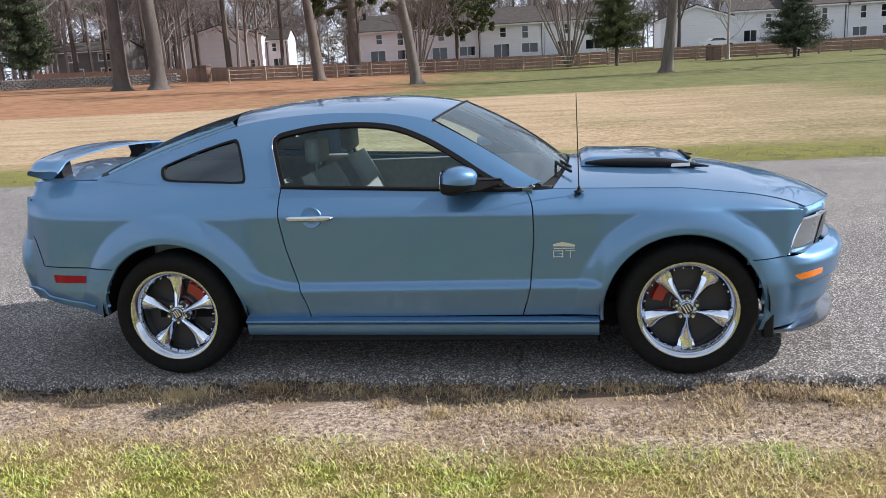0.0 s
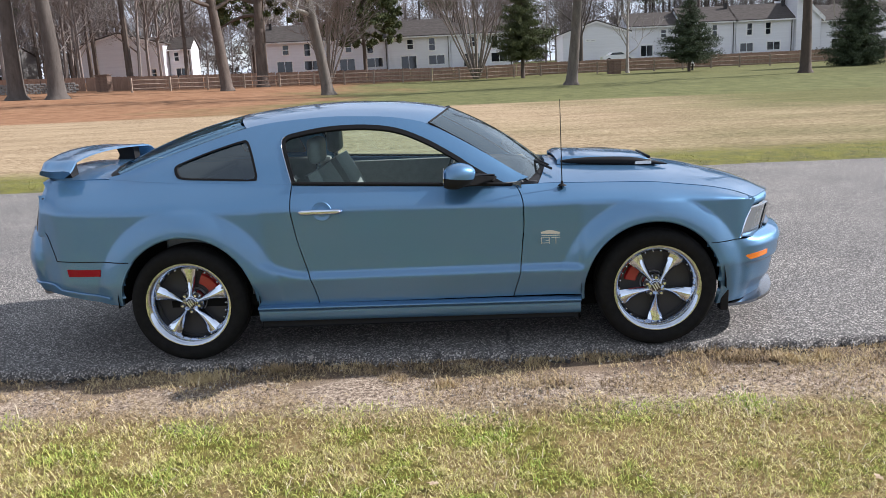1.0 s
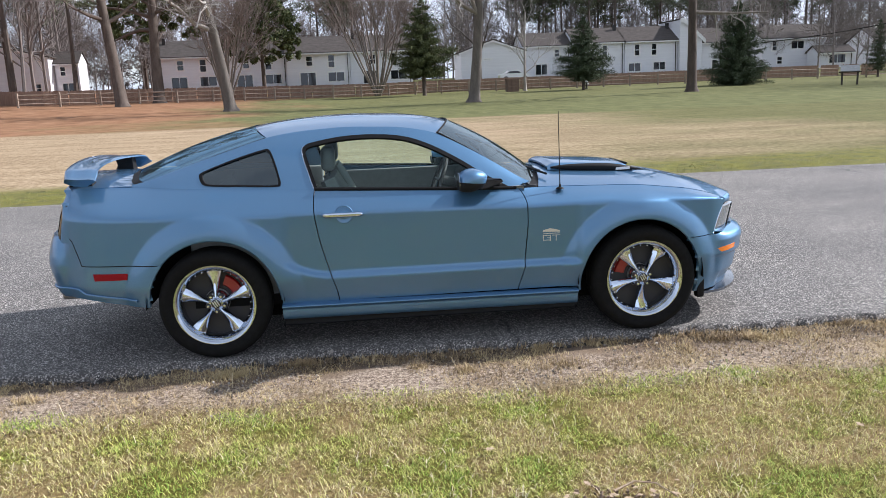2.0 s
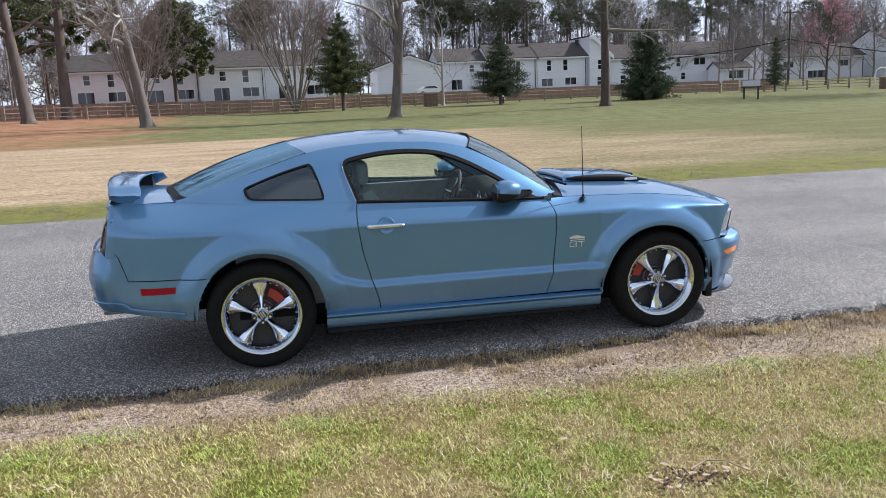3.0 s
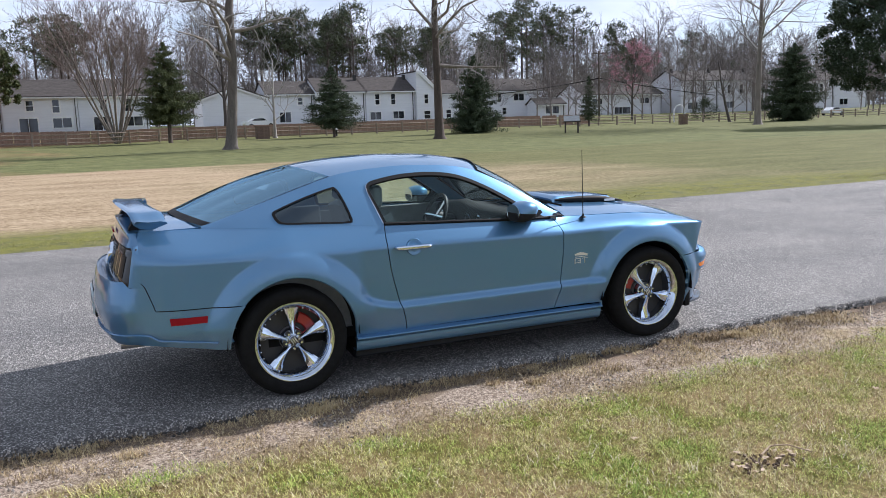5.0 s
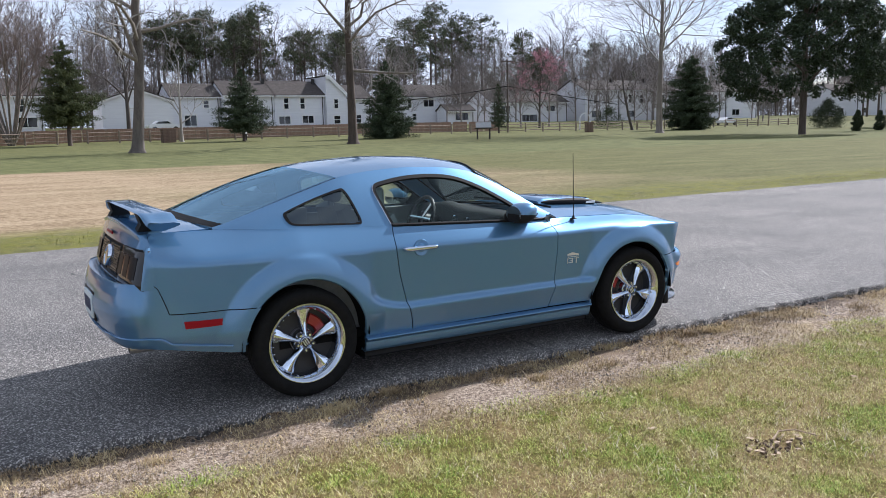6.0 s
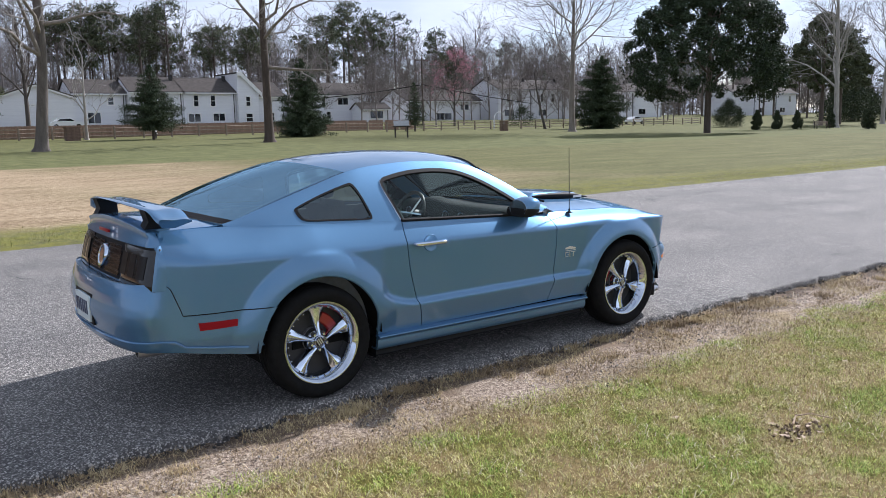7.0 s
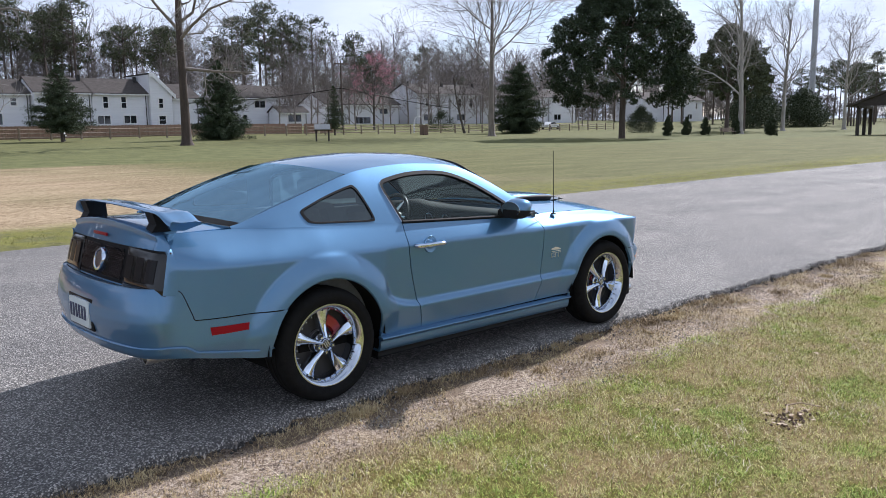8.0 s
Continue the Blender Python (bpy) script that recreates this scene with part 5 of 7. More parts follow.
# stop sign at the far lane
SIGN_RED = mottled("faded_sign_red", (0.36, 0.02, 0.03), (0.46, 0.04, 0.05), 5, 0.4, 0.05, 0.002)
st = thing("stop_sign", "red octagonal road sign on a grey post", "sign")
st.matrix_basis = pose(-67.0, 100, land(-67.0, 100))
part("post", block(-0.04, 0.04, 0.0, 0.06, -0.2, 3.3), STEEL, st, smooth=False)
for r, d, m, k in ((0.46, 0.0, WHITE, "border"), (0.41, -0.012, SIGN_RED, "plate")):
    part(k, slab([Vector((r * math.cos(radians(22.5 + 45 * q)), d - 0.02, 2.85 + r * math.sin(radians(22.5 + 45 * q)))) for q in range(8)], Vector((0, 0.02, 0))), m, st, smooth=False)

# bench
bn = thing("park_bench", "grey park bench beside small shrubs", "bench")
bn.matrix_basis = pose(113.5, 58.6, land(113.5, 58.6), 0, 0, -20)
for k in range(4):
    part("slat", block(-1.3, 1.3, -0.45 + 0.15 * k, -0.33 + 0.15 * k, 0.44, 0.48), RAIL, bn, smooth=False)
for k in range(3):
    part("back_slat", block(-1.3, 1.3, 0.17, 0.21, 0.58 + 0.17 * k, 0.71 + 0.17 * k), RAIL, bn, smooth=False)
for x in (-1.1, 1.1):
    part("leg", block(x - 0.05, x + 0.05, -0.42, -0.34, -0.05, 0.44), DARK_WOOD, bn, smooth=False)
    part("leg", block(x - 0.05, x + 0.05, 0.12, 0.20, -0.05, 1.05), DARK_WOOD, bn, smooth=False)

# white garden arch and gate in the fence
ar = thing("garden_arch", "white garden arch in the rail fence", "arch")
ar.matrix_basis = pose(80.5, 92.5, land(80.5, 92.5))
for x in (-1.0, 1.0):
    part("arch_post", block(x - 0.09, x + 0.09, -0.09, 0.09, -0.1, 1.6), WHITE, ar, smooth=False)
part("arch_hoop", tube([(1.0 * math.cos(radians(a)), 0, 1.6 + 0.95 * math.sin(radians(a))) for a in range(0, 181, 15)], 0.07, 6), WHITE, ar)

# open pavilion
pv = thing("park_pavilion", "dark timber pavilion with a shallow gable roof", "pavilion")
pv.matrix_basis = pose(97.6, 29.2, land(98, 29), 0, 0, 12)
for x in (-4.5, 0, 4.5):
    for y in (-3.5, 3.5):
        part("post", block(x - 0.17, x + 0.17, y - 0.17, y + 0.17, -0.2, 3.2, 0.02), DARK_WOOD, pv, smooth=False)
for s in (-1, 1):
    part("roof", slab([Vector((-5.6, 0, 5.0)), Vector((-5.6, s * 4.6, 3.1)), Vector((5.6, s * 4.6, 3.1)), Vector((5.6, 0, 5.0))], Vector((0, 0, 0.2))), SHINGLE, pv, smooth=False)
    part("beam", block(-5.0, 5.0, s * 3.5 - 0.12, s * 3.5 + 0.12, 3.0, 3.3), DARK_WOOD, pv, smooth=False)
part("gable_truss", slab([Vector((-5.2, -4.2, 3.2)), Vector((-5.2, 0, 4.9)), Vector((-5.2, 4.2, 3.2))], Vector((0.12, 0, 0))), DARK_WOOD, pv, smooth=False)

# utility pole, cable, tall mast
up = thing("utility_pole", "brown wooden utility pole with a crossarm", "pole")
up.matrix_basis = pose(74.2, 104, land(74.2, 104))
part("shaft", tube([(0, 0, -0.2), (0, 0, 10.8)], [0.18, 0.12], 10), PINE_BARK, up)
part("crossarm", block(-1.2, 1.2, -0.07, 0.07, 10.3, 10.5), PINE_BARK, up, smooth=False)
for x in (-1.0, 0.0, 1.0):
    part("insulator", lathe([(0.05, 10.5), (0.06, 10.6), (0.03, 10.7)], 8, "z"), WHITE, up)
for a, b, sag in (((-26, 0.5, 4.0), (0, 0, 6.6), 1.6), ((0, 0, 6.6), (24, 0.5, 3.6), 0.6)):
    cable = [Vector(a).lerp(Vector(b), k / 12) - Vector((0, 0, sag * 4 * (k / 12) * (1 - k / 12) * 0.25)) for k in range(13)]
    part("cable", tube(cable, 0.065, 6), DARK, up)
STEEL_MAST = mottled("galvanised_mast", (0.33, 0.34, 0.36), (0.45, 0.46, 0.48), 0.5, 0.6, 0.1, 0.01, metal=0.3)
mast = part("communications_mast", tube([(238, 100, -1), (238, 100, 20), (238, 100, 75)], [0.85, 0.8, 0.6], 16), STEEL_MAST)
tagged(mast, "tall grey tapering steel mast beyond the trees", "mast")


# ---- far parked cars ----
def far_car(label, paint, x, y, rz):
    c = thing("parked_car", label, "car")
    c.matrix_basis = pose(x, y, land(x, y), 0, 0, rz)
    prof = [(-2.2, 0.35), (-2.25, 0.75), (-2.1, 0.95), (-1.5, 1.0), (-0.9, 1.42), (0.4, 1.45), (1.1, 1.02), (2.0, 0.88), (2.25, 0.65), (2.2, 0.35)]
    b = slab([Vector((px_, -0.85, pz)) for px_, pz in prof], Vector((0, 1.7, 0)))
    bmesh.ops.bevel(b, geom=list(b.edges), offset=0.06, segments=2, affect="EDGES")
    part("body", b, paint, c)
    for s in (-1, 1):
        part("side_window", slab([Vector((px_, s * 0.853, pz)) for px_, pz in ((-1.3, 1.03), (-0.85, 1.34), (0.35, 1.37), (0.9, 1.05))], Vector((0, s * 0.006, 0))), PANE, c, smooth=False)
        for wx in (-1.4, 1.4):
            w = lathe([(0.20, -0.1), (0.32, -0.1), (0.33, 0.0), (0.32, 0.1), (0.20, 0.1)], 20, closed=True)
            bmesh.ops.translate(w, verts=w.verts, vec=(wx, s * 0.80, 0.33))
            tyre = part("wheel", w, RUBBER, c)
            r = lathe([(0.0005, -0.09 * -s), (0.2, -0.09 * -s), (0.2, 0.0)], 16)
            bmesh.ops.translate(r, verts=r.verts, vec=(wx, s * 0.80, 0.33))
            part("rim", r, POLISHED, tyre)


WHITE_PAINT = material("white_car_paint", (0.75, 0.76, 0.77), 0.3, 0, 1.0)
DARK_PAINT = material("dark_car_paint", (0.03, 0.03, 0.035), 0.3, 0, 1.0)
far_car("white sedan parked beyond the rail fence", WHITE_PAINT, 120.5, 99.5, 8)
far_car("white hatchback parked by the houses", WHITE_PAINT, 22.0, 112.0, 4)
# ---- the car: nose towards +x, centre line on y = 0 ----
ARCH_R = (-1.355, 0.352, 0.405)
ARCH_F = (1.338, 0.345, 0.402)
WIDTH = curve([(-2.295, 0.64), (-2.275, 0.69), (-2.235, 0.745), (-2.12, 0.812), (-2.0, 0.846), (-1.7, 0.882), (-1.36, 0.895), (-0.7, 0.892),
               (0, 0.896), (0.7, 0.892), (1.36, 0.892), (1.7, 0.868), (1.85, 0.836), (2.0, 0.765), (2.1, 0.70)], 0.03)
TOP_W = curve([(-2.3, 0.60), (-1.95, 0.635), (-1.8, 0.665), (-1.6, 0.745), (-1.4, 0.782), (-0.7, 0.815), (0.3, 0.815),
               (0.58, 0.785), (0.75, 0.735), (1.0, 0.725), (1.7, 0.70), (2.02, 0.655)], 0.07)
TOP_Z = curve([(-2.3, 1.070), (-1.8, 1.068), (-0.7, 1.0165), (0, 0.985), (0.6, 0.957), (0.75, 0.955), (1.36, 0.935), (1.7, 0.893), (1.85, 0.858), (1.95, 0.820), (2.02, 0.785)], 0.05)
LOW_TUCK = curve([(0.18, -0.075), (0.30, -0.045), (0.40, -0.02), (0.46, -0.003), (0.478, 0.0), (1.2, 0.0)], 0.008)
SHOULDER_P = curve([(-2.2, 1.7), (-1.7, 1.4), (-1.2, 1.12), (0.6, 1.1), (1.05, 1.9), (2.1, 1.9)], 0.1)


def side_raw(x, z):
    w, zs, zt, wt = WIDTH(x), 0.862 - 0.012 * x, TOP_Z(x), TOP_W(x)
    if z > zs:
        u = clamp((z - zs) / (zt - zs))
        y = w - (w - wt) * u ** SHOULDER_P(x)
    else:
        y = w + LOW_TUCK(z)
    # pressed side recess, closed at its rear by the scoop
    if 0.478 < z < zs:
        rear = -0.94 + 0.27 * clamp(1 - (z - 0.478) / 0.12) ** 2
        m = smooth((x - rear) / 0.07) * smooth((0.955 - x) / 0.05)
        y -= 0.027 * m * clamp((z - 0.478) / 0.022) * (1 - 0.9 * (z - 0.478) / (zs - 0.478))
    # wheel-arch flares
    for (ax, az, r), h, reach in ((ARCH_R, 0.038, 0.130), (ARCH_F, 0.040, 0.120)):
        d = math.hypot(x - ax, z - az)
        k = clamp((d - r - 0.012) / reach)
        f = h * (1 - k ** 1.7)
        if z > zs:
            f *= smooth(1 - (z - zs) / 0.13)
        if (x - ax) * ax < 0:
            f *= smooth((z - 0.16) / 0.40)
        y = max(y, y + f) if d < r + 0.012 + reach else y
    return y


def side(x, z):
    return sum(side_raw(x, z + k) for k in (-0.009, -0.003, 0.003, 0.009)) / 4


def side_panel(sgn, rear, front, low, high, nu, nv, arches=(), rim=0.016):
    """A panel of the car's flank between edges rear(z), front(z), low(x), high(x)."""
    def fn(u, v):
        xm = (rear(0.7) + front(0.7)) / 2
        z = lerp(low(xm), high(xm), v)
        for _ in range(3):
            x = lerp(rear(z), front(z), u)
            z = lerp(low(x), high(x), v)
        return Vector((x, sgn * side(x, z), z))
    return sheet(fn, nu, nv, arches, rim, inward=None)


DOOR_R = curve([(0.30, -0.597), (0.39, -0.61), (0.5, -0.645), (0.7, -0.697), (0.87, -0.722), (0.95, -0.722), (1.05, -0.708)], 0.03)
DOOR_F = curve([(0.30, 0.535), (0.338, 0.544), (0.464, 0.58), (0.74, 0.606), (0.88, 0.603), (0.93, 0.588), (0.97, 0.56)], 0.02)

# upper side: belt to roof rail
RAIL_Z = curve([(-1.84, 1.074), (-1.4, 1.215), (-1.0, 1.338), (-0.8, 1.366), (-0.5, 1.382), (-0.15, 1.366), (0.074, 1.322), (0.37, 1.160), (0.66, 0.975)], 0.09)
RAIL_W = curve([(-1.84, 0.645), (-1.4, 0.630), (-1.0, 0.607), (-0.8, 0.588), (-0.5, 0.578), (-0.15, 0.580), (0.074, 0.588), (0.37, 0.672), (0.66, 0.752)], 0.09)


def upper(x, v):
    """Half width and height on the upper side, v from the belt to the roof rail."""
    g = 0.80 * v + 0.20 * v ** 3
    return lerp(TOP_W(x), RAIL_W(x), g), lerp(TOP_Z(x), RAIL_Z(x), v)


def upper_at(x, z):
    zt, zr = TOP_Z(x), RAIL_Z(x)
    return upper(x, clamp((z - zt) / max(zr - zt, 1e-4), -0.1, 1.05))[0]


def band(sgn, outer, inner, nv, rim=0.01, proud=0.0):
    """A strip on the upper side between two lines of (x, z), matched point by point."""
    n = len(outer) - 1

    def fn(u, v):
        a, b = outer[round(u * n)], inner[round(u * n)]
        x, z = lerp(a[0], b[0], v), lerp(a[1], b[1], v)
        return Vector((x, sgn * (upper_at(x, z) + proud), z))
    return sheet(fn, n, nv, (), rim)


car = thing("sports_coupe", "metallic blue two-door sports coupe parked on the asphalt road", "car")

# window outline on the flank, from the rear bottom corner over the top to the front bottom corner
WIN = [(p.x, p.y) for p in spline([(-0.716, 1.022, 0), (-0.748, 1.12, 0), (-0.782, 1.235, 0), (-0.765, 1.278, 0), (-0.70, 1.300, 0), (-0.514, 1.326, 0), (-0.30, 1.328, 0),
                                   (-0.116, 1.303, 0), (0.05, 1.240, 0), (0.212, 1.150, 0), (0.36, 1.055, 0), (0.525, 0.962, 0)], 5)]
NW = len(WIN) - 1


def shrink(points, d):
    """A line moved by d towards its right-hand side."""
    out = []
    for i, p in enumerate(points):
        a, b = points[max(i - 1, 0)], points[min(i + 1, len(points) - 1)]
        t = Vector((b[0] - a[0], b[1] - a[1])).normalized()
        out.append((p[0] + t.y * d, p[1] - t.x * d))
    return out


WIN_IN = shrink(WIN, 0.022)
QTR = [(-1.405, 1.095), (-1.41, 1.135), (-1.36, 1.160), (-1.20, 1.215), (-1.03, 1.262), (-0.985, 1.260), (-0.955, 1.20), (-0.925, 1.10), (-0.92, 1.058), (-0.95, 1.046), (-1.15, 1.055), (-1.36, 1.068)]


def build_half(sgn):
    # door
    door = part("door", side_panel(sgn, lambda z: DOOR_R(z) + 0.003, lambda z: DOOR_F(z) - 0.003, lambda x: 0.318, TOP_Z, 74, 46), PAINT, car, "blue door with a pressed side recess")
    # handle on a dished cup
    hx, hz = -0.545, 0.865
    hy = side(hx, hz)
    cup = lathe([(0.0005, -0.006), (0.030, -0.004), (0.050, 0.004), (0.054, 0.004), (0.057, -0.004)], 28)
    bmesh.ops.rotate(cup, verts=cup.verts, cent=(0, 0, 0), matrix=Matrix.Rotation(0 if sgn > 0 else math.pi, 3, "Z"))
    bmesh.ops.translate(cup, verts=cup.verts, vec=(hx + 0.005, sgn * (hy + 0.001), hz))
    part("handle_cup", cup, PAINT, door)
    pts = [(hx - 0.118, 0.004, 0.000), (hx - 0.105, 0.030, 0.001), (hx - 0.05, 0.040, 0.002), (hx + 0.05, 0.040, 0.002), (hx + 0.098, 0.030, 0.001), (hx + 0.112, 0.004, 0.0)]
    pts = [Vector((p[0], sgn * (side(p[0], hz) + p[1]), hz + p[2])) for p in pts]
    part("door_handle", tube(spline(pts, 4), 0.0195, 10, flat=0.8), CHROME, door, "chrome door handle")
    # lower window weatherstrip
    line = [Vector((x, sgn * (TOP_W(x) + 0.003), TOP_Z(x) + 0.004)) for x in np.linspace(-0.712, 0.55, 30)]
    part("weatherstrip", tube(line, 0.011, 8), TRIM, door)
    # side glass
    wbot = [(x, TOP_Z(x) + 0.003) for x in np.linspace(WIN_IN[0][0], WIN_IN[-1][0], NW + 1)]

    def pane(u, v):
        i = u * NW
        a = WIN_IN[min(NW, int(round(i)))]
        b = wbot[min(NW, int(round(i)))]
        x, z = lerp(b[0], a[0], v), lerp(b[1], a[1], v)
        return Vector((x, sgn * (upper_at(x, z) - 0.014), z))
    g = part("side_window", sheet(pane, NW, 10, (), 0), SIDE_GLASS, door, "tinted side window")
    g.visible_shadow = False
    part("window_frame", band(sgn, WIN, WIN_IN, 2, 0.02, 0.001), TRIM, car, "black rubber window surround")
    chrome_edge = [Vector((x, sgn * (upper_at(x, z) + 0.003), z)) for x, z in WIN[:16]]
    part("window_trim", tube(chrome_edge, 0.0025, 6), POLISHED, car)
    # front corner filler behind the mirror
    tri = [(0.235, 0.985), (0.30, 1.085), (0.36, 1.045), (0.50, 0.965)]
    part("corner_trim", slab([Vector((x, sgn * (upper_at(x, z) - 0.006), z)) for x, z in tri], Vector((0, -sgn * 0.01, 0))), BLACK, door, smooth=False)

    # upper side: A pillar and rail above the window
    # window outline resampled so that the strip starts at the rear top corner
    top_line = [p for p in WIN if p[1] > 1.27 or p[0] > -0.5]
    rail2 = [(lerp(-0.80, 0.648, (i / (len(top_line) - 1)) ** 1.0), 0) for i in range(len(top_line))]
    rail2 = [(x, RAIL_Z(x)) for x, _ in rail2]
    part("a_pillar", band(sgn, rail2, top_line, 5, 0.012), PAINT, car, "blue roof pillar beside the windscreen")
    # sail panel: behind the door window, round the quarter window
    rear_top = [p for p in WIN if not (p[1] > 1.27 or p[0] > -0.5)] + [top_line[0]]

    def sail(u, v):
        zt = lerp(1.018, RAIL_Z(-0.80), v)
        xs = [p[1] for p in rear_top], [p[0] for p in rear_top]
        front = float(np.interp(zt, xs[0], xs[1])) if zt < rear_top[-1][1] else lerp(rear_top[-1][0], -0.80, (zt - rear_top[-1][1]) / (RAIL_Z(-0.80) - rear_top[-1][1]))
        x = lerp(-1.84, front, u)
        w, z = upper(x, v)
        return Vector((x, sgn * w, z))
    bm = sheet(sail, 90, 36, (), 0.012)
    # opening for the quarter window
    poly = [(p.x, p.y) for p in spline([(x, z, 0) for x, z in QTR + QTR[:1]], 6)][:-1]

    def in_poly(x, z, pg):
        hit = False
        for (x0, z0), (x1, z1) in zip(pg, pg[1:] + pg[:1]):
            if (z0 > z) != (z1 > z) and x < (x1 - x0) * (z - z0) / (z1 - z0) + x0:
                hit = not hit
        return hit
    core = [(lerp(-1.13, x, 0.99), lerp(1.14, z, 0.985)) for x, z in poly]
    bmesh.ops.delete(bm, geom=[f for f in bm.faces if all(in_poly(v.co.x, v.co.z, core) for v in f.verts)], context="FACES")
    part("quarter_pillar", bm, PAINT, car, "blue rear roof pillar with a quarter window")
    cx, cz = -1.13, 1.14
    n = len(poly)
    bm = bmesh.new()
    rings = []
    for k, pr in ((1.02, 0.001), (1.015, 0.004), (0.915, 0.004), (0.90, -0.008)):
        rings.append([bm.verts.new((lerp(cx, x, k + (1 - k) * 0.35), sgn * (upper_at(lerp(cx, x, k), lerp(cz, z, k)) + pr), lerp(cz, z, k))) for x, z in poly])
    for a, b in zip(rings, rings[1:]):
        for i in range(n):
            bm.faces.new((a[i], a[(i + 1) % n], b[(i + 1) % n], b[i]))
    bmesh.ops.recalc_face_normals(bm, faces=bm.faces)
    qf = part("quarter_window", bm, TRIM, car, "small tinted quarter window in a black surround")
    bm = bmesh.new()
    hub = bm.verts.new((cx, sgn * (upper_at(cx, cz) - 0.006), cz))
    inner = None
    for k in (0.25, 0.5, 0.75, 0.93):
        loop = []
        for x, z in poly:
            px_, pz_ = lerp(cx, x, k), lerp(cz, z, k * 0.97)
            loop.append(bm.verts.new((px_, sgn * (upper_at(px_, pz_) - 0.006), pz_)))
        for i in range(n):
            j = (i + 1) % n
            bm.faces.new((hub, loop[i], loop[j]) if inner is None else (inner[i], loop[i], loop[j], inner[j]))
        inner = loop
    bmesh.ops.recalc_face_normals(bm, faces=bm.faces)
    part("pane", bm, QUARTER_GLASS, qf)

    # front fender, quarter panel, sill
    def fend_low(x):
        return lerp(0.318, 0.603, smooth((x - 1.2) / 0.25))
    fend_front = curve([(0.30, 1.815), (0.60, 1.832), (0.72, 1.873), (0.84, 1.94), (0.95, 1.955)], 0.02)
    fend = part("front_fender", side_panel(sgn, lambda z: DOOR_F(z) + 0.003, fend_front, fend_low, TOP_Z, 104, 54, [ARCH_F]), PAINT, car, "blue front wing with flared wheel arch")

    def qtr_low(x):
        return lerp(0.617, 0.318, smooth((x + 1.5) / 0.25))
    qtr_rear = curve([(0.55, -2.14), (0.64, -2.158), (0.765, -2.20), (0.785, -2.222), (1.0, -2.215), (1.1, -2.205)], 0.006)
    # added dark tube along the flush bumper joint, in place of a shaded gap
    seam = [(qtr_rear(z), z) for z in np.linspace(0.782, 0.625, 12)] + [(x, qtr_low(x) - 0.003) for x in np.linspace(-2.15, -1.70, 14)]
    part("gap_shade_line", tube([Vector((x, sgn * (side(x, z) + 0.0005), z)) for x, z in seam], 0.0026, 6), TRIM, car)
    part("quarter_panel", side_panel(sgn, qtr_rear, lambda z: DOOR_R(z) - 0.003, qtr_low, TOP_Z, 116, 54, [ARCH_R]), PAINT, car, "blue rear quarter panel with flared wheel arch")

    def sill(u, v):
        x = lerp(-0.955, 0.925, u)
        prof = spline([(0.790, 0.208, 0), (0.838, 0.211, 0), (0.862, 0.226, 0), (0.872, 0.262, 0), (0.874, 0.284, 0), (0.894, 0.297, 0), (0.893, 0.308, 0), (0.852, 0.3205, 0)], 4)
        p = prof[min(len(prof) - 1, round(v * (len(prof) - 1)))]
        return Vector((x, sgn * p.x, p.y - 0.012 * u))
    part("side_skirt", sheet(sill, 20, 28, (), 0.02), PAINT, car, "blue side skirt under the door")
    part("jacking_rail", block(-0.95, 0.92, sgn * 0.76, sgn * 0.825, 0.172, 0.212, 0.012), BLACK, car)
    # wheel-arch lip and liner
    for (ax, az, r) in (ARCH_R, ARCH_F):
        lip = []
        for k in range(41):
            a = radians(lerp(-8 if ax > 0 else 0, 188 if ax > 0 else 180, k / 40))
            x, z = ax + r * math.cos(a), az + r * math.sin(a)
            lip.append(Vector((x, sgn * (side(x, max(z, 0.32)) - 0.010), z)))
        part("arch_lip", tube(lip, 0.011, 8), PAINT, car)
        bm = bmesh.new()
        arcs = []
        for yy in (0.90, 0.55):
            arcs.append([bm.verts.new((ax + (r + 0.012) * math.cos(radians(a)), sgn * yy, az + (r + 0.012) * math.sin(radians(a)))) for a in range(-2, 183, 8)])
        for i in range(len(arcs[0]) - 1):
            bm.faces.new((arcs[0][i], arcs[0][i + 1], arcs[1][i + 1], arcs[1][i]))
        hub = bm.verts.new((ax, sgn * 0.55, az))
        for i in range(len(arcs[1]) - 1):
            bm.faces.new((arcs[1][i], arcs[1][i + 1], hub))
        part("wheel_well", bm, DARK, car)

    # badge on the wing: plain plane-like bar over letters' bars
    bx, bz = 0.755, 0.665
    by = side(bx, bz)
    badge = part("wing_badge", slab([Vector((bx + dx, sgn * (by + 0.004), bz + dz)) for dx, dz in ((-0.055, 0.030), (-0.055, 0.020), (0.052, 0.016), (0.055, 0.025), (0.018, 0.036), (-0.01, 0.041), (-0.04, 0.034))], Vector((0, -sgn * 0.006, 0))), BADGE, car, "small chrome wing badge", smooth=False)
    for z0, z1, x0, x1 in ((0.006, 0.010, -0.052, 0.052), (-0.036, -0.033, -0.055, -0.005), (-0.006, -0.003, -0.055, -0.005), (-0.022, -0.019, -0.028, -0.005), (-0.006, -0.003, 0.005, 0.055)):
        part("badge_bar", block(bx + x0, bx + x1, sgn * (by - 0.002), sgn * (by + 0.004), bz + z0, bz + z1), BADGE, badge, smooth=False)
    for x0 in (-0.055, -0.010, 0.028):
        part("badge_bar", block(bx + x0, bx + x0 + 0.004, sgn * (by - 0.002), sgn * (by + 0.0045), bz - 0.040, bz - 0.002), BADGE, badge, smooth=False)

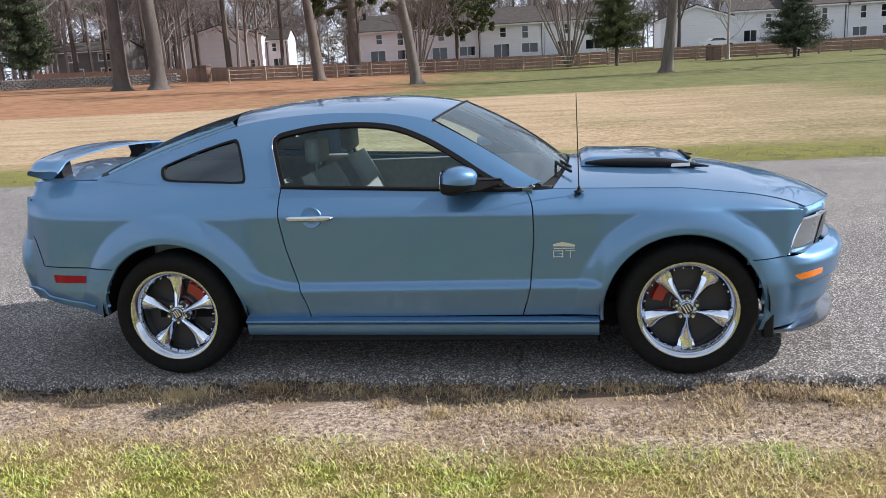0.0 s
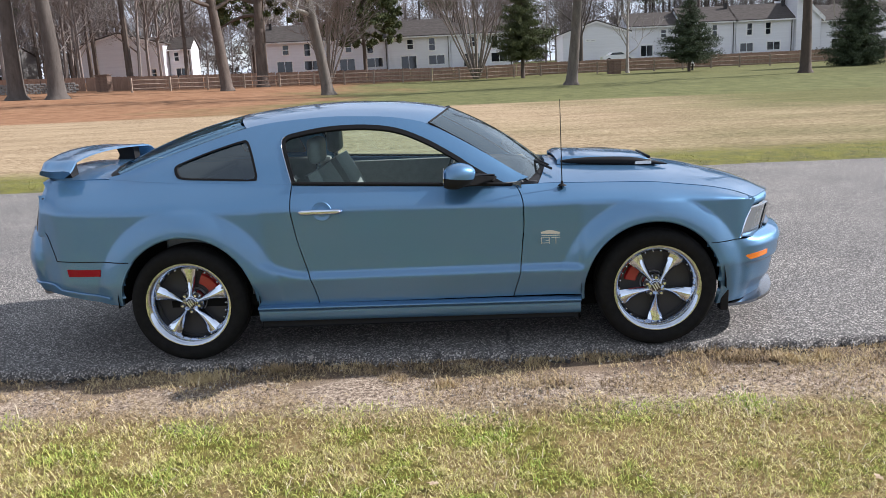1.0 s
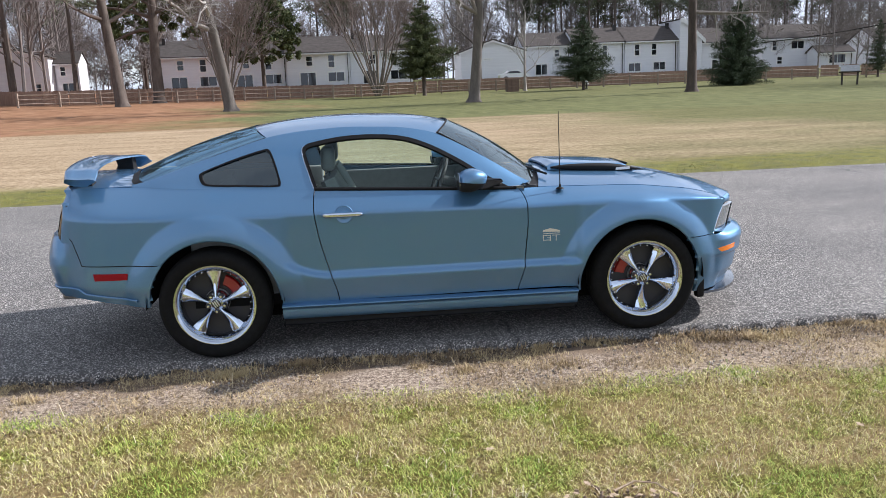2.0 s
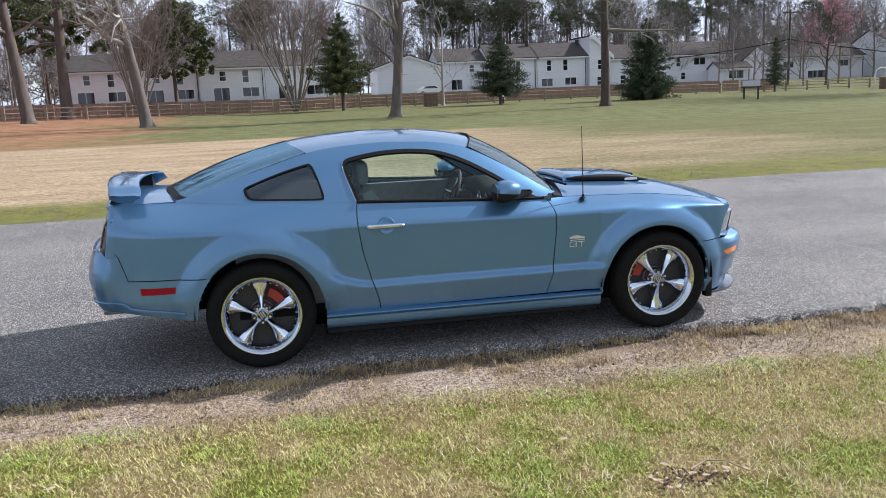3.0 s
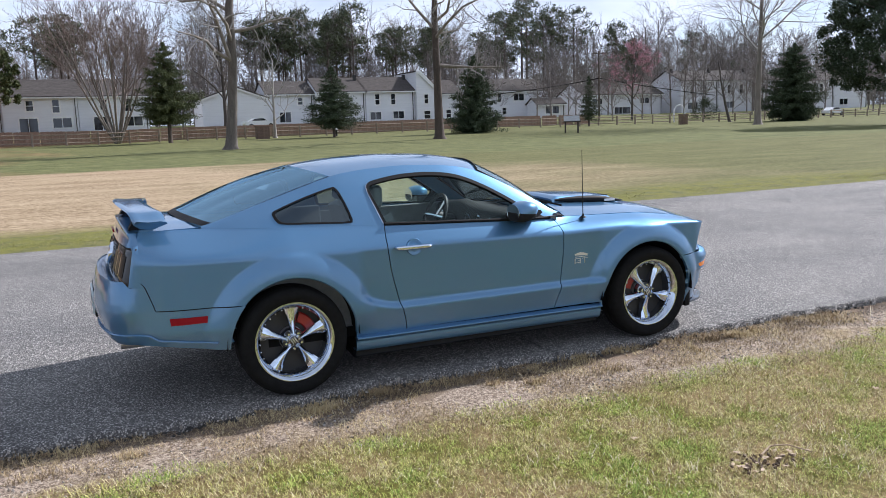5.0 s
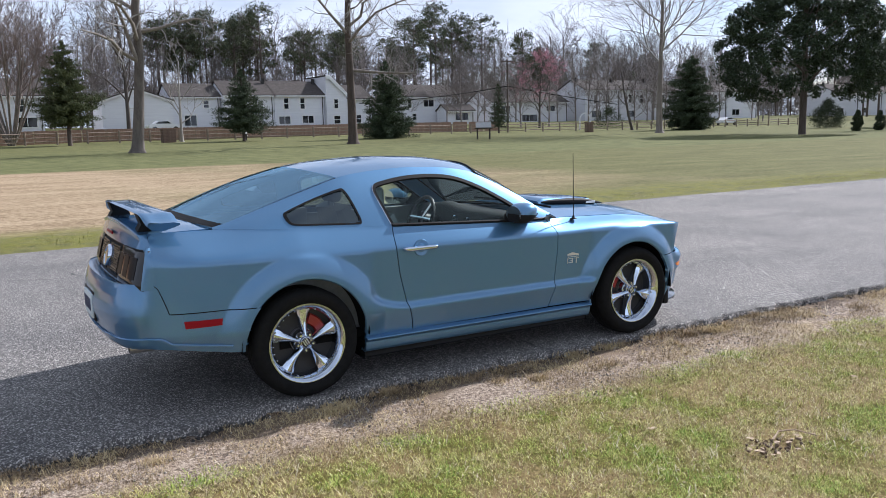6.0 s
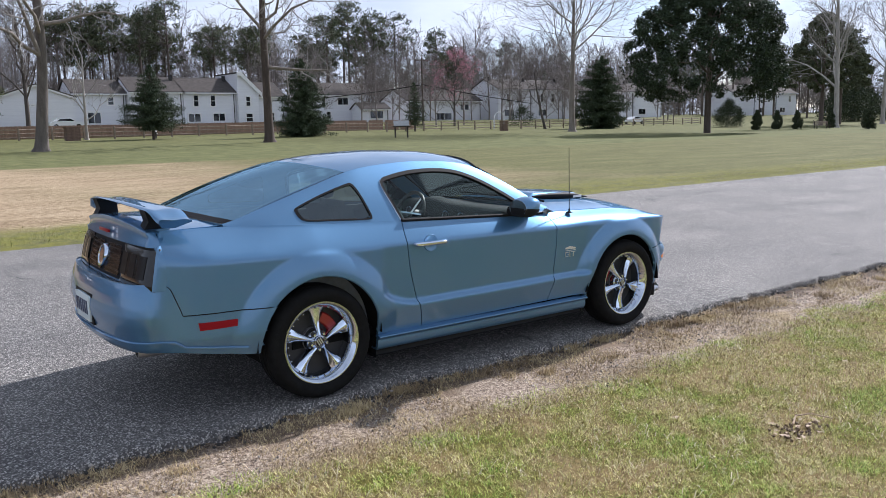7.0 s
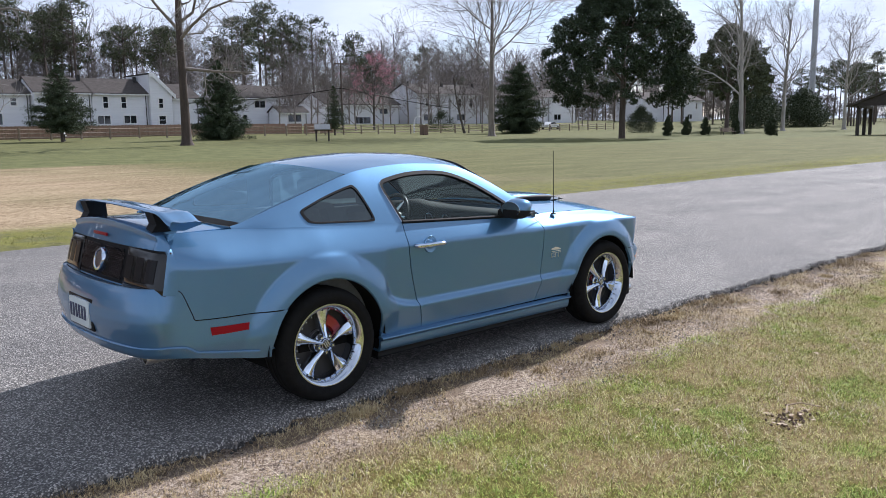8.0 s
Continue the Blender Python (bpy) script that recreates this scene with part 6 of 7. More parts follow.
    # door mirror
    mx, my, mz = 0.245, 0.95, 1.040
    bm = bmesh.new()
    bmesh.ops.create_uvsphere(bm, u_segments=36, v_segments=24, radius=1)
    for v in bm.verts:
        p = [math.copysign(abs(q) ** 0.72, q) for q in v.co]
        taper = 1 - 0.28 * max(p[0], 0)
        v.co = Vector((mx + p[0] * (0.092 if p[0] > 0 else 0.09) + 0.015 * p[2], sgn * (my + p[1] * 0.105 * taper), mz + p[2] * (0.074 if p[2] > 0 else 0.068) * taper))
    bmesh.ops.bisect_plane(bm, geom=bm.verts[:] + bm.edges[:] + bm.faces[:], plane_co=(mx - 0.080, 0, 0), plane_no=(-1, 0, 0), clear_outer=True)
    bmesh.ops.holes_fill(bm, edges=[e for e in bm.edges if e.is_boundary])
    low = bm.copy()
    bmesh.ops.bisect_plane(bm, geom=bm.verts[:] + bm.edges[:] + bm.faces[:], plane_co=(mx, 0, mz - 0.006), plane_no=(-0.10, 0, -1), clear_outer=True)
    mirror = part("door_mirror", bm, PAINT, door, "door mirror with blue cap and black base")
    bmesh.ops.bisect_plane(low, geom=low.verts[:] + low.edges[:] + low.faces[:], plane_co=(mx, 0, mz - 0.008), plane_no=(0.10, 0, 1), clear_outer=True)
    bmesh.ops.scale(low, vec=(1.03, 1.0, 1.0), space=Matrix.Translation((-mx, 0, 0)), verts=low.verts)
    part("mirror_base", low, BLACK, mirror, "black plastic mirror base")
    wedge = slab([Vector((x, sgn * 0.80, z)) for x, z in ((mx - 0.06, mz - 0.066), (mx + 0.09, mz - 0.058), (mx + 0.215, mz - 0.040), (mx + 0.215, mz - 0.012), (mx + 0.10, mz - 0.004), (mx - 0.06, mz - 0.004))], Vector((0, sgn * 0.215, 0)))
    for v in wedge.verts:
        if abs(v.co.y) > 0.9:
            v.co.y -= sgn * (0.15 * clamp((v.co.x - mx) / 0.21) + 0.02)
    bmesh.ops.bevel(wedge, geom=wedge.edges[:], offset=0.010, segments=2, affect="EDGES")
    part("mirror_arm", wedge, BLACK, mirror)
    glassy = lathe([(0.0005, 0.0), (1.0, 0.0), (1.0, 0.002)], 28)
    for v in glassy.verts:
        v.co = Vector((mx - 0.082 + v.co.y, sgn * (my + v.co.x * 0.088), mz + v.co.z * 0.055))
    part("mirror_glass", glassy, CHROME, mirror)

    # headlamp between wing and nose
    def lamp(u, v):
        z = lerp(0.600, 0.766, v)
        a = Vector((fend_front(z) - 0.006, WIDTH(fend_front(z)) - 0.02, z))
        b = Vector((2.075 + 0.03 * v, 0.52, z))
        p = a.lerp(b, u)
        return Vector((p.x + 0.03 * math.sin(math.pi * u), sgn * p.y, z))
    hl = part("headlamp", sheet(lamp, 12, 6, (), 0.02), HEADLAMP, car, "clear headlamp in the blue nose")

    def bezel(u, v):
        p = lamp(lerp(0.66, 0.98, u), lerp(0.04, 0.96, v))
        return Vector((p.x + 0.004, p.y + sgn * 0.003, p.z))
    part("lamp_bezel", sheet(bezel, 6, 6, (), 0.004), SMOKED, hl, "dark inner lamp bezel")
    part("lamp_strip", tube([lamp(0.05, k / 8) + Vector((0.004, sgn * 0.004, 0)) for k in range(9)], 0.006, 6), CHROME, hl)
    return door


build_half(-1)
build_half(1)


def plan_point(line, a):
    """A point and outward normal of a half plan line (x, w), a from 0 to 1."""
    f = a * (len(line) - 1)
    i = min(int(f), len(line) - 2)
    p = line[i].lerp(line[i + 1], f - i)
    d = (line[min(i + 2, len(line) - 1)] - line[max(i - 1, 0)]).normalized()
    n = Vector((d.y, -d.x, 0))
    return p, n


def even(line, n):
    """The line stepped evenly along its length."""
    ds = [0.0]
    for a, b in zip(line, line[1:]):
        ds.append(ds[-1] + (b - a).length)
    out = []
    for k in range(n + 1):
        t = ds[-1] * k / n
        i = max(0, min(len(ds) - 2, int(np.searchsorted(ds, t)) - 1))
        out.append(line[i].lerp(line[i + 1], (t - ds[i]) / max(ds[i + 1] - ds[i], 1e-9)))
    return out


FRONT_PLAN = even(spline([(1.63, 0.878, 0), (1.74, 0.862, 0), (1.85, 0.838, 0), (1.96, 0.795, 0), (2.055, 0.715, 0), (2.145, 0.60, 0), (2.222, 0.43, 0), (2.28, 0.22, 0), (2.30, 0.0, 0)], 8), 60)
REAR_PLAN = even(spline([(-1.65, 0.888, 0), (-1.80, 0.876, 0), (-2.0, 0.848, 0), (-2.13, 0.815, 0), (-2.25, 0.765, 0), (-2.355, 0.695, 0), (-2.42, 0.58, 0), (-2.46, 0.38, 0), (-2.478, 0.19, 0), (-2.482, 0.0, 0)], 8), 60)


def outward_of(line, a, sign):
    p, n = plan_point(line, a)
    return p, n * (1 if n.x * sign + n.y > 0 else -1)


def mirrored(fn):
    """Turns a half form of (a, v) into one that runs across both sides."""
    def whole(u, v):
        a = 1 - abs(2 * u - 1)
        p = fn(a, v)
        return Vector((p.x, p.y * (-1 if u < 0.5 else 1), p.z))
    return whole


# front bumper
F_IN = curve([(0.22, 0.105), (0.27, 0.092), (0.335, 0.052), (0.43, 0.034), (0.447, 0.030), (0.455, 0.012), (0.50, 0.008), (0.553, 0.0), (0.585, 0.018), (0.615, 0.075)], 0.005)


def front_bumper(a, v):
    p, n = outward_of(FRONT_PLAN, a, 1)
    top = lerp(0.598, 0.615, smooth((a - 0.22) / 0.2))
    z = lerp(0.225, top, v)
    k = smooth((a - 0.13) / 0.2)
    inset = F_IN(z) * (k if z > 0.5 else lerp(0.35, 1, k))
    p = p - n * inset
    flush = smooth((1.93 - p.x) / 0.12)
    return Vector((p.x, lerp(p.y, side(p.x, z), flush), z))


bumper = part("front_bumper", sheet(mirrored(front_bumper), 120, 48, [(ARCH_F[0], ARCH_F[1], ARCH_F[2] - 0.01)], 0.02), PAINT, car, "blue front bumper with amber markers")


def chin(a, v):
    p, n = outward_of(FRONT_PLAN, lerp(0.14, 1.0, a), 1)
    prof = [(-0.075, 0.245), (-0.03, 0.232), (0.012, 0.222), (0.016, 0.208), (0.0, 0.198), (-0.06, 0.188)]
    q = prof[round(v * 5)]
    p = p + n * (q[0] - 0.055)
    return Vector((p.x, p.y, q[1] - 0.012 * (1 - a)))


part("chin_spoiler", sheet(mirrored(chin), 80, 5, (), 0.02), GLOSS_BLACK, bumper, "glossy black chin spoiler")
part("mud_flap", block(1.735, 1.785, -0.845, -0.78, 0.18, 0.37, 0.01), BLACK, bumper)
part("mud_flap", block(1.735, 1.785, 0.78, 0.845, 0.18, 0.37, 0.01), BLACK, bumper)
for sgn in (-1, 1):
    def amber(u, v):
        a = lerp(0.145, 0.36, u)
        p, n = outward_of(FRONT_PLAN, a, 1)
        z = lerp(0.463 + 0.022 * u, 0.502 + 0.012 * u, v)
        p = p - n * (F_IN(z) - 0.003)
        return Vector((p.x, sgn * p.y, z))
    part("marker_lamp", sheet(amber, 14, 4, (), 0.012), AMBER_LENS, bumper, "amber marker lamp")


# grille and nose panel
def grille(u, v):
    w = lerp(-0.52, 0.52, u)
    z = lerp(0.60, 0.80, v)
    return Vector((2.13 - 0.20 * w * w - 0.25 * (z - 0.6) + 0.10 * (z - 0.6), w, z))


nose = part("grille", sheet(grille, 24, 8, (), 0.03), BLACK, car, "black grille")
for z in (0.64, 0.68, 0.72, 0.76):
    part("grille_bar", tube([grille(u / 20, (z - 0.6) / 0.2) + Vector((0.006, 0, 0)) for u in range(21)], 0.006, 6), BLACK, nose)

# hood
HOOD_C = curve([(0.70, 1.030), (1.0, 1.022), (1.36, 1.000), (1.7, 0.958), (2.0, 0.885), (2.15, 0.825), (2.27, 0.745)], 0.07)


def hood_end(w):
    return 2.235 - 0.275 * (w / 0.66) ** 2


def hood_start(w):
    return 0.80 - 0.10 * (w / 0.73) ** 2


def hood_z(x, w):
    xe = min(x, 2.02)
    e = TOP_Z(xe) + 0.001
    wt = TOP_W(xe)
    return lerp(e, HOOD_C(x), clamp(1 - (w / wt) ** 2)) if x < 2.02 else lerp(TOP_Z(2.02) - 0.10 * (x - 2.02), HOOD_C(x), clamp(1 - (w / 0.655) ** 2))


def hood(u, v):
    s = 2 * u - 1
    x = lerp(hood_start(s * 0.72), hood_end(s * 0.66), v)
    w = s * (TOP_W(min(x, 2.02)) - 0.004)
    return Vector((x, w, hood_z(x, abs(w))))


bonnet = part("hood", sheet(hood, 48, 64, (), 0.02), PAINT, car, "blue hood with a raised scoop")


# nose panel between hood, lamps and grille
def nose_panel(t, v):
    w, wb = lerp(0.695, 0.0, t), lerp(0.775, 0.0, t)
    xt = hood_end(min(w, 0.655)) - 0.006
    top = Vector((xt, w, hood_z(xt, min(w, 0.65)) - 0.006))
    xb = lerp(1.89, 2.085, (0.775 - wb) / 0.255) if wb > 0.52 else 2.085 + 0.05 * (1 - (wb / 0.52) ** 2)
    p = Vector((xb, wb, 0.768 if wb > 0.52 else 0.79)).lerp(top, v)
    p.x += 0.012 * math.sin(math.pi * v)
    return p


part("nose_panel", sheet(mirrored(nose_panel), 80, 8, (), 0.012), PAINT, car, "blue nose panel above the headlamps")


def bumper_top(a, v):
    a = lerp(0.25, 1.0, a)
    p = front_bumper(a, 1.0)
    q = Vector((lerp(1.84, 2.10, clamp((0.775 - p.y) / 0.255)) if p.y > 0.52 else 2.11, p.y * 0.99, 0.604))
    return p.lerp(q, v)


part("bumper_shelf", sheet(mirrored(bumper_top), 60, 6, (), 0.006), PAINT, bumper)


# hood scoop: raised blister with black side inlets
def scoop(u, v):
    s = 2 * u - 1
    x = lerp(0.86, 1.52, v)
    base = hood_z(x, abs(s) * 0.31)
    rise = 0.044 * smooth((1.52 - x) / 0.11) * smooth((1 - abs(s)) / 0.07) * smooth((x - 0.80) / 0.12)
    half = lerp(0.33, 0.29, v)
    return Vector((x, s * half, base + rise + 0.001))


sc = part("hood_scoop", sheet(scoop, 40, 40, (), 0.02), PAINT, bonnet, "blue hood scoop with black inlets")
for sgn in (-1, 1):
    inlet = []
    for x in np.linspace(0.88, 1.55, 12):
        inlet.append(Vector((x, sgn * (lerp(0.33, 0.29, (x - 0.86) / 0.66) + 0.002), hood_z(x, 0.31) + 0.020)))
    part("scoop_inlet", tube(inlet, [0.006, 0.016, 0.022, 0.026, 0.029, 0.031, 0.032, 0.031, 0.027, 0.020, 0.012, 0.004], 10, flat=0.9), BLACK, sc, "black side inlet")
    x0 = 1.40
    yy = lerp(0.33, 0.29, (x0 - 0.86) / 0.66) + 0.029
    plate_ = part("scoop_badge", block(x0 - 0.055, x0 + 0.045, sgn * (yy - 0.002), sgn * (yy + 0.003), hood_z(x0, 0.31) + 0.010, hood_z(x0, 0.31) + 0.028), WHITE_INK, sc, "white lettering reduced to bars", smooth=False)
front_in = block(1.452, 1.468, -0.20, 0.20, 1.012, 1.030, 0.004)
part("scoop_mouth", front_in, BLACK, sc)


# cowl, wipers
def cowl(u, v):
    s = 2 * u - 1
    x0 = 0.66 + 0.02 - 0.03 * s * s
    x1 = hood_start(s * 0.72) + 0.03
    x = lerp(x0 - 0.06 * s * s, x1, v)
    return Vector((x, s * 0.715, lerp(0.985, 0.955, v) + 0.035 * (1 - s * s)))


part("cowl_panel", sheet(cowl, 30, 6, (), 0.01), BLACK, car, "black plastic cowl under the windscreen")


# windscreen, roof, rear window between the rails
def screen_low(s):
    return Vector((0.785 - 0.142 * s * s, s * 0.735, 1.022 - 0.050 * s * s))


def screen_high(s):
    return Vector((0.195 - 0.115 * s * s, s * 0.588, 1.383 - 0.062 * abs(s) ** 2.2))


def windscreen(u, v):
    s = 2 * u - 1
    p = screen_low(s).lerp(screen_high(s), v)
    if abs(s) > 0.97:
        p.y = math.copysign(lerp(0.735, 0.588, v), s)
    p += Vector((0.35, 0, 0.55)).normalized() * 0.026 * math.sin(math.pi * v) * (1 - 0.55 * s * s)
    return p


ws = part("windscreen", sheet(windscreen, 36, 24, (), 0), WINDSCREEN_GLASS, car, "clear windscreen")
ws.visible_shadow = False
for sgn in (-1, 1):
    s = sgn * 1.0
    part("screen_seal", tube([windscreen((s + 1) / 2, k / 16) for k in range(17)], 0.005, 6), TRIM, car)
    arm = spline([(0.80, sgn * 0.10 - 0.45, 1.015), (0.74, sgn * 0.10 - 0.30, 1.035), (0.70, sgn * 0.12 - 0.05, 1.045), (0.68, sgn * 0.12 + 0.22, 1.045)], 5)
    part("wiper", tube(arm, 0.008, 6), BLACK, car, "black windscreen wiper")
part("screen_seal", tube([windscreen(k / 30, 1) for k in range(31)], 0.006, 6), TRIM, car)


def roof_rear(s):
    return Vector((-1.13 + 0.125 * s * s, s * 0.607, 1.392 - 0.055 * s * s))


def roof(u, v):
    s = 2 * u - 1
    a, b = screen_high(s), roof_rear(s)
    x = lerp(a.x - 0.004, b.x + 0.004, v)
    xr = lerp(0.074, -1.0, v)
    zr, wr = RAIL_Z(xr), RAIL_W(xr)
    crown = lerp(0.062, 0.055, v) + 0.006 * math.sin(math.pi * v)
    return Vector((x, s * (wr - 0.003), zr + crown * (1 - abs(s) ** 2.2)))


part("roof", sheet(roof, 40, 48, (), 0.012), PAINT, car, "blue roof panel")


def rear_low(s):
    return Vector((-1.955 + 0.15 * s * s, s * 0.632, 1.112 - 0.036 * s * s))


def rear_screen(u, v):
    s = 2 * u - 1
    p = rear_low(s).lerp(roof_rear(s), v)
    xr = p.x
    if abs(s) > 0.6:
        k = (abs(s) - 0.6) / 0.4
        p.y = math.copysign(lerp(abs(p.y), RAIL_W(xr) - 0.004, k * 0.9), s)
    p.z += 0.030 * math.sin(math.pi * v) * (1 - 0.75 * s * s)
    return p


rg = part("rear_window", sheet(rear_screen, 40, 40, (), 0), SCREEN_GLASS, car, "wide sloping rear window")
rg.visible_shadow = False


def frit(u, v):
    # black ceramic border along the lower edge
    p = rear_screen(u, 0.055 * v)
    return p + Vector((-0.4, 0, 0.9)) * 0.0015


part("rear_window_border", sheet(frit, 40, 3, (), 0), BLACK, rg)
for sgn in (-1, 1):
    part("rear_window_border", sheet(lambda u, v: rear_screen((1 + sgn * (1 - 0.055 * u)) / 2, v) - Vector((-0.4, 0, 0.9)) * 0.004, 2, 30, (), 0), BLACK, rg)
part("rear_window_border", sheet(lambda u, v: rear_screen(u, 1 - 0.03 * v) - Vector((-0.4, 0, 0.9)) * 0.004, 40, 2, (), 0), BLACK, rg)


# tail: deck lid, tail panel with lamps, bumper
def tail_x(w, z):
    return -2.335 + 0.045 * (abs(w) / 0.7) ** 2.4 + 0.060 * clamp((abs(w) - 0.60) / 0.16, 0, 1.2) ** 2 + 0.26 * (z - 0.89) * clamp((0.80 - abs(w)) / 0.12)


def deck(u, v):
    s = 2 * u - 1
    w = s * 0.606
    if v < 0.72:
        k = v / 0.72
        x0 = rear_low(s).x - 0.004
        x = lerp(x0, -2.262 + 0.03 * s * s, k)
        z = lerp(rear_low(s).z - 0.004, 1.118 - 0.05 * s * s, smooth(k))
        return Vector((x, w * lerp(1.02, 1.0, k), z))
    k = (v - 0.72) / 0.28
    z0 = 1.118 - 0.05 * s * s
    x0 = -2.262 + 0.03 * s * s
    c = [Vector((x0, w, z0)), Vector((x0 - 0.03, w, z0 - 0.004)), Vector((tail_x(w, 1.06) + 0.004, w, z0 - 0.035)), Vector((tail_x(w, 0.99), w, 0.99))]
    p = spline(c, 6)
    return p[round(k * (len(p) - 1))]


lid = part("trunk_lid", sheet(deck, 40, 64, (), 0.012), PAINT, car, "blue trunk lid carrying a wing spoiler")
part("trunk_badge", block(-2.318, -2.308, -0.06, 0.14, 1.022, 1.040, 0.002), RED_LENS, lid, "small dark red badge")


def tail_panel(u, v):
    w, z = lerp(-0.716, 0.716, u), lerp(0.752, 0.984, v)
    return Vector((tail_x(w, z) + 0.012, w, z))


# quarter panel's rear face above the lamps
for sgn in (-1, 1):
    def tail_corner(u, v):
        a = deck(1.0, lerp(0.72, 1.0, v))
        z = a.z
        xo = -2.212
        b = Vector((xo, side(xo, z), z - 0.004))
        p = Vector((a.x, 0.609, z)).lerp(b, u)
        p.x -= 0.016 * math.sin(math.pi * u) * v
        return Vector((p.x, sgn * p.y, p.z))
    part("tail_corner", sheet(tail_corner, 14, 20, (), 0.012), PAINT, car)

    def lamp_corner(u, v):
        z = lerp(0.757, 0.998, v)
        xo = -2.213
        p = Vector((tail_x(0.716, z) - 0.006, 0.716, z)).lerp(Vector((xo, side(xo, z), z)), u)
        p.x -= 0.007 * math.sin(math.pi * u)
        return Vector((p.x, sgn * p.y, p.z))
    part("lamp_surround", sheet(lamp_corner, 8, 16, (), 0.012), PAINT, car)

tp = part("tail_panel", sheet(tail_panel, 40, 8, (), 0.012), BLACK, car, "black honeycomb tail panel between the lamps")
for i in range(20):
    for j in range(6):
        w = -0.30 + 0.60 * (i + 0.5 * (j % 2)) / 19.5
        z = 0.812 + 0.029 * j
        if math.hypot(w, z - 0.885) > 0.078 and abs(w) < 0.32:
            cell = lathe([(0.0135, 0), (0.0135, -0.007), (0.0105, -0.007), (0.0105, 0)], 6, closed=True)
            for v in cell.verts:
                c = v.co.copy()
                v.co = Vector((tail_x(w, z) + 0.006 + c.y + 0.26 * c.z, w + c.x, z + c.z))
            part("honeycomb_cell", cell, GLOSS_BLACK, tp, smooth=False)
med = lathe([(0.0005, -0.02), (0.045, -0.02), (0.048, -0.012), (0.052, -0.024), (0.064, -0.022), (0.068, -0.01), (0.068, 0.01)], 36)
for v in med.verts:
    c = v.co.copy()
    v.co = Vector((tail_x(0, 0.885 + c.z) + 0.004 + c.y, c.x, 0.885 + c.z))
for f in med.faces:
    r = max(math.hypot(v.co.y, v.co.z - 0.885) for v in f.verts)
    f.material_index = 1 if r < 0.050 else 0
part("tail_emblem", med, [CHROME, GLOSS_BLACK], tp, "round chrome tail emblem")
for sgn in (-1, 1):
    def lens(u, v):
        w, z = lerp(0.335, 0.714, u), lerp(0.762, 0.980, v)
        bulge = 0.012 * (1 - (2 * u - 1) ** 6) * (1 - (2 * v - 1) ** 6)
        return Vector((tail_x(w, z) + 0.006 - bulge, sgn * w, z - 0.012 * (u - 0.3)))
    tl = part("tail_lamp", sheet(lens, 20, 14, (), 0.02), SMOKED, car, "smoked dark tail lamp")
    for k in range(3):
        w0 = 0.36 + 0.112 * k
        bm = sheet(lambda u, v: Vector((tail_x(w0 + 0.075 * u, lerp(0.82, 0.945, v)) - 0.0072, sgn * (w0 + 0.075 * u), lerp(0.82, 0.945, v) - 0.012 * ((w0 + 0.075 * u - 0.335) / 0.4 - 0.3))), 3, 4, (), 0.006)
        part("lamp_segment", bm, SMOKED_PALE, tl)

R_IN = curve([(0.34, 0.115), (0.385, 0.065), (0.41, 0.050), (0.425, 0.036), (0.50, 0.020), (0.56, 0.006), (0.61, 0.0), (0.66, 0.006), (0.72, 0.020), (0.765, 0.036), (0.80, 0.055)], 0.008)


def rear_bumper(a, v):
    p, n = outward_of(REAR_PLAN, a, -1)
    top = lerp(0.611, 0.785, smooth((-2.148 - p.x) / 0.055))
    low = lerp(0.352, 0.405, smooth((-1.75 - p.x) / 0.5))
    z = lerp(low, top, v)
    k = lerp(0.45, 1.0, smooth((-2.0 - p.x) / 0.3))
    high = smooth((z - 0.60) / 0.06) * (1 - smooth((-2.19 - p.x) / 0.10))
    p = p - n * (R_IN(z - lerp(-0.045, 0, k)) * k * (1 - high))
    flush = smooth((p.x + 2.32) / 0.13)
    return Vector((p.x, lerp(p.y, side(p.x, z), flush), z))


rb = part("rear_bumper", sheet(mirrored(rear_bumper), 150, 44, [(ARCH_R[0], ARCH_R[1], ARCH_R[2] - 0.012)], 0.02), PAINT, car, "blue rear bumper with a number plate recess")


def ledge(a, v):
    a = lerp(0.35, 1.0, a)
    p = rear_bumper(a, 1.0)
    q = Vector((tail_x(min(p.y, 0.735), 0.765) + 0.012, min(p.y, 0.735), 0.764))
    r = p.lerp(q, v)
    r.z += 0.010 * math.sin(math.pi * v * 0.6)
    return r


part("bumper_shelf", sheet(mirrored(ledge), 90, 8, (), 0.005), PAINT, rb)
lip_line = [rear_bumper(a, 0.16) for a in np.linspace(0.115, 1.0, 50)]
for sgn in (-1, 1):
    part("bumper_lip", tube([Vector((p.x - 0.004, sgn * (p.y + 0.004), p.z)) for p in lip_line], 0.009, 6), PAINT, rb)
    pipe = lathe([(0.034, 0.0), (0.037, 0.004), (0.037, 0.22), (0.030, 0.22), (0.030, 0.0)], 22, closed=True)
    for v in pipe.verts:
        c = v.co.copy()
        v.co = Vector((-2.352 + c.y, sgn * 0.58 + c.x, 0.402 + c.z))
    part("exhaust_tip", pipe, STEEL, car, "chrome exhaust tip")
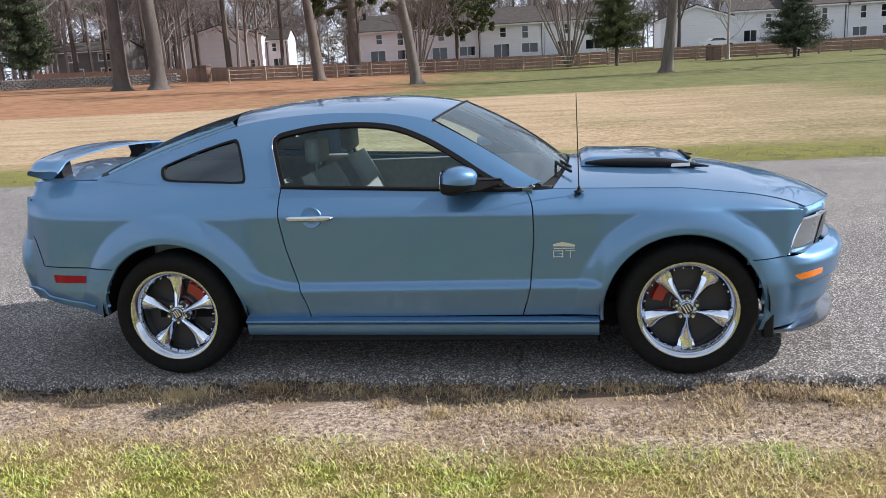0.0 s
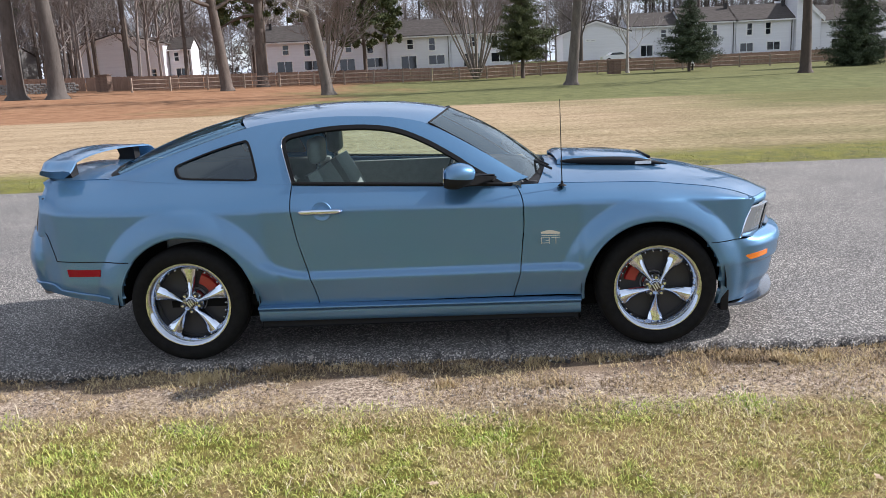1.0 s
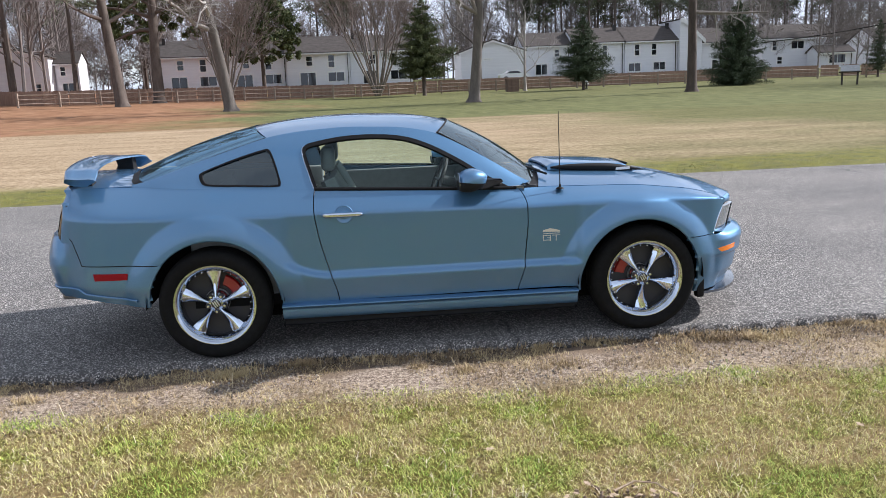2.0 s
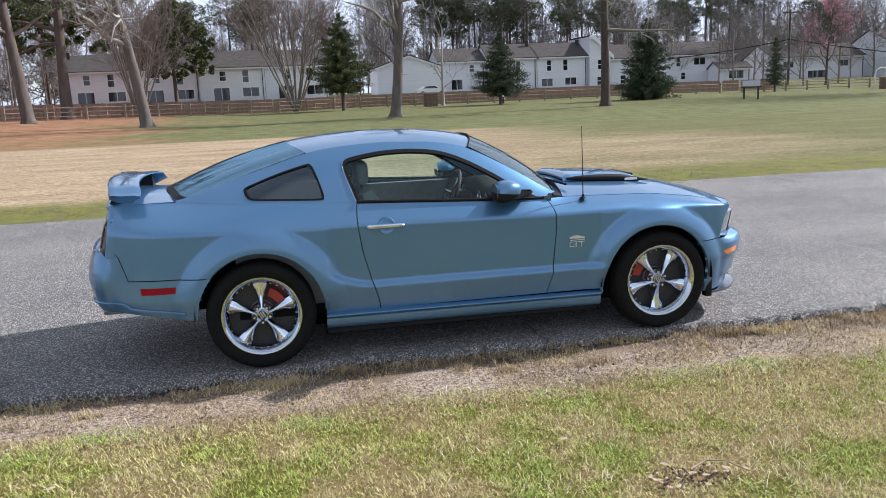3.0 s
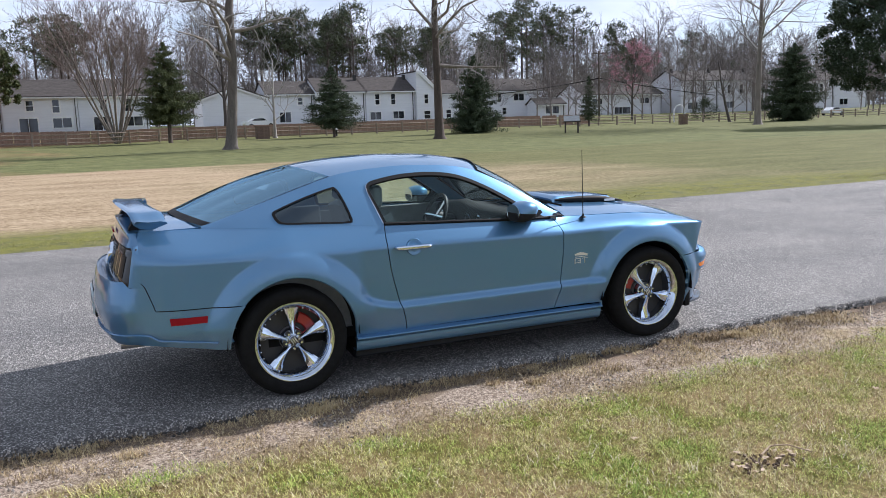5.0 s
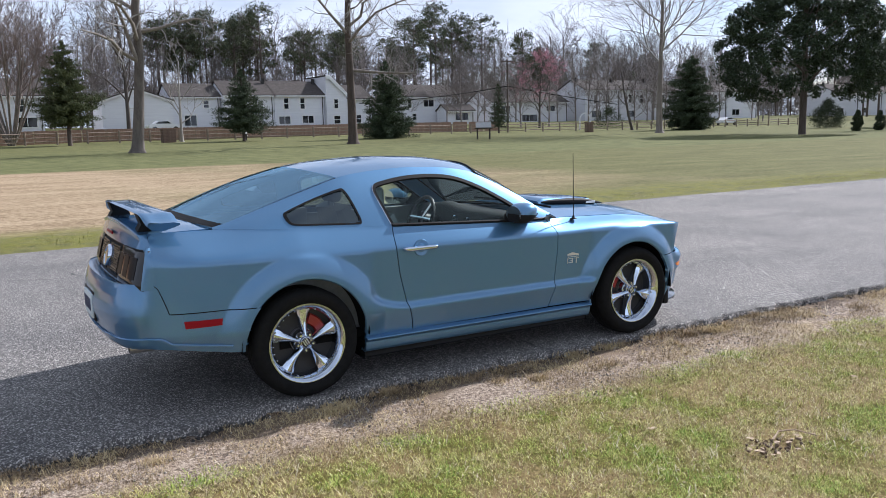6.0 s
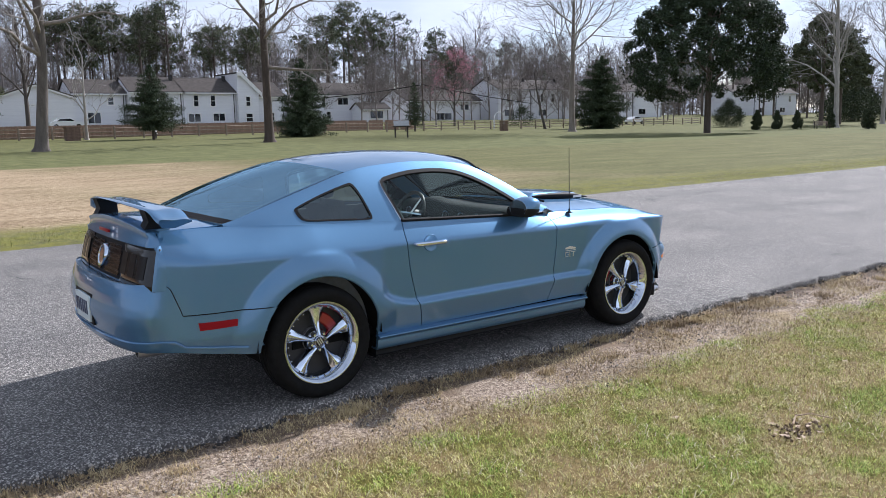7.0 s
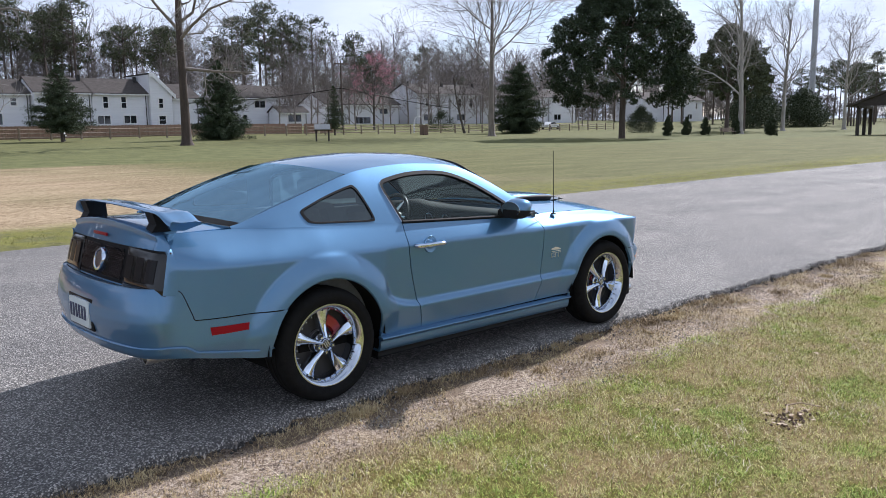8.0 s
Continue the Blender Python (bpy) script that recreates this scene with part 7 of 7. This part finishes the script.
for sgn in (-1, 1):
    def red(u, v):
        x = lerp(-2.075, -1.872, u)
        a = min(range(121), key=lambda k: abs(rear_bumper(k / 120, 0.8).x - x)) / 120
        z = lerp(0.524 + 0.004 * u, 0.568, v)
        zz = rear_bumper(a, 0.0).z, rear_bumper(a, 1.0).z
        q = rear_bumper(a, clamp((z - zz[0]) / (zz[1] - zz[0])))
        return Vector((x + 0.012 * v * (u - 0.5), sgn * (q.y + 0.004), z))
    part("side_marker", sheet(red, 14, 4, (), 0.012), RED_LENS, rb, "red side marker lamp")
recess = block(-2.472, -2.43, -0.185, 0.185, 0.50, 0.685, 0.004)
plate_recess = part("plate_recess", recess, BLACK, rb)
pl = part("number_plate", block(-2.484, -2.470, -0.152, 0.152, 0.515, 0.668, 0.002), PLATE, rb, "white number plate with dark bars")
for k in range(6):
    w0 = 0.125 - 0.045 * k
    part("plate_bar", block(-2.4865, -2.482, w0 - 0.014, w0 + 0.014, 0.555, 0.635), INK, pl, smooth=False)


# wing spoiler on the trunk lid: thin in the middle, ends turned down to the deck
def wing(u, v):
    s = 2 * u - 1
    e = smooth((abs(s) - 0.86) / 0.13)
    droop = smooth((abs(s) - 0.80) / 0.20)
    xt = -2.30 + 0.078 * s * s
    xl = xt + lerp(0.195, 0.185, e)
    zt, zl = 1.222 - 0.046 * s * s - 0.032 * droop, 1.206 - 0.030 * s * s - 0.042 * droop
    th = lerp(0.015, 0.052, e)
    ring = [(xt, zt - 0.45 * th), (xt + 0.004, zt - 0.006), (xt + 0.014, zt), (lerp(xt, xl, 0.4), lerp(zt, zl, 0.4) - 0.004), (lerp(xt, xl, 0.8), lerp(zt, zl, 0.8) + 0.001), (xl - 0.004, zl - 0.005), (xl, zl - 0.014),
            (xl - lerp(0.012, 0.075, e), lerp(zl, zt, 0.3 * e) - th), (lerp(xl, xt, 0.5), lerp(zt, zl, 0.5) - th - 0.002), (xt + lerp(0.012, 0.034, e), zt - th)]
    f = (v % 1.0) * len(ring)
    i = int(f)
    p, q = ring[i % 10], ring[(i + 1) % 10]
    under = lerp(1.0 if i < 7 else 0.0, 1.0 if i < 6 or i == 9 else 0.0, f - i)
    return Vector((lerp(p[0], q[0], f - i), 0.715 * s * (1 - 0.085 * e * (1 - under)), lerp(p[1], q[1], f - i)))


bm = sheet(wing, 64, 20, (), 0)
bmesh.ops.remove_doubles(bm, verts=bm.verts, dist=1e-4)
bmesh.ops.holes_fill(bm, edges=[e for e in bm.edges if e.is_boundary])
bmesh.ops.recalc_face_normals(bm, faces=bm.faces)
wing_ob = part("spoiler", bm, PAINT, lid, "glossy blue wing spoiler with turned-down ends", sharp=50)
for sgn in (-1, 1):
    foot = slab([Vector((x, sgn * 0.45, z)) for x, z in ((-2.262, 1.06), (-2.10, 1.06), (-2.115, 1.10), (-2.12, 1.187), (-2.245, 1.187), (-2.225, 1.12))], Vector((0, sgn * 0.10, 0)))
    # the feet are black to hold the shade under the wing
    part("spoiler_foot", foot, BLACK, wing_ob, smooth=False)

# antenna
ant = part("antenna", tube([(0.835, -0.785, 0.955), (0.833, -0.786, 1.10), (0.828, -0.787, 1.43)], [0.0035, 0.003, 0.002], 6), BLACK, car, "thin black mast antenna")
base = lathe([(0.0005, 0.03), (0.006, 0.028), (0.009, 0.012), (0.024, 0.004), (0.026, 0.0)], 16, "z")
bmesh.ops.translate(base, verts=base.verts, vec=(0.835, -0.785, 0.942))
part("antenna_base", base, BLACK, ant)

# underside
part("underbody", block(-1.62, 1.75, -0.64, 0.64, 0.18, 0.32, 0.03), DARK, car)
part("floor_pan", block(-0.95, 0.93, -0.80, 0.80, 0.15, 0.30, 0.03), DARK, car)
part("engine_bay", block(0.85, 2.0, -0.50, 0.50, 0.30, 0.80), DARK, car)
part("trunk_floor", block(-2.2, -1.55, -0.52, 0.52, 0.40, 0.90), DARK, car)
part("bulkhead", block(0.72, 0.80, -0.72, 0.72, 0.30, 0.93), DARK, car)

# cabin
part("cabin_floor", block(-1.5, 0.75, -0.78, 0.78, 0.30, 0.36), DARK, car)
for sgn in (-1, 1):
    part("door_card", block(-0.70, 0.60, sgn * 0.735, sgn * 0.785, 0.36, 0.975, 0.015), SEAT, car)
    part("rear_side_trim", block(-1.50, -0.72, sgn * 0.66, sgn * 0.73, 0.36, 1.03, 0.02), SEAT, car)
part("parcel_shelf", block(-1.88, -1.40, -0.60, 0.60, 1.00, 1.03, 0.01), DASH, car)
part("headliner", sheet(lambda u, v: roof(lerp(0.04, 0.96, u), lerp(0.03, 0.97, v)) - Vector((0, 0, 0.022)), 14, 14, (), 0), HEADLINER, car)


def dash(u, v):
    prof = spline([(0.70, 0.965, 0), (0.52, 0.985, 0), (0.40, 0.985, 0), (0.345, 0.955, 0), (0.33, 0.86, 0), (0.36, 0.76, 0), (0.42, 0.66, 0)], 5)
    p = prof[round(v * (len(prof) - 1))]
    s = 2 * u - 1
    hoodbump = 0.035 * math.exp(-((s * 0.74 - 0.37) / 0.17) ** 2) * (1 if 0.2 < v < 0.6 else 0.4)
    return Vector((p.x, s * 0.735, p.y + hoodbump))


db = part("dashboard", sheet(dash, 40, 30, (), 0.03), DASH, car, "charcoal dashboard with chrome-ringed vents")
for y in (-0.62, -0.30, -0.10, 0.10, 0.62):
    ring = lathe([(0.045, 0.0), (0.050, 0.006), (0.042, 0.010), (0.038, 0.004)], 24, closed=True)
    for v in ring.verts:
        c = v.co.copy()
        v.co = Vector((0.333 - c.y, y + c.x, 0.885 + c.z))
    part("air_vent", ring, CHROME, db, "chrome-ringed round air vent")
wheel_ring = []
for k in range(33):
    a = 2 * math.pi * k / 32
    wheel_ring.append(Vector((0.16 + 0.07 * math.sin(a), 0.37 + 0.185 * math.cos(a), 0.90 + 0.17 * math.sin(a))))
sw = part("steering_wheel", tube(wheel_ring, 0.016, 8, caps=False), DASH, car, "black three-spoke steering wheel")
for a in (0.0, 2.2, 4.1, math.pi):
    part("wheel_spoke", tube([(0.175, 0.37, 0.90), (0.16 + 0.07 * math.sin(a), 0.37 + 0.185 * math.cos(a), 0.90 + 0.17 * math.sin(a))], 0.014, 6), POLISHED, sw)
part("steering_column", tube([(0.175, 0.37, 0.90), (0.36, 0.37, 0.85)], 0.045, 10), DASH, sw)


def cushion(cx, cy, w, sections, ny=10, bulge=0.03):
    """A padded seat form: sections of (x, z, thickness) swept across a width, sides raised."""
    path = spline([(x, z, t) for x, z, t in sections], 4)
    bm = bmesh.new()
    front, back = [], []
    n = len(path)
    for i, p in enumerate(path):
        q = path[min(i + 1, n - 1)] - path[max(i - 1, 0)]
        t = Vector((q.x, q.y)).normalized()
        nrm = Vector((-t.y, t.x))
        rf, rb_ = [], []
        for j in range(ny + 1):
            s = 2 * j / ny - 1
            edge = bulge * smooth((abs(s) - 0.45) / 0.35) - 0.02 * smooth((abs(s) - 0.9) / 0.1)
            th = p.z * 0.5 * (1 - 0.35 * abs(s) ** 6)
            rf.append(bm.verts.new((cx + p.x + nrm.x * (th + edge), cy + s * w / 2, p.y + nrm.y * (th + edge))))
            rb_.append(bm.verts.new((cx + p.x - nrm.x * th, cy + s * w / 2, p.y - nrm.y * th)))
        front.append(rf)
        back.append(rb_)
    for i in range(n - 1):
        for j in range(ny):
            bm.faces.new((front[i][j], front[i][j + 1], front[i + 1][j + 1], front[i + 1][j]))
            bm.faces.new((back[i][j + 1], back[i][j], back[i + 1][j], back[i + 1][j + 1]))
        for j in (0, ny):
            bm.faces.new((front[i][j], front[i + 1][j], back[i + 1][j], back[i][j]))
    for i in (0, n - 1):
        for j in range(ny):
            bm.faces.new((front[i][j], front[i][j + 1], back[i][j + 1], back[i][j]))
    bmesh.ops.recalc_face_normals(bm, faces=bm.faces)
    return bm


for sgn in (-1, 1):
    seat = part("seat", cushion(-0.35, sgn * 0.37, 0.50, [(0.42, 0.52, 0.10), (0.30, 0.56, 0.15), (0.05, 0.53, 0.15), (-0.08, 0.50, 0.13)], bulge=0.03), SEAT, car, "grey leather front seat")
    part("seat_back", cushion(-0.35, sgn * 0.37, 0.50, [(-0.02, 0.50, 0.12), (-0.10, 0.66, 0.14), (-0.20, 0.90, 0.12), (-0.27, 1.06, 0.08)], bulge=0.035), SEAT, seat)
    part("headrest", block(-0.68, -0.59, sgn * 0.37 - 0.12, sgn * 0.37 + 0.12, 1.09, 1.25, 0.035, 3), SEAT, seat)
    for dy in (-0.05, 0.05):
        part("headrest_post", tube([(-0.63, sgn * 0.37 + dy, 1.04), (-0.637, sgn * 0.37 + dy, 1.12)], 0.006, 6), CHROME, seat)
rear = part("rear_seat", cushion(-0.95, 0, 1.20, [(0.15, 0.52, 0.14), (-0.20, 0.52, 0.16), (-0.30, 0.50, 0.12)], 20, 0.0), SEAT, car, "grey leather rear bench")
part("rear_backrest", cushion(-0.95, 0, 1.20, [(-0.28, 0.52, 0.12), (-0.42, 0.80, 0.14), (-0.50, 1.00, 0.08)], 20, 0.0), SEAT, rear)


# ---- wheels ----
def spoke_form():
    """One broad spoke: narrow and ridged at the hub, flared at the rim; runs along +z, outer face towards -y."""
    bm = bmesh.new()
    rows = []
    for i in range(9):
        t = i / 8
        r = lerp(0.045, 0.212, t)
        half = lerp(0.017, 0.046, t ** 1.5)
        yf = -0.012 + 0.012 * math.sin(math.pi * t)
        row = []
        for k in range(9):
            s = k / 4 - 1
            ridge = 0.034 * (1 - abs(s) ** 1.7) * (1 - 0.30 * t)
            row.append(bm.verts.new((s * half, yf - ridge + 0.012 * t * (1 - s * s), r)))
        row.append(bm.verts.new((half * 0.8, yf + 0.045, r)))
        row.append(bm.verts.new((-half * 0.8, yf + 0.045, r)))
        rows.append(row)
    m = len(rows[0])
    for a, b in zip(rows, rows[1:]):
        for k in range(m):
            bm.faces.new((a[k], a[(k + 1) % m], b[(k + 1) % m], b[k]))
    bm.faces.new(rows[0])
    bm.faces.new(rows[-1])
    bmesh.ops.recalc_face_normals(bm, faces=bm.faces)
    return bm


def build_wheel(x, sgn, turn, caliper_angle):
    """A wheel at its axle; local -y is its outer face."""
    w = new("wheel")
    w.parent = car
    w["label"] = "chrome five-spoke wheel with a black tyre"
    w.matrix_basis = Matrix.Translation((x, sgn * 0.80, 0.345)) @ Matrix.Rotation(0 if sgn < 0 else math.pi, 4, "Z")
    prof = [(0.245, -0.088), (0.262, -0.104), (0.29, -0.116), (0.315, -0.112), (0.332, -0.096), (0.341, -0.075), (0.345, -0.05), (0.3385, -0.047), (0.3385, -0.041), (0.345, -0.038), (0.345, -0.006),
            (0.3385, -0.003), (0.3385, 0.003), (0.345, 0.006), (0.345, 0.038), (0.3385, 0.041), (0.3385, 0.047), (0.345, 0.05), (0.341, 0.075), (0.332, 0.096), (0.31, 0.112), (0.27, 0.106), (0.245, 0.09)]
    tyre = part("tyre", lathe(prof, 72, closed=True), RUBBER, w, "black rubber tyre")
    rim = [(0.226, 0.09), (0.246, 0.09), (0.246, -0.084), (0.252, -0.094), (0.250, -0.100), (0.243, -0.100), (0.236, -0.096), (0.226, -0.084), (0.215, -0.066), (0.209, -0.054), (0.206, -0.046), (0.204, -0.010), (0.214, 0.03)]
    part("rim", lathe(rim, 64, closed=True), POLISHED, w, "polished rim lip")
    for k in range(5):
        bm = spoke_form()
        bmesh.ops.translate(bm, verts=bm.verts, vec=(0, -0.030, 0))
        bmesh.ops.rotate(bm, verts=bm.verts, cent=(0, 0, 0), matrix=Matrix.Rotation(radians(turn + 72 * k), 3, "Y"))
        part("spoke", bm, CHROME, w, "chrome spoke", sharp=50)
    part("hub", lathe([(0.0005, -0.048), (0.050, -0.048), (0.066, -0.036), (0.074, -0.022), (0.074, 0.03)], 40), POLISHED, w)
    part("centre_cap", lathe([(0.0005, -0.064), (0.024, -0.0635), (0.029, -0.060), (0.033, -0.046)], 28), GLOSS_BLACK, w, "round black centre cap")
    part("cap_ring", lathe([(0.029, -0.062), (0.033, -0.060), (0.035, -0.050), (0.030, -0.050)], 28, closed=True), POLISHED, w)
    for k in (-1, 0, 1):
        bm = block(-0.020, 0.020, -0.0665, -0.060, k * 0.013 - 0.003, k * 0.013 + 0.003)
        bmesh.ops.rotate(bm, verts=bm.verts, cent=(0, 0, 0), matrix=Matrix.Rotation(radians(60), 3, "Y"))
        part("cap_bar", bm, BADGE, w, smooth=False)
    for k in range(5):
        a = radians(turn + 36 + 72 * k)
        # dark disc proud of the hub, drawn for the shade in a lug hole
        bm = lathe([(0.0005, -0.0495), (0.0165, -0.0495), (0.0170, -0.040)], 18)
        bmesh.ops.translate(bm, verts=bm.verts, vec=(0.054 * math.sin(a), 0, 0.054 * math.cos(a)))
        part("lug_hole_shade", bm, BARREL, w)
        bm = lathe([(0.0005, -0.062), (0.008, -0.061), (0.011, -0.054), (0.011, -0.03)], 6)
        bmesh.ops.translate(bm, verts=bm.verts, vec=(0.052 * math.sin(a), 0, 0.052 * math.cos(a)))
        part("lug_nut", bm, CHROME, w)
    for k in range(30):
        a = 2 * math.pi * (k + 0.5) / 30
        bm = lathe([(0.0005, -0.074), (0.0040, -0.073), (0.0052, -0.066), (0.0052, -0.03)], 6)
        bmesh.ops.translate(bm, verts=bm.verts, vec=(0.2125 * math.sin(a), 0, 0.2125 * math.cos(a)))
        part("rim_bolt", bm, POLISHED, w)
    part("brake_disc", lathe([(0.06, 0.035), (0.162, 0.035), (0.162, 0.055), (0.06, 0.055)], 48, closed=True), STEEL, w, "steel brake disc")
    part("disc_hat", lathe([(0.0005, 0.01), (0.075, 0.01), (0.08, 0.05)], 30), STEEL, w)
    part("inner_barrel", lathe([(0.214, 0.03), (0.224, 0.10), (0.0005, 0.10)], 40), BARREL, w)
    bm = bmesh.new()
    rings = []
    for yy, r0, r1 in ((0.004, 0.112, 0.166), (0.016, 0.104, 0.174), (0.075, 0.104, 0.174)):
        loop = []
        for k in range(13):
            a = radians(caliper_angle - 21 + 42 * k / 12)
            loop.append(bm.verts.new((r1 * math.sin(a), yy, r1 * math.cos(a))))
        for k in range(12, -1, -1):
            a = radians(caliper_angle - 21 + 42 * k / 12)
            loop.append(bm.verts.new((r0 * math.sin(a), yy, r0 * math.cos(a))))
        rings.append(loop)
    for a, b in zip(rings, rings[1:]):
        for k in range(26):
            bm.faces.new((a[k], a[(k + 1) % 26], b[(k + 1) % 26], b[k]))
    bm.faces.new(rings[0])
    bmesh.ops.recalc_face_normals(bm, faces=bm.faces)
    part("brake_caliper", bm, CALIPER, w, "red brake caliper", sharp=30)
    return w


build_wheel(-1.36, -1, 0, 42)
build_wheel(1.36, -1, 36, -58)
build_wheel(-1.36, 1, 10, -42)
build_wheel(1.36, 1, 20, 58)
